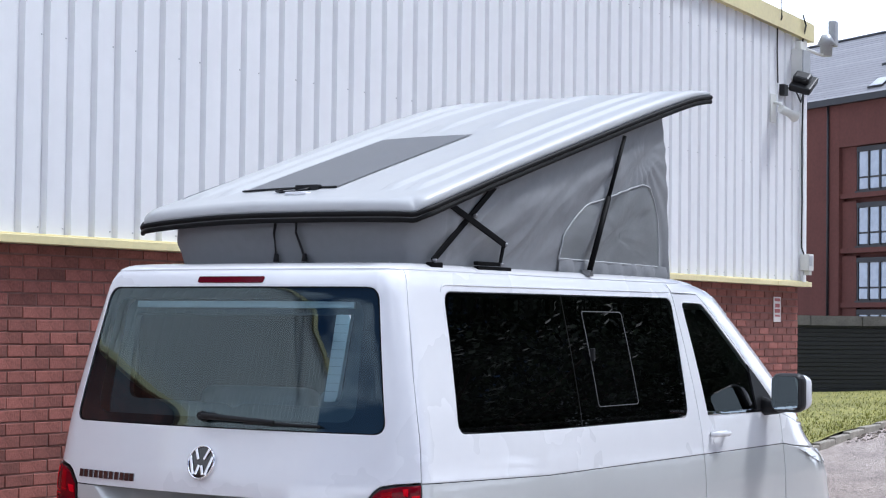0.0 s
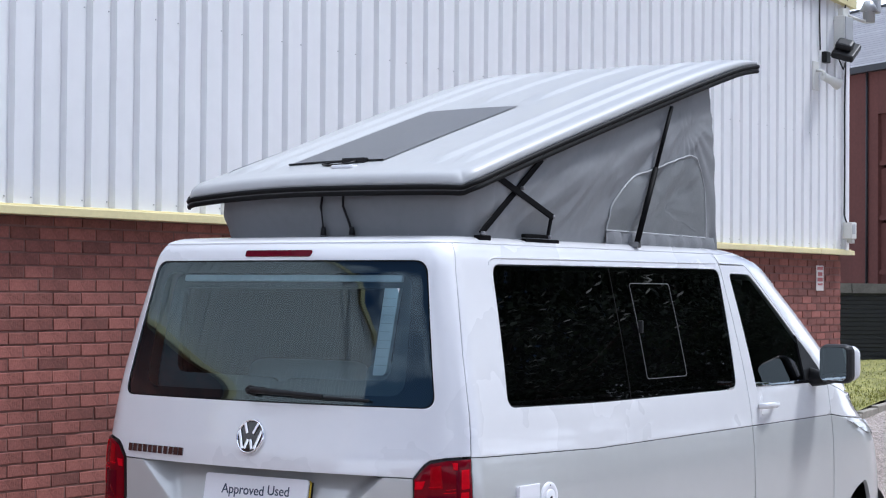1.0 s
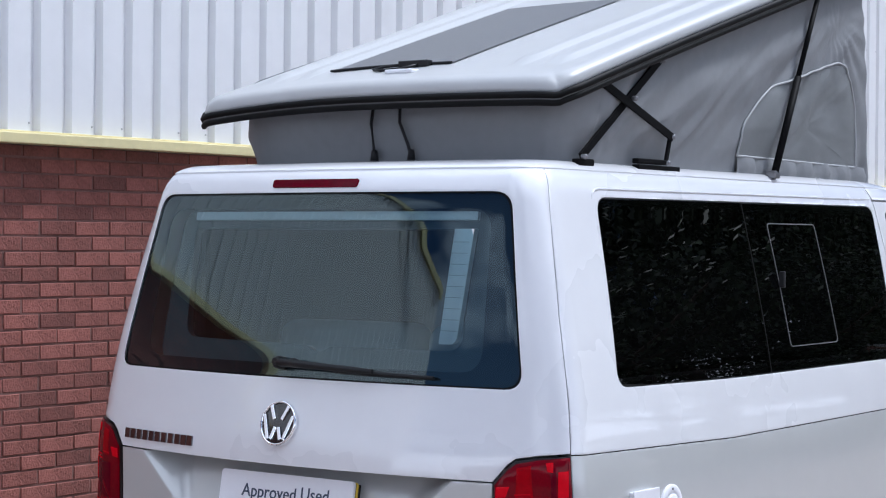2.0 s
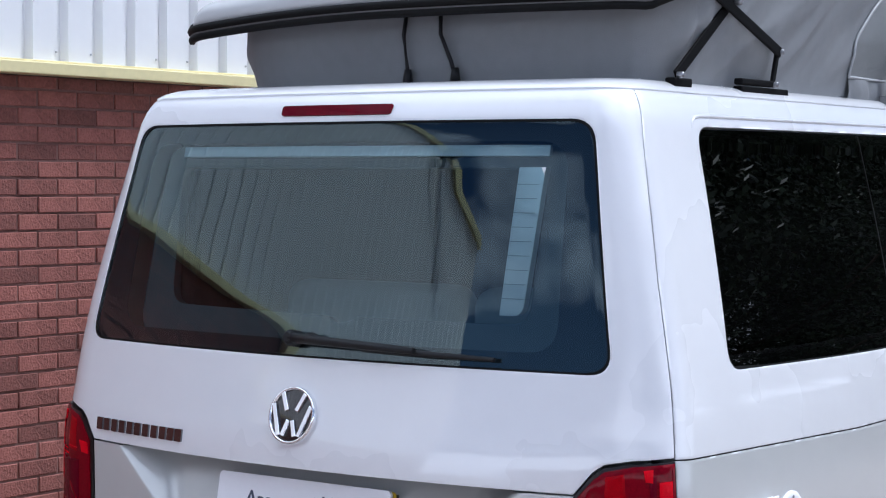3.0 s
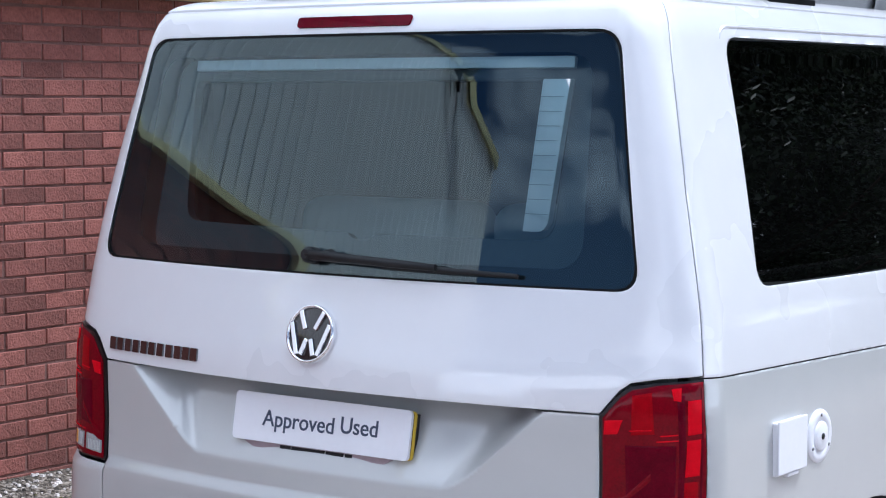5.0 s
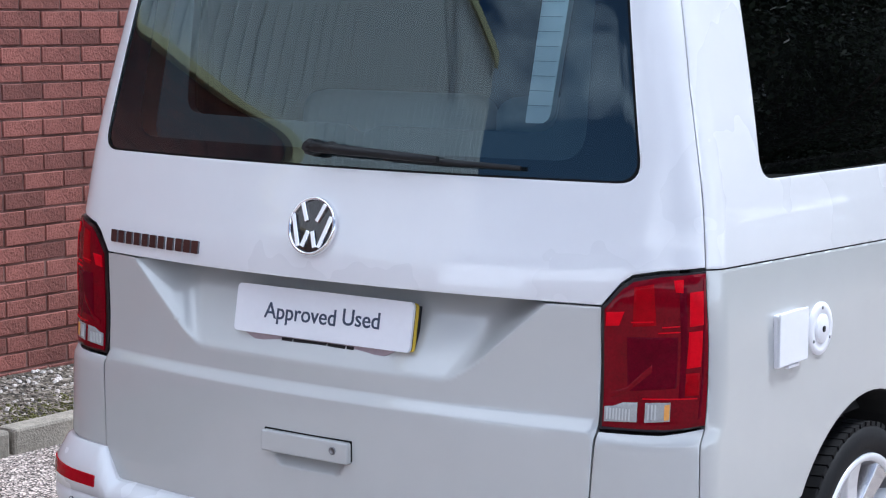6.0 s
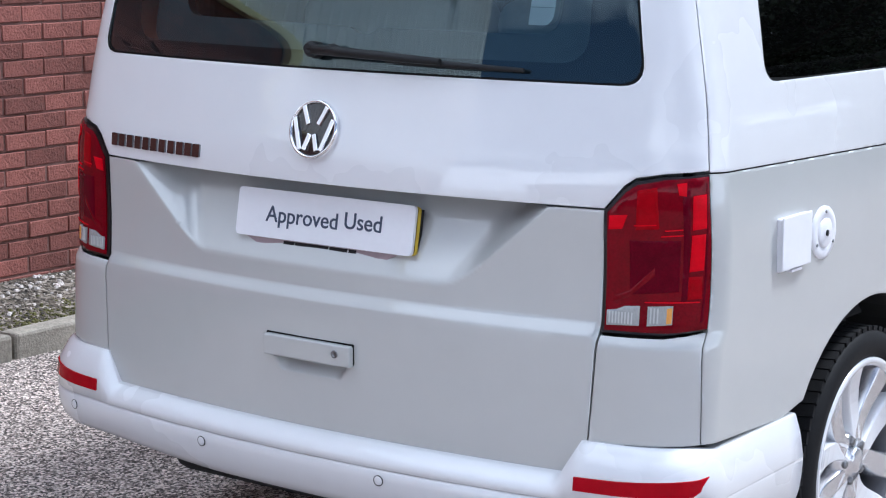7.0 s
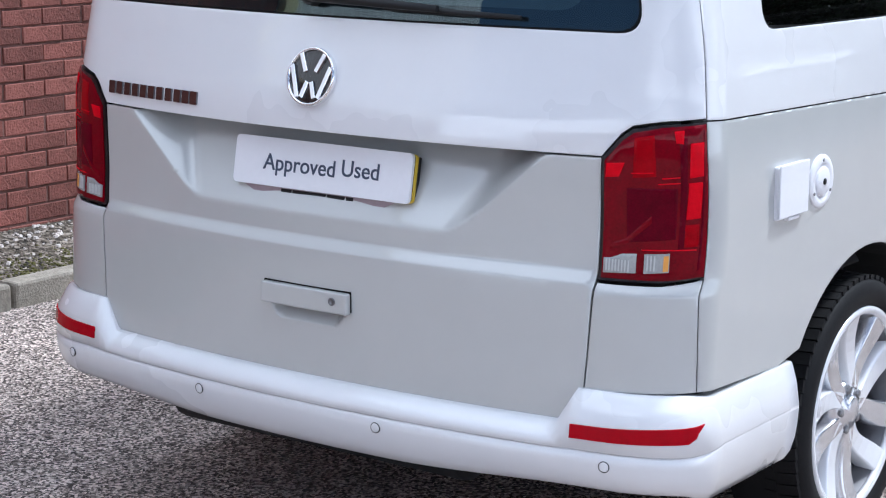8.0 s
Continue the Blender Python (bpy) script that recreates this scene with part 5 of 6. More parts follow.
for x, y, nx, ny in plan:
    col = []
    ylean = -0.150 * max(0, (y - 1.6) / (BY1 - 1.6))
    for j in range(NV + 1):
        t = j / NV
        yt = y + ylean * t
        zt = shell_edge(yt) + 0.03
        z = 1.946 + (zt - 1.946) * t
        bow = math.sin(math.pi * t)
        # cloth hangs between rim and roof: creases fan out from the stay and the corners
        w = wrinkle((x, yt, z), 0.010 * bow * smooth01((2.7 - yt) / 0.3), 3.2) + folds_at(yt, z) * bow
        fan = math.sin(9 * math.atan2(z - 2.55, yt - 2.35) * 2.2) * 0.0035 * bow * min(1, abs(y - BY0) * 2)
        foot = 0.012 * math.sin(y * 38 + 3 * math.sin(y * 9)) * math.exp(-(t / 0.10) ** 2) * smooth01((y - 1.7) / 0.3)
        flank = 0.016 * bow + 0.030 * t + w + fan + foot
        back = 0.020 * bow - 0.7 * wrinkle((x, yt, z), 0.012 * bow, 4.0)
        d = flank * nx * nx + back * ny * ny
        col.append(b.verts.new((x + nx * d, yt + ny * d, z)))
    cols.append(col)
for i in range(len(cols)):
    p, q = cols[i - 1], cols[i]
    for j in range(NV):
        b.faces.new((p[j], q[j], q[j + 1], p[j + 1])).smooth = True
bmesh.ops.recalc_face_normals(b, faces=b.faces)
b.to_mesh(canvas.data)
b.free()


def canvas_x(y, z):
    yl = y
    for _ in range(3):
        zt = shell_edge(yl) + 0.03
        t = min(1, max(0, (z - 1.946) / (zt - 1.946)))
        yb = yl
    bow = math.sin(math.pi * t)
    fan = math.sin(9 * math.atan2(z - 2.55, y - 2.35) * 2.2) * 0.0035 * bow
    return 0.668 + 0.016 * bow + 0.030 * t + wrinkle((0.668, y, z), 0.010 * bow * smooth01((2.7 - y) / 0.3), 3.2) + folds_at(y, z) * bow + fan + 0.002


# net window in the canvas, with piping
wq = rounded([(1.640, 2.008), (2.600, 2.000), (2.55, 2.255), (2.42, 2.395), (1.815, 2.245), (1.650, 2.105)], [0.004, 0.004, 0.16, 0.14, 0.10, 0.06], 8)
for sg in (1, -1):
    fix = (lambda b_: b_) if sg > 0 else mirrored
    b = bmesh.new()
    dq = dense(wq, 0.03)
    cy, cz = sum(p[0] for p in dq) / len(dq), sum(p[1] for p in dq) / len(dq)
    rings = []
    for k in (1, 0.85, 0.7, 0.5, 0.3, 0.12):
        rings.append([b.verts.new((canvas_x(cy + (y - cy) * k, cz + (z - cz) * k) + 0.003, cy + (y - cy) * k, cz + (z - cz) * k)) for y, z in dq])
    for p, q in zip(rings, rings[1:]):
        for i in range(len(dq)):
            b.faces.new((p[i - 1], p[i], q[i], q[i - 1])).smooth = True
    b.faces.new(rings[-1])
    bmesh.ops.recalc_face_normals(b, faces=b.faces)
    win = part("net_window", fix(b), M_MESHWIN, canvas, "grey net window in the canvas")
    b = bmesh.new()
    pp = [(canvas_x(y, z) + 0.004, y, z) for y, z in dq]
    tube(b, pp + [pp[0]], 0.0042, 6, False)
    part("window_piping", fix(b), M_PIPING, win, "light grey piping")
    b = bmesh.new()
    flap = [(1.64 + 1.04 * i / 40, 0) for i in range(41)]
    up_, dn_ = [], []
    for i, (y, _) in enumerate(flap):
        wv = 0.007 * math.sin(y * 41) + 0.005 * math.sin(y * 97 + 1)
        up_.append(b.verts.new((canvas_x(y, 2.0) + 0.006 + wv * 0.3, y, 2.004 + 0.003 * math.sin(y * 30))))
        dn_.append((b.verts.new((canvas_x(y, 1.96) + 0.020 + wv, y, 1.968)), b.verts.new((canvas_x(y, 1.95) + 0.013 + wv * 0.6, y, 1.938 - 0.012 * smooth01((y - 2.5) / 0.2)))))
    for i in range(40):
        b.faces.new((up_[i], dn_[i][0], dn_[i + 1][0], up_[i + 1])).smooth = True
        b.faces.new((dn_[i][0], dn_[i][1], dn_[i + 1][1], dn_[i + 1][0])).smooth = True
    bmesh.ops.recalc_face_normals(b, faces=b.faces)
    part("canvas_hem", fix(b), M_CANVAS, canvas, "gathered canvas hem")

# lifting gear
for sg in (1,):
    X = 0.728 * sg
    tuck = (-0.020 * sg, 0.0145, 0.0)
    st = part("scissor_arm", strap(bmesh.new(), (X, 0.600, 1.962), (X, 1.066, 2.292), 0.027, 0.008), M_STAY, van, "black steel scissor stay")
    st.location = tuck
    part("stay_bar", strap(bmesh.new(), (X + 0.012 * sg, 0.705, 2.192), (X + 0.012 * sg, 1.125, 2.045), 0.027, 0.008), M_STAY, st)
    part("stay_link", strap(bmesh.new(), (X + 0.004 * sg, 1.125, 2.052), (X + 0.004 * sg, 1.095, 1.958), 0.018, 0.008), M_STAY, st)
    part("stay_foot", box(bmesh.new(), (X - 0.016, 0.575, 1.936), (X + 0.012, 0.660, 1.958), 0.004), M_STAY, st)
    part("stay_foot", box(bmesh.new(), (X - 0.016, 0.920, 1.936), (X + 0.010, 1.180, 1.953), 0.003), M_STAY, st)
    part("stay_plate", box(bmesh.new(), (X - 0.012, 0.915, 1.956), (X + 0.012, 1.105, 1.972), 0.004), M_STAY, st)
    for y, z in ((0.600, 1.964), (0.890, 2.156), (1.125, 2.047), (1.095, 1.962), (1.060, 2.286)):
        m = Matrix.Translation((X + 0.005 * sg, y, z)) @ Vector((sg, 0, 0)).to_track_quat("Z", "Y").to_matrix().to_4x4()
        part("stay_bolt", lathe(bmesh.new(), [(0.008, 0), (0.008, 0.015), (0.005, 0.018), (0.0001, 0.018)], m, 10), M_STEEL, st)
    ps = part("gas_strut", tube(bmesh.new(), [(X, 1.840, 1.955), (X + 0.002 * sg, 2.010, 2.30)], 0.013, 10), M_STAY, van, "black gas strut")
    part("strut_rod", tube(bmesh.new(), [(X + 0.002 * sg, 2.010, 2.30), (X + 0.004 * sg, 2.155, 2.590)], 0.0095, 8), M_STAY, ps)
    part("strut_foot", box(bmesh.new(), (X - 0.03, 1.820, 1.935), (X + 0.012, 1.860, 1.962), 0.004), M_STEEL, ps)
# two lead cables on the back of the canvas
for pts in (((-0.03, 0.548, 2.15), (-0.032, 0.536, 2.08), (-0.025, 0.542, 2.0), (-0.025, 0.545, 1.972)), ((0.075, 0.548, 2.15), (0.085, 0.533, 2.08), (0.115, 0.538, 2.01), (0.125, 0.542, 1.972))):
    cbl = part("roof_cable", tube(bmesh.new(), pts, 0.0055, 6), M_BLACKPL, van, "black cable from roof to shell")
    part("cable_gland", tube(bmesh.new(), [(pts[-1][0], pts[-1][1], 1.962), (pts[-1][0], pts[-1][1], 1.995)], [0.014, 0.009], 10), M_BLACKPL, cbl)


# ---- the site ----
ground = tagged(mesh_ob("ground", bmesh.new(), M_TARMAC), "worn grey tarmac yard with pale chippings", "tarmac", kind="structure")
b = bmesh.new()


def rise(y):
    """The yard climbs gently beyond the van."""
    t = min(max(y - 5.0, 0.0), 22.0)
    return 0.026 * (t - 1.5 * (1 - math.exp(-t / 1.5)))


gy_ = [-400, -200, -100, -50, -25, -12] + list(range(-6, 31)) + [36, 50, 80, 140, 250, 400]
rows_ = [[b.verts.new((x, y, rise(y))) for x in (-400, -100, -30, -10, -5, 0, 5, 10, 30, 100, 400)] for y in gy_]
for p, q in zip(rows_, rows_[1:]):
    for i in range(10):
        b.faces.new((p[i], p[i + 1], q[i + 1], q[i])).smooth = True
b.to_mesh(ground.data)
b.free()

WX = -3.272          # face of the brickwork
TRIM = 2.172        # underside of the cream trim
YA, YB = -8.3185, 13.45   # the gable end's two corners
EAVE, RISE = 4.86, 0.052


def verge(y):
    """Height of the gable's sloping roof edge."""
    mid = (YA + YB) / 2
    if y < mid:
        return 4.50 + (EAVE + RISE * (YB - mid) - 4.50) * (y - YA) / (mid - YA)
    return EAVE + RISE * (YB - y)


# brick plinth: a mortar core, bricks before it
wall = tagged(mesh_ob("wall_gable", box(bmesh.new(), (WX - 0.30, YA, 0.0), (WX - 0.006, YB, TRIM), 0), M_MORTAR), "red-brown brick plinth of an industrial building", "brick wall", kind="structure")
LB, HB, GAP = 0.215, 0.065, 0.010


def brick_mesh(l):
    q = bmesh.new()
    box(q, (-0.05, -l / 2, -HB / 2), (0, l / 2, HB / 2), 0.0)
    es = [e for e in q.edges if all(v.co.x > -0.01 for v in e.verts)]
    bmesh.ops.bevel(q, geom=es, offset=0.003, segments=1, affect="EDGES")
    me = bpy.data.meshes.new("brick")
    q.to_mesh(me)
    q.free()
    me.materials.append(M_BRICK)
    return me


rng = random.Random(4)
full_me = brick_mesh(LB)
near_bricks, far_v, far_f = [], [], []
for c in range(-2, 28):
    z = 0.1675 + c * (HB + GAP) + HB / 2
    hz_ = min(HB, TRIM - 0.002 - (z - HB / 2))
    if hz_ < 0.01:
        break
    y = YA + (0.0 if c % 2 else -(LB + GAP) / 2)
    while y < YB:
        y0, y1 = max(y, YA), min(y + LB, YB)
        if y1 - y0 > 0.03:
            cy = (y0 + y1) / 2
            if 1.80 < cy < 4.0 and y1 - y0 > LB * 0.99 and hz_ == HB:
                near_bricks.append((cy, z))
            else:
                k = len(far_v)
                o = rng.uniform(-0.002, 0.002)
                x0, x1 = WX - 0.03, WX + o
                far_v += [(x0, y0, z - HB / 2), (x0, y1, z - HB / 2), (x0, y1, z - HB / 2 + hz_), (x0, y0, z - HB / 2 + hz_), (x1, y0 + .002, z - HB / 2 + .002), (x1, y1 - .002, z - HB / 2 + .002), (x1, y1 - .002, z - HB / 2 + hz_ - .002), (x1, y0 + .002, z - HB / 2 + hz_ - .002)]
                far_f += [(k + 4, k + 5, k + 6, k + 7), (k, k + 1, k + 5, k + 4), (k + 1, k + 2, k + 6, k + 5), (k + 2, k + 3, k + 7, k + 6), (k + 3, k, k + 4, k + 7)]
        y += LB + GAP
me = bpy.data.meshes.new("brickwork")
me.from_pydata(far_v, [], far_f)
me.materials.append(M_BRICK)
bw = new("brickwork", me)
bw.parent = wall
tagged(bw, "red-brown bricks in stretcher bond", kind="stuff")

# cladding above: box-profile sheet, 200 mm pitch
b = bmesh.new()
prof = [(0.0, 0.0), (0.138, 0.0), (0.146, -0.045), (0.193, -0.045)]
CY = YA + 0.085   # the first crown
ys = [(YA, -0.045)]
y = CY
while y < YB:
    for d, o in prof:
        if y + d <= YB:
            ys.append((y + d, o))
    y += 0.2
ys.append((YB, 0.0))
CX = WX + 0.065
lo = [b.verts.new((CX + o, y, TRIM + 0.03)) for y, o in ys]
hi = [b.verts.new((CX + o, y, verge(y) + 0.02)) for y, o in ys]
for i in range(len(ys) - 1):
    b.faces.new((lo[i], lo[i + 1], hi[i + 1], hi[i]))
cladding = tagged(mesh_ob("wall_cladding", b, M_SHEET), "white box-profile steel cladding", "cladding", kind="structure")
b = bmesh.new()
mid = (YA + YB) / 2
q = [(YA, TRIM), (YB, TRIM), (YB, EAVE), (mid, verge(mid)), (YA, 4.50)]
a1, a2 = [b.verts.new((CX - 0.050, y, z)) for y, z in q], [b.verts.new((CX - 24.0, y, z)) for y, z in q]
b.faces.new(a1), b.faces.new(a2[::-1])
for i in range(5):
    b.faces.new((a1[i - 1], a2[i - 1], a2[i], a1[i]))
bmesh.ops.recalc_face_normals(b, faces=b.faces)
tagged(mesh_ob("building_shell", b, M_SHEET), "white clad walls and roof of the building", "building", kind="structure")
# screws
b = bmesh.new()
for zz in (TRIM + 0.10, 3.40, 4.62):
    for i in range(int((YB - CY) / 0.2)):
        y = CY + 0.128 + 0.2 * i
        if 1.5 < y < YB and i % 3:
            box(b, (CX - 0.001, y - 0.004, zz - 0.004), (CX + 0.004, y + 0.004, zz + 0.004))
sc = mesh_ob("cladding_screws", b, M_GALV)
sc.parent = cladding
tagged(sc, "row of small fixing screws", kind="stuff")
# cream drip trim in lengths, corner flashing, verge fascia
trim = tagged(mesh_ob("trim_drip", bmesh.new(), M_CREAM), "cream metal drip trim below the cladding", "trim", kind="structure")
y = YA
while y < YB:
    y2 = min(y + 3.0, YB + 0.10)
    b = bmesh.new()
    box(b, (WX - 0.02, y + 0.002, TRIM), (CX + 0.055, y2 - 0.002, TRIM + 0.050), 0.004)
    box(b, (CX - 0.03, y + 0.002, TRIM + 0.050), (CX + 0.012, y2 - 0.002, TRIM + 0.062), 0.002)
    part("trim_length", b, M_CREAM, trim)
    y += 3.0
b = bmesh.new()
box(b, (CX - 0.10, YB - 0.06, TRIM + 0.04), (CX + 0.02, YB + 0.03, EAVE + 0.05), 0.006)
box(b, (CX - 0.10, YA - 0.03, TRIM + 0.04), (CX + 0.02, YA + 0.06, 4.55), 0.006)
tagged(mesh_ob("trim_corner", b, M_SHEET), "white corner flashing of the cladding", "trim", kind="structure")
fascia = tagged(mesh_ob("trim_verge", bmesh.new(), M_CREAM), "cream verge fascia along the sloping roof edge", "fascia", kind="structure")
for s in (1, -1):
    ye = YB if s > 0 else YA
    n = 5
    for i in range(n):
        ya, yb2 = ye + (mid - ye) * i / n, ye + (mid - ye) * (i + 1) / n
        if i == 0:
            ya = ye + 0.12 * s
        b = bmesh.new()
        q = []
        for x in (CX + 0.06, CX - 0.06):
            for yv, dz in ((ya, -0.06), (ya, 0.13 if s > 0 else 0.06), (yb2, 0.13 if s > 0 else 0.06), (yb2, -0.06)):
                q.append(b.verts.new((x, yv, verge(yv) + dz)))
        b.faces.new(q[:4]), b.faces.new(q[4:][::-1])
        for i2 in range(4):
            b.faces.new((q[i2 - 1], q[4 + i2 - 1], q[4 + i2], q[i2]))
        bmesh.ops.recalc_face_normals(b, faces=b.faces)
        part("fascia_length", b, M_CREAM, fascia)

# plain brick wall added unseen to close the yard behind and block low sky
tagged(mesh_ob("wall_yard", box(bmesh.new(), (-3.4, -16.4, 0.0), (30.0, -16.0, 2.5), 0), M_FARBR), "plain dark brick wall added unseen behind the yard to block low sky light", "brick wall", kind="structure")


# ---- kerb and gravel strip along the brick wall ----
KERB = [(-2.645, -12.0), (-2.645, 6.0), (-2.78, 7.2), (-3.18, 8.0)]
KH = 0.102


def along(poly, step, start=0.0):
    """Places and directions every step metres along a line."""
    out, left = [], start
    for (x0, y0), (x1, y1) in zip(poly, poly[1:]):
        l = math.hypot(x1 - x0, y1 - y0)
        d = left
        while d < l:
            out.append((x0 + (x1 - x0) * d / l, y0 + (y1 - y0) * d / l, math.atan2(y1 - y0, x1 - x0)))
            d += step
        left = d - l
    return out


strip = tagged(mesh_ob("gravel_strip", bmesh.new(), M_GRAVEL), "weedy gravel strip between kerb and brick wall", "gravel", kind="structure")
b = bmesh.new()
prev = None
for x, y, a in along(KERB, 0.08):
    row = []
    for k in range(9):
        t = k / 8
        xx = (x - 0.09) + (WX - 0.02 - x + 0.09) * t
        row.append(b.verts.new((xx, y, KH - 0.022 + 0.014 * noise.noise(Vector((xx * 6, y * 6, 0))) + 0.07 * t)))
    if prev:
        for k in range(8):
            b.faces.new((prev[k], row[k], row[k + 1], prev[k + 1])).smooth = True
    prev = row
bmesh.ops.recalc_face_normals(b, faces=b.faces)
b.to_mesh(strip.data)
b.free()
# loose stones and moss on the strip
rng = random.Random(7)


def pebbles(name, count, area, size, material, label, zbase):
    v, f = [], []
    for _ in range(count):
        x, y = area(rng)
        s = size * rng.uniform(0.45, 1.3)
        rot, h = rng.uniform(0, 6.28), s * rng.uniform(0.35, 0.6)
        k = len(v)
        z = zbase(x, y)
        for j in range(5):
            a = rot + j * 1.2566
            r = s * rng.uniform(0.7, 1.1)
            v.append((x + r * math.cos(a), y + r * math.sin(a), z - 0.004))
        for j in range(5):
            a = rot + j * 1.2566 + 0.2
            r = s * rng.uniform(0.35, 0.65)
            v.append((x + r * math.cos(a), y + r * math.sin(a), z + h))
        f += [(k + j, k + (j + 1) % 5, k + 5 + (j + 1) % 5, k + 5 + j) for j in range(5)] + [tuple(k + 5 + j for j in range(5))]
    me = bpy.data.meshes.new(name)
    me.from_pydata(v, [], f)
    me.materials.append(material)
    return tagged(new(name, me), label, name.replace("_", " "), kind="stuff")


def kerb_x(y):
    for (x0, y0), (x1, y1) in zip(KERB, KERB[1:]):
        if y0 <= y <= y1:
            return x0 + (x1 - x0) * (y - y0) / (y1 - y0)
    return KERB[-1][0]


def on_strip(r):
    y = r.uniform(1.0, 4.2)
    x = r.uniform(WX + 0.01, kerb_x(y) - 0.11)
    return x, y


def near_wall(r):
    y = r.uniform(1.0, 4.2)
    return WX + 0.01 + abs(r.gauss(0, 0.20)), y


def strip_z(x, y):
    t = (x - kerb_x(y) + 0.09) / (WX - 0.02 - kerb_x(y) + 0.09)
    return KH - 0.022 + 0.014 * noise.noise(Vector((x * 6, y * 6, 0))) + 0.07 * t


M_STONE = mat("pale_stone", (0.17, 0.142, 0.118), 0.9, var=0.2, scale=20, piece=0.8)
M_FLAKE = mat("paint_flake", (0.62, 0.57, 0.54), 0.8, var=0.1, piece=0.25)
pebbles("gravel_stones", 3400, on_strip, 0.0095, M_STONE, "loose grey and pinkish gravel stones", strip_z)
pebbles("paint_flakes", 420, near_wall, 0.013, M_FLAKE, "pale flakes of paint lying along the wall's foot", strip_z)
pebbles("moss_tufts", 1500, lambda r: (lambda y: (kerb_x(y) - 0.12 - abs(r.gauss(0, 0.10)), y))(r.uniform(1.0, 4.2)), 0.011, M_LEAFD, "olive moss along the kerb's back edge", strip_z)
# chippings that stand out of the tarmac near the van
rng = random.Random(9)
pebbles("tarmac_chippings", 9000, lambda r: (r.uniform(-3.3, -0.2), r.uniform(-0.6, 2.6)), 0.0048, mat("chipping", (0.17, 0.155, 0.145), 0.85, var=0.2, scale=30, piece=0.6), "pale stone chippings in the tarmac", lambda x, y: -0.001)

kerb = tagged(mesh_ob("kerb", bmesh.new(), M_CONC), "weathered concrete kerb with dark joints", "kerb", kind="structure")
KL = 0.915


def kerb_stone(l):
    q = bmesh.new()
    box(q, (0, -0.10, -0.05), (l - 0.018, 0, KH), 0.014)
    me_ = bpy.data.meshes.new("kerb_stone")
    for f in q.faces:
        f.smooth = False
    q.to_mesh(me_)
    q.free()
    me_.materials.append(M_CONC)
    return me_


ks = kerb_stone(KL)
kk = along(KERB, KL, 0.69)
for (x, y, a), (x2, y2, a2) in zip(kk, kk[1:]):
    a = math.atan2(y2 - y, x2 - x)
    o = new("kerb_stone", ks)
    # the stone's outer face lies on the kerb line, its body towards the wall
    o.matrix_basis = Matrix.Translation((x, y, rng.uniform(-0.004, 0.004))) @ Matrix.Rotation(a, 4, "Z") @ Matrix.Diagonal((1, -1, 1, 1))
    o.parent = kerb

# ---- fixings at the building's two corners ----
def floodlight(at, sg):
    """Black floodlight tilted down on a stirrup."""
    t = thing("floodlight", "black floodlight on a bracket on white cladding", "floodlight", at, "wall floodlights")
    m = pose(0.30, 0, 0.02, 0, 0, 0) @ Matrix.Rotation(radians(34) * sg, 4, "X") @ Matrix.Rotation(radians(20), 4, "Y")
    part("housing", box(bmesh.new(), (-0.16, -0.17, -0.05), (0.12, 0.17, 0.045), 0.02, m), M_BLACKPL, t)
    part("lamp_glass", box(bmesh.new(), (-0.14, -0.15, -0.056), (0.10, 0.15, -0.049), 0.002, m), mat("lamp_pane", (0.10, 0.10, 0.11), 0.1, coat=1), t, "dark lamp pane")
    part("gear_box", box(bmesh.new(), (-0.15, -0.09, 0.04), (0.06, 0.09, 0.13), 0.03, m), M_BLACKPL, t)
    b = bmesh.new()
    strap(b, (0, 0, -0.02), (0.28, 0, 0.0), 0.05, 0.012, (0, 0, 1))
    part("bracket", b, M_BLACKPL, t)
    part("back_box", box(bmesh.new(), (-0.01, -0.16, -0.12), (0.09, -0.03, 0.02), 0.01), M_BLACKPL, t)
    return t


def cctv(at, sg):
    t = thing("security_camera", "white tube security camera under the floodlight", "camera", at, "security cameras")
    part("wall_plate", box(bmesh.new(), (0, -0.10, -0.16), (0.025, 0.08, 0.24), 0.006), M_OFFWH, t)
    b = bmesh.new()
    tube(b, [(0.02, 0, 0.12), (0.12, 0, 0.10), (0.13, 0, 0.02)], 0.022, 10)
    part("bracket", b, M_OFFWH, t)
    b = bmesh.new()
    tube(b, [(0.13, -0.02 * sg, 0.03), (0.20, 0.16 * sg, -0.03), (0.235, 0.25 * sg, -0.06), (0.237, 0.255 * sg, -0.061)], [0.055, 0.058, 0.088, 0.08], 18)
    part("tube", b, M_OFFWH, t)
    part("camera_lens", tube(bmesh.new(), [(0.236, 0.252 * sg, -0.0605), (0.242, 0.27 * sg, -0.066)], [0.06, 0.05], 16), M_BLACKPL, t, "dark camera window")
    return t


fl1 = floodlight((CX - 0.02, 12.93, 4.25), 1)
fl1.scale = (0.83, 0.83, 0.83)
cc1 = cctv((CX + 0.003, 12.62, 3.965), 1)
cc1.scale = (0.74, 0.74, 0.74)
fl2 = floodlight((CX - 0.02, -6.30, 4.52), -1)
fl2.scale = (0.95, 0.95, 0.95)
cctv((CX + 0.003, -6.00, 4.36), -1).scale = (0.55, 0.55, 0.55)
jb = thing("junction_box", "off-white junction box at the cladding corner", "junction box", (CX, 13.20, 4.50))
part("box_body", box(bmesh.new(), (-0.03, -0.10, -0.16), (0.12, 0.11, 0.17), 0.01), M_OFFWH, jb)
part("box_lid", box(bmesh.new(), (0.12, -0.09, -0.15), (0.132, 0.10, 0.16), 0.004), M_GALV, jb)
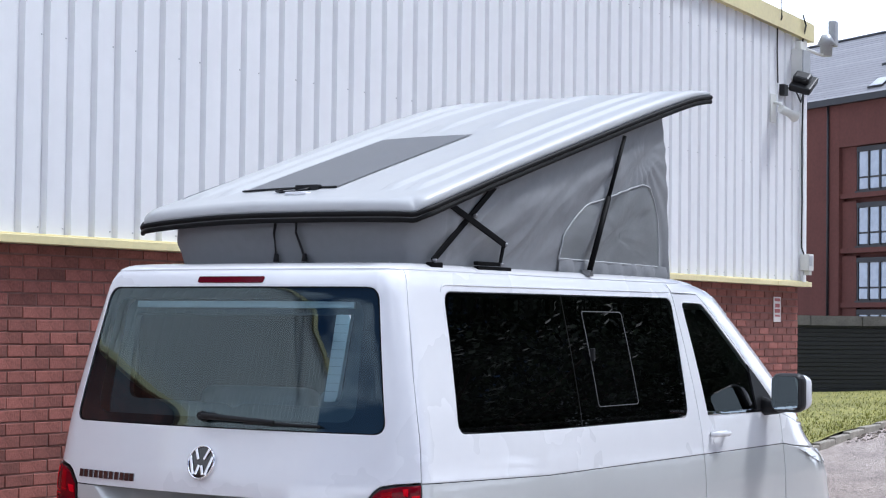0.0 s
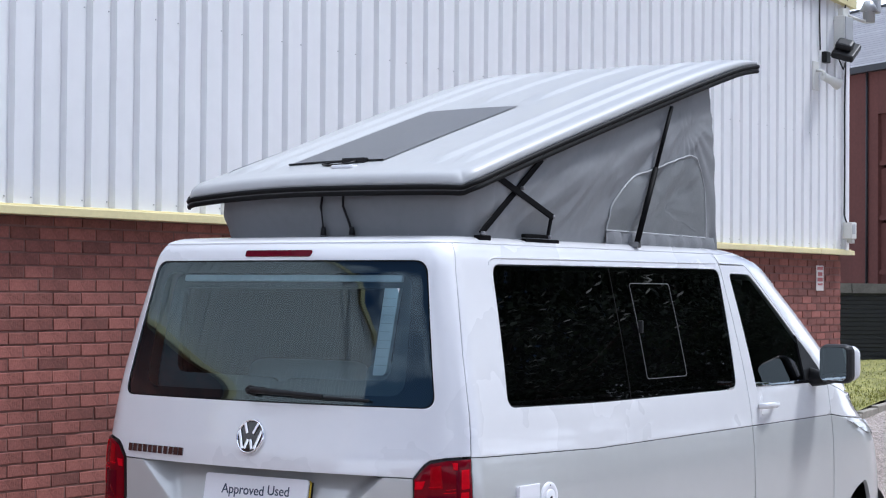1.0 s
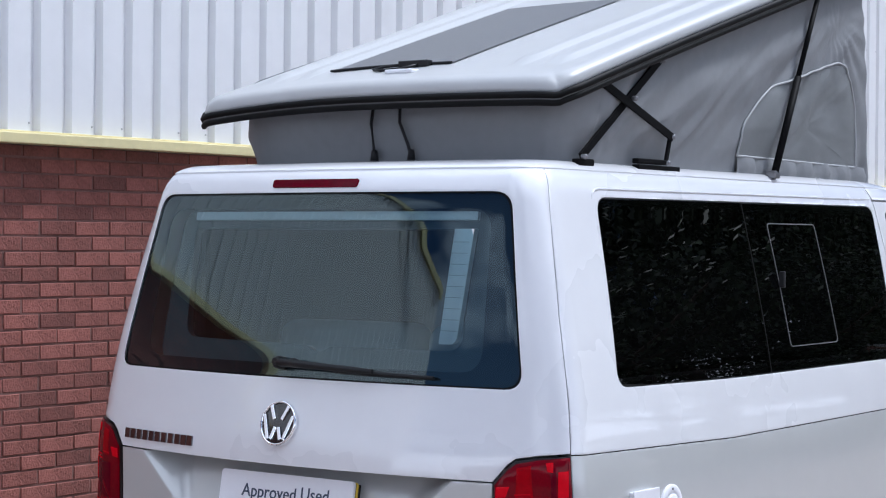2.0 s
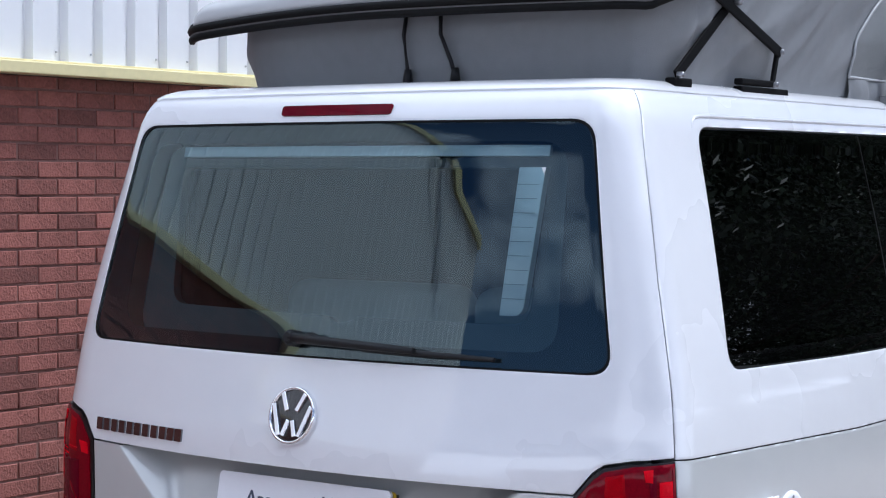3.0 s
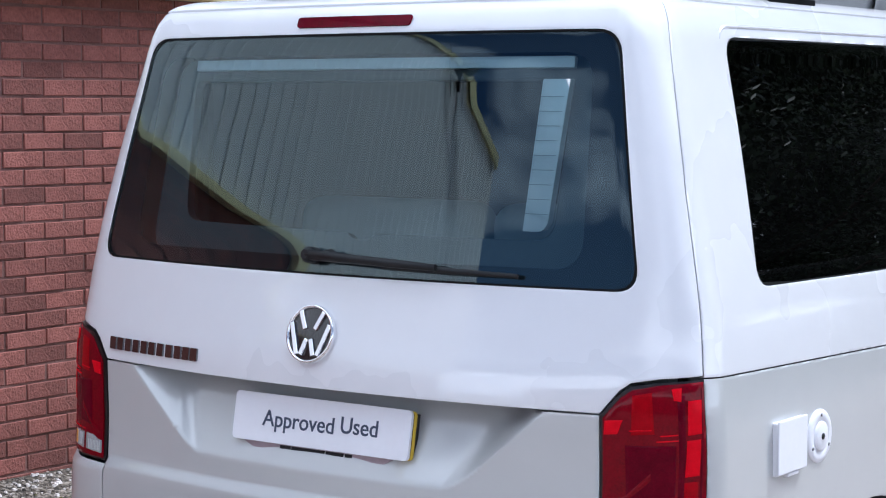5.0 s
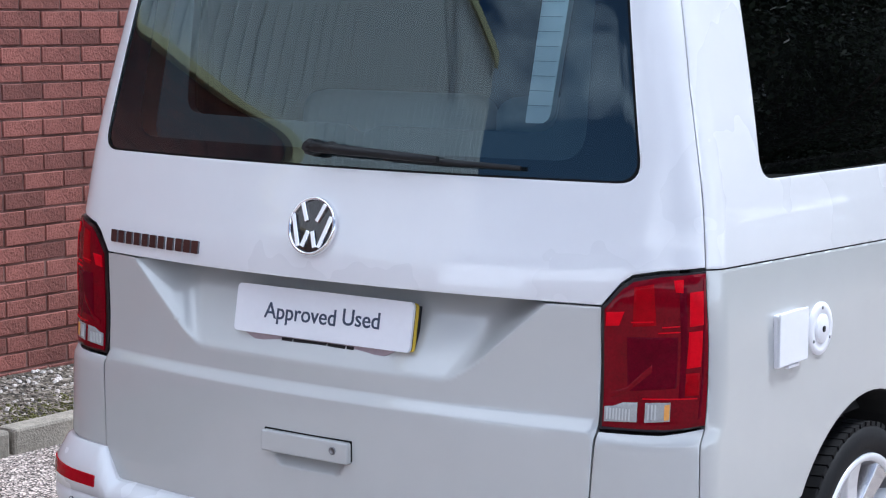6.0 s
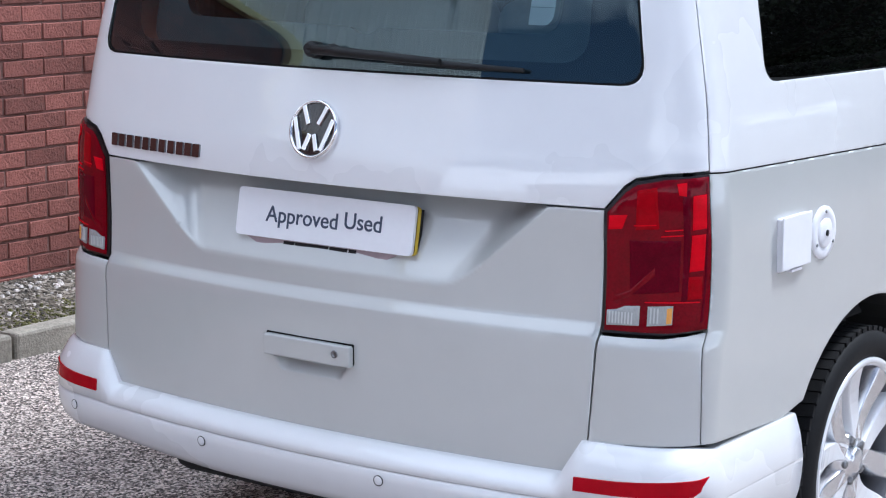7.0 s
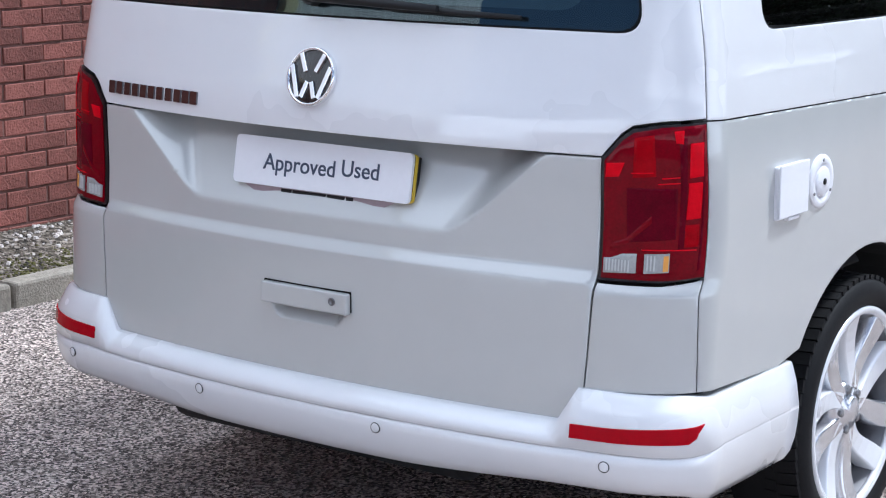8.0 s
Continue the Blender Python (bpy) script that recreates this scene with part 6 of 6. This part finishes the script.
an = thing("siren", "grey wall siren on a bracket arm at the building corner", "siren", (CX, 13.28, 4.70))
an.scale = (0.61, 0.61, 0.61)
part("base_box", box(bmesh.new(), (-0.05, -0.12, -0.10), (0.10, 0.10, 0.11), 0.01), M_OFFWH, an)
part("arm", tube(bmesh.new(), [(0.05, 0.08, 0.02), (0.20, 0.42, -0.06), (0.27, 0.60, -0.06)], 0.028, 10), M_OFFWH, an)
part("horn", tube(bmesh.new(), [(0.27, 0.60, -0.08), (0.27, 0.60, 0.10), (0.27, 0.60, 0.12), (0.27, 0.58, 0.30)], [0.10, 0.11, 0.17, 0.07], 16), M_GALV, an)
part("panel", box(bmesh.new(), (0.27, 0.66, 0.10), (0.40, 0.86, 0.56), 0.03), M_GALV, an)
al = thing("alarm_box", "white meter box with cables at the trim's corner", "alarm box", (CX + 0.02, 13.38, 2.37))
al.scale = (0.74, 0.74, 0.74)
part("box_body", box(bmesh.new(), (-0.02, -0.06, -0.04), (0.12, 0.12, 0.20), 0.012), M_OFFWH, al)
part("box_face", box(bmesh.new(), (0.118, -0.04, 0.03), (0.126, 0.06, 0.17), 0.004), M_GALV, al)
part("gland", box(bmesh.new(), (0.02, 0.0, -0.10), (0.10, 0.10, -0.04), 0.01), M_OFFWH, al)
for pts, lab in (([(CX + 0.03, 12.67, 5.22), (CX + 0.07, 12.68, 5.20), (CX + 0.072, 12.69, 4.94), (CX + 0.02, 12.70, 4.86), (CX + 0.018, 12.70, 4.58), (CX + 0.018, 12.72, 4.27)], "black cable down from the roof edge"), ([(CX + 0.02, 13.15, 4.26), (CX + 0.05, 13.24, 4.12), (CX + 0.05, 13.30, 4.21), (CX + 0.03, 13.32, 3.75), (CX + 0.03, 13.33, 3.10), (CX + 0.03, 13.32, 2.59), (CX + 0.06, 13.36, 2.46), (CX + 0.10, 13.44, 2.47)], "black cable clipped down the corner"), ([(CX + 0.07, 13.24, 5.05), (CX + 0.08, 13.30, 4.94), (CX + 0.03, 13.32, 4.77)], "short looped cable under the fascia"), ([(CX + 0.07, -5.6, 4.95), (CX + 0.06, -5.8, 4.75), (CX + 0.02, -6.0, 4.5), (CX + 0.02, -6.2, 4.3)], "black cable down from the roof edge")):
    tagged(mesh_ob("wall_cable", tube(bmesh.new(), pts, 0.0085, 6), M_BLACKPL), lab, "cable", "wall cables")
sg_ = thing("warning_sign", "small white and red notice on the brick wall", "sign", (WX, 12.90, 1.925))
part("board", box(bmesh.new(), (0.002, -0.09, -0.13), (0.010, 0.09, 0.13), 0.002), M_SIGNW, sg_)
for z0, z1, h in ((0.085, 0.115, 0.07), (0.02, 0.06, 0.055), (-0.035, 0.005, 0.065), (-0.075, -0.055, 0.06)):
    part("lettering_bar", box(bmesh.new(), (0.010, -h, z0), (0.012, h, z1), 0), M_SIGNR, sg_)

# ---- yard beyond: grass, kerb, black wall, lamp post ----
bw_a, bw_d = Vector((-8.4, 25.9, 0.53)), Vector((0.65, 0.76, 0)).normalized()
bw_n = Vector((bw_d.y, -bw_d.x, 0))
bwall = tagged(mesh_ob("wall_black", bmesh.new(), M_BLACKW), "black-painted brick boundary wall with stone coping", "wall", kind="structure")
b = bmesh.new()
for k in range(17):
    z0 = k * 0.075
    for s0, s1 in ((-9.0, 26.0),):
        q = []
        for n_, z in ((0.0, z0), (0.012, z0 + 0.008), (0.012, z0 + 0.064), (0.0, z0 + 0.072)):
            q.append([b.verts.new(bw_a + bw_d * s + bw_n * n_ + Vector((0, 0, z))) for s in (s0, s1)])
        for p_, r_ in zip(q, q[1:]):
            b.faces.new((p_[0], p_[1], r_[1], r_[0]))
        if k:
            b.faces.new((last[0], last[1], q[0][1], q[0][0]))
        last = q[-1]
bk = [[b.verts.new(bw_a + bw_d * s + bw_n * -0.22 + Vector((0, 0, z))) for s in (-9.0, 26.0)] for z in (0, 1.272)]
b.faces.new((bk[0][1], bk[0][0], bk[1][0], bk[1][1])), b.faces.new((last[0], last[1], bk[1][1], bk[1][0]))
bmesh.ops.recalc_face_normals(b, faces=b.faces)
b.to_mesh(bwall.data)
b.free()
cb = bmesh.new()
q = [(-0.02, 0), (0.27, 0), (0.25, 0.14), (0.0, 0.17)]
a_, b_ = [cb.verts.new((0, y, z)) for y, z in q], [cb.verts.new((0.985, y, z)) for y, z in q]
cb.faces.new(a_), cb.faces.new(b_[::-1])
for i in range(4):
    cb.faces.new((a_[i - 1], b_[i - 1], b_[i], a_[i]))
bmesh.ops.recalc_face_normals(cb, faces=cb.faces)
cme = bpy.data.meshes.new("coping_stone")
cb.to_mesh(cme)
cb.free()
cme.materials.append(M_COPING)
for k in range(30):
    p = bw_a + bw_d * (-6 + k * 1.0) + bw_n * 0.035 + Vector((0, 0, 1.252 + rng.uniform(-0.008, 0.008)))
    o = new("coping_stone", cme)
    o.matrix_basis = Matrix.Translation(p) @ Matrix.Rotation(math.atan2(bw_d.y, bw_d.x), 4, "Z") @ Matrix.Rotation(rng.uniform(-0.012, 0.012), 4, "Y")
    o.parent = bwall

GK = [(-4.02, 15.35), (-4.22, 16.5), (-4.62, 18.6), (-4.92, 20.9), (-5.1, 26.0), (-4.4, 31.5)]
lawn = tagged(mesh_ob("lawn", bmesh.new(), M_GRASS), "patchy green grass before the black wall", "grass", kind="structure")
b = bmesh.new()
prev = None
for x, y, a in along(GK, 0.3):
    row = []
    for k in range(24):
        t = k / 23
        xx = x - 0.10 - 14 * t
        row.append(b.verts.new((xx, y + 0 * t, rise(y) + 0.09 + 0.05 * noise.noise(Vector((xx * 0.5, y * 0.5, 3))) + 0.12 * t)))
    if prev:
        for k in range(23):
            b.faces.new((prev[k], row[k], row[k + 1], prev[k + 1])).smooth = True
    prev = row
bmesh.ops.recalc_face_normals(b, faces=b.faces)
b.to_mesh(lawn.data)
b.free()
v, f = [], []
rng = random.Random(12)
for _ in range(9000):
    y = rng.uniform(16.0, 30)
    gx = [x0 + (x1 - x0) * (y - y0) / (y1 - y0) for (x0, y0), (x1, y1) in zip(GK, GK[1:]) if y0 <= y <= y1][0]
    x = gx - 0.12 - rng.random() ** 1.3 * 4.5
    h, w, a = rng.uniform(0.012, 0.045), rng.uniform(0.008, 0.018), rng.uniform(0, 6.28)
    k = len(v)
    z = rise(y) + 0.10 + 0.05 * noise.noise(Vector((x * 0.5, y * 0.5, 3)))
    v += [(x - w * math.cos(a), y - w * math.sin(a), z - 0.02), (x + w * math.cos(a), y + w * math.sin(a), z - 0.02), (x + rng.uniform(-0.03, 0.03), y + rng.uniform(-0.03, 0.03), z + h)]
    f.append((k, k + 1, k + 2))
me = bpy.data.meshes.new("grass_blades")
me.from_pydata(v, [], f)
me.materials.append(mat("grass_blade", (0.25, 0.25, 0.06), 0.8, var=0.2, scale=1.0, piece=0.4))
tagged(new("grass_blades", me), "short green and straw grass blades", "grass", kind="stuff")
kb2 = tagged(mesh_ob("kerb_lawn", bmesh.new(), M_CONC), "worn grey kerb round the grass", "kerb", kind="structure")
kk = along(GK, KL, 0.0)
for (x, y, a), (x2, y2, a2) in zip(kk, kk[1:]):
    a = math.atan2(y2 - y, x2 - x)
    o = new("kerb_stone", ks)
    o.matrix_basis = Matrix.Translation((x, y, rise(y) - 0.01)) @ Matrix.Rotation(a, 4, "Z") @ Matrix.Diagonal((1, -1, 1, 1))
    o.parent = kb2
pebbles("path_litter", 260, lambda r: (-4.75 + r.uniform(-0.1, 0.55), r.uniform(16.0, 24.0)), 0.035, M_STONE, "grit and litter along the kerb", lambda x, y: rise(y))
lp = thing("street_lamp", "grey steel lamp post with a curved head", "street lamp", (-6.12, 24.0, 0.45))
part("column", tube(bmesh.new(), [(0, 0, 0), (0, 0, 3.05), (0, 0, 3.1)], [0.085, 0.085, 0.06], 14), M_GALV, lp)
part("pole", tube(bmesh.new(), [(0, 0, 3.05), (0, 0, 3.75), (0.05, 0.03, 4.0), (0.17, 0.09, 4.12), (0.5, 0.3, 4.2)], 0.055, 12), M_GALV, lp)
part("lantern", tube(bmesh.new(), [(0.45, 0.27, 4.2), (0.75, 0.45, 4.22), (0.95, 0.57, 4.2)], [0.05, 0.11, 0.04], 12), M_GALV, lp)

# ---- far block of flats ----
flats = thing("apartment_building", "red brick apartment block with a grey slate roof", "building", (-32.4, 90.4, 1.87))
flats.rotation_euler = (0, 0, math.atan2(-0.512, 0.859))
# local x runs along the face to the right, y away from the viewer
H = 11.9


def panel(bm, x0, x1, z0, z1, y0, y1):
    return box(bm, (x0, y0, z0), (x1, y1, z1), 0)


WINX = [(-9.35, -6.62), (-1.38, 1.40), (6.6, 9.4), (14.6, 17.4)]
WINZ = [(7.15, 9.50), (4.22, 6.52), (1.32, 3.60), (-1.55, 0.85)]
b = bmesh.new()
edges_x = [-18.0]
for x0, x1 in WINX:
    edges_x += [x0 - 1.25, x1 + 0.1]
edges_x.append(26.0)
for k in range(0, len(edges_x), 2):
    part("wall_pier", panel(bmesh.new(), edges_x[k], edges_x[k + 1], -2.0, H, 0.0, 0.4), M_FARBR, flats)
part("wall", panel(b, -18, 26, H - 2.35, H, 0.004, 0.4), M_FARBR, flats, "red brick facade")
b = bmesh.new()
panel(b, -18, 26, -2.0, H - 0.1, 0.55, 12)
part("core", b, M_FARBR, flats)
for x0, x1 in WINX:
    # recessed brick bay with bands between the storeys
    for z0, z1 in WINZ:
        if z1 < 0.5:
            z0 = 0.0
        b = bmesh.new()
        panel(b, x0 - 1.25, x0 - 0.02, z0 - 0.1, z1 + 0.1, 0.22, 0.45)
        part("bay_brick", b, M_FARBR, flats)
        b = bmesh.new()
        panel(b, x0 - 1.25, x1 + 0.1, z0 - 0.36, z0 - 0.10, 0.10, 0.42)
        part("band", b, M_FARBR, flats)
        w = part("window", panel(bmesh.new(), x0, x1, z0, z1, 0.30, 0.34), M_FRAME, flats, "dark-framed window of three lights")
        cw = (x1 - x0) / 3
        for c in range(3):
            for za, zb in ((z0 + 0.10, z0 + (z1 - z0) * 0.30 - 0.05), (z0 + (z1 - z0) * 0.30 + 0.05, z1 - 0.28)):
                if zb > za:
                    part("pane", panel(bmesh.new(), x0 + c * cw + 0.14, x0 + (c + 1) * cw - 0.08, za, zb, 0.285, 0.299), M_FARGL, w)
            part("mullion", panel(bmesh.new(), x0 + c * cw, x0 + c * cw + 0.12, z0, z1, 0.24, 0.32), M_FRAME, w)
        part("head", panel(bmesh.new(), x0, x1, z1 - 0.26, z1, 0.22, 0.33), M_FRAME, w)
        part("sill", panel(bmesh.new(), x0 - 0.05, x1 + 0.05, z0 - 0.10, z0, 0.14, 0.34), M_FRAME, w)
b = bmesh.new()
panel(b, -18.3, 26.3, H - 0.05, H + 0.30, -0.35, 0.1)
part("gutter", b, M_FRAME, flats, "dark gutter")
for x in (-3.5, 12.6):
    part("downpipe", tube(bmesh.new(), [(x, -0.08, -0.5), (x, -0.08, H)], 0.07, 8), M_FRAME, flats)
n, pitch = 26, radians(38)
roof = part("roof", box(bmesh.new(), (-18.2, 0.2, H + 0.1), (26.2, 0.4, H + 0.3)), M_SLATE, flats, "coursed grey slate roof")
for k in range(n):
    b = bmesh.new()
    d0, d1 = k * 0.27, (k + 1) * 0.27 + 0.03
    q = []
    for d, dz in ((d0, 0.03), (d1, 0.012)):
        q.append([b.verts.new((x, -0.3 + d * math.cos(pitch), H + 0.28 + d * math.sin(pitch) + dz)) for x in (-18.3, 26.3)])
    b.faces.new((q[0][0], q[0][1], q[1][1], q[1][0]))
    e = [b.verts.new((x, -0.3 + d0 * math.cos(pitch), H + 0.26 + d0 * math.sin(pitch))) for x in (-18.3, 26.3)]
    b.faces.new((e[0], e[1], q[0][1], q[0][0]))
    part("slate_course", b, M_SLATE, roof)
top_d = n * 0.27
part("ridge", tube(bmesh.new(), [(-18.4, -0.3 + top_d * math.cos(pitch), H + 0.32 + top_d * math.sin(pitch)), (26.4, -0.3 + top_d * math.cos(pitch), H + 0.32 + top_d * math.sin(pitch))], 0.10, 6), M_FRAME, flats)
b = bmesh.new()
for s in (-18.0, 26.0):
    b.faces.new([b.verts.new(p) for p in ((s, 0.0, H), (s, 12, H), (s, 6, H + 4.8))])
part("gable", b, M_FARBR, flats)
ms = Matrix.Translation((0.35, -0.3 + 0.75 * math.cos(pitch), H + 0.34 + 0.75 * math.sin(pitch))) @ Matrix.Rotation(pitch, 4, "X")
sky_w = part("roof_window", box(bmesh.new(), (-0.62, -0.30, 0), (0.62, 0.60, 0.08), 0.01, ms), M_FRAME, flats, "roof window")
part("pane", box(bmesh.new(), (-0.54, -0.22, 0.081), (0.54, 0.54, 0.09), 0, ms), mat("bright_pane", (0.75, 0.78, 0.82), 0.1, coat=1), sky_w)
for x in (-1.3, 0.6):
    part("roof_vent", box(bmesh.new(), (x - 0.25, -0.3 + 2.9 * math.cos(pitch), H + 0.30 + 2.9 * math.sin(pitch)), (x + 0.25, -0.1 + 2.9 * math.cos(pitch), H + 0.44 + 2.9 * math.sin(pitch)), 0), M_FRAME, flats)

# ---- trees across the yard, mirrored in the side windows ----
def tree_mesh(seed):
    r = random.Random(seed)
    tb = bmesh.new()
    pts, rad = [Vector((0, 0, -0.1))], [0.17]
    for k in range(1, 8):
        pts.append(Vector((r.uniform(-0.1, 0.1) * k * 0.5, r.uniform(-0.1, 0.1) * k * 0.5, k * 0.95)))
        rad.append(0.17 * (1 - k / 8.5))
    tube(tb, pts, rad, 9)
    tips = []
    for k in range(26):
        h = r.uniform(0.9, 6.6)
        i = min(6, int(h / 0.95))
        base = pts[i].lerp(pts[i + 1], (h / 0.95) % 1)
        a = r.uniform(0, 6.28)
        ln = (2.3 - 0.22 * h) * r.uniform(0.7, 1.15) + 0.3
        mid = base + Vector((math.cos(a), math.sin(a), 0.35)) * ln * 0.5
        tip = base + Vector((math.cos(a + 0.2), math.sin(a + 0.2), 0.45)) * ln
        tube(tb, [base, mid, tip], [0.05, 0.03, 0.012], 5)
        tips += [(mid, 0.75), (tip, 0.7), (base.lerp(tip, 0.75), 0.7)]
    trunk = bpy.data.meshes.new("trunk")
    tb.to_mesh(trunk)
    tb.free()
    trunk.materials.append(M_BARK)
    v, f = [], []
    for c, rr in tips:
        for _ in range(520):
            d = Vector((r.gauss(0, 1), r.gauss(0, 1), r.gauss(0, 0.8)))
            d = d.normalized() * rr * r.random() ** 0.45
            p = c + d
            s = r.uniform(0.022, 0.045)
            nrm = (d.normalized() + Vector((r.uniform(-1, 1), r.uniform(-1, 1), r.uniform(-0.3, 1)))).normalized()
            t1 = nrm.orthogonal().normalized()
            t2 = nrm.cross(t1)
            k = len(v)
            v += [tuple(p + t1 * s), tuple(p + t2 * s * 0.55), tuple(p - t1 * s), tuple(p - t2 * s * 0.55)]
            f.append((k, k + 1, k + 2, k + 3))
    crown = bpy.data.meshes.new("crown")
    crown.from_pydata(v, [], f)
    crown.materials.append(M_LEAF)
    return trunk, crown


meshes = [tree_mesh(s) for s in (3, 8)]
rng = random.Random(21)
for k, (x, y) in enumerate(((8.6, -1.0), (9.4, 2.2), (8.4, 5.2), (9.6, 8.4), (8.8, 11.4), (9.8, 14.6), (9.0, 17.8), (10.0, 21.2), (9.2, 24.8), (10.4, 28.6), (9.6, 32.5))):
    t = thing("tree", "dense dark green broadleaf tree beside the yard", "tree", (x + 3.0, y * 1.0 + 8, 0), "trees along the yard")
    t.rotation_euler = (0, 0, rng.uniform(0, 6.28))
    s = rng.uniform(1.5, 1.8)
    t.scale = (s, s, s)
    for nm, me_ in zip(("trunk", "crown"), meshes[k % 2]):
        o = new(nm, me_)
        o.parent = t
# low hedge under the trees
v, f = [], []
r = random.Random(5)
for _ in range(26000):
    x, y, z = 10.0 + r.gauss(0, 0.45), r.uniform(6, 44), r.random() ** 0.8 * 1.7
    s = r.uniform(0.04, 0.075)
    d = Vector((r.uniform(-1, 1), r.uniform(-1, 1), r.uniform(-0.3, 1))).normalized()
    t1 = d.orthogonal().normalized()
    t2 = d.cross(t1)
    p = Vector((x, y, z))
    k = len(v)
    v += [tuple(p + t1 * s), tuple(p + t2 * s * 0.6), tuple(p - t1 * s), tuple(p - t2 * s * 0.6)]
    f.append((k, k + 1, k + 2, k + 3))
me = bpy.data.meshes.new("hedge")
me.from_pydata(v, [], f)
me.materials.append(M_LEAF)
tagged(new("hedge", me), "dark green hedge under the trees", "hedge", kind="stuff")

# ---- bricks of the plinth, one by one where they are nearest ----
rng = random.Random(31)
for y, z in near_bricks[:300]:
    o = new("brick", full_me)
    o.location = (WX + rng.uniform(-0.003, 0.003), y + rng.uniform(-0.003, 0.003), z + rng.uniform(-0.0015, 0.0015))
    o.rotation_euler = (rng.uniform(-0.006, 0.006), 0, rng.uniform(-0.008, 0.008))
    o.parent = wall
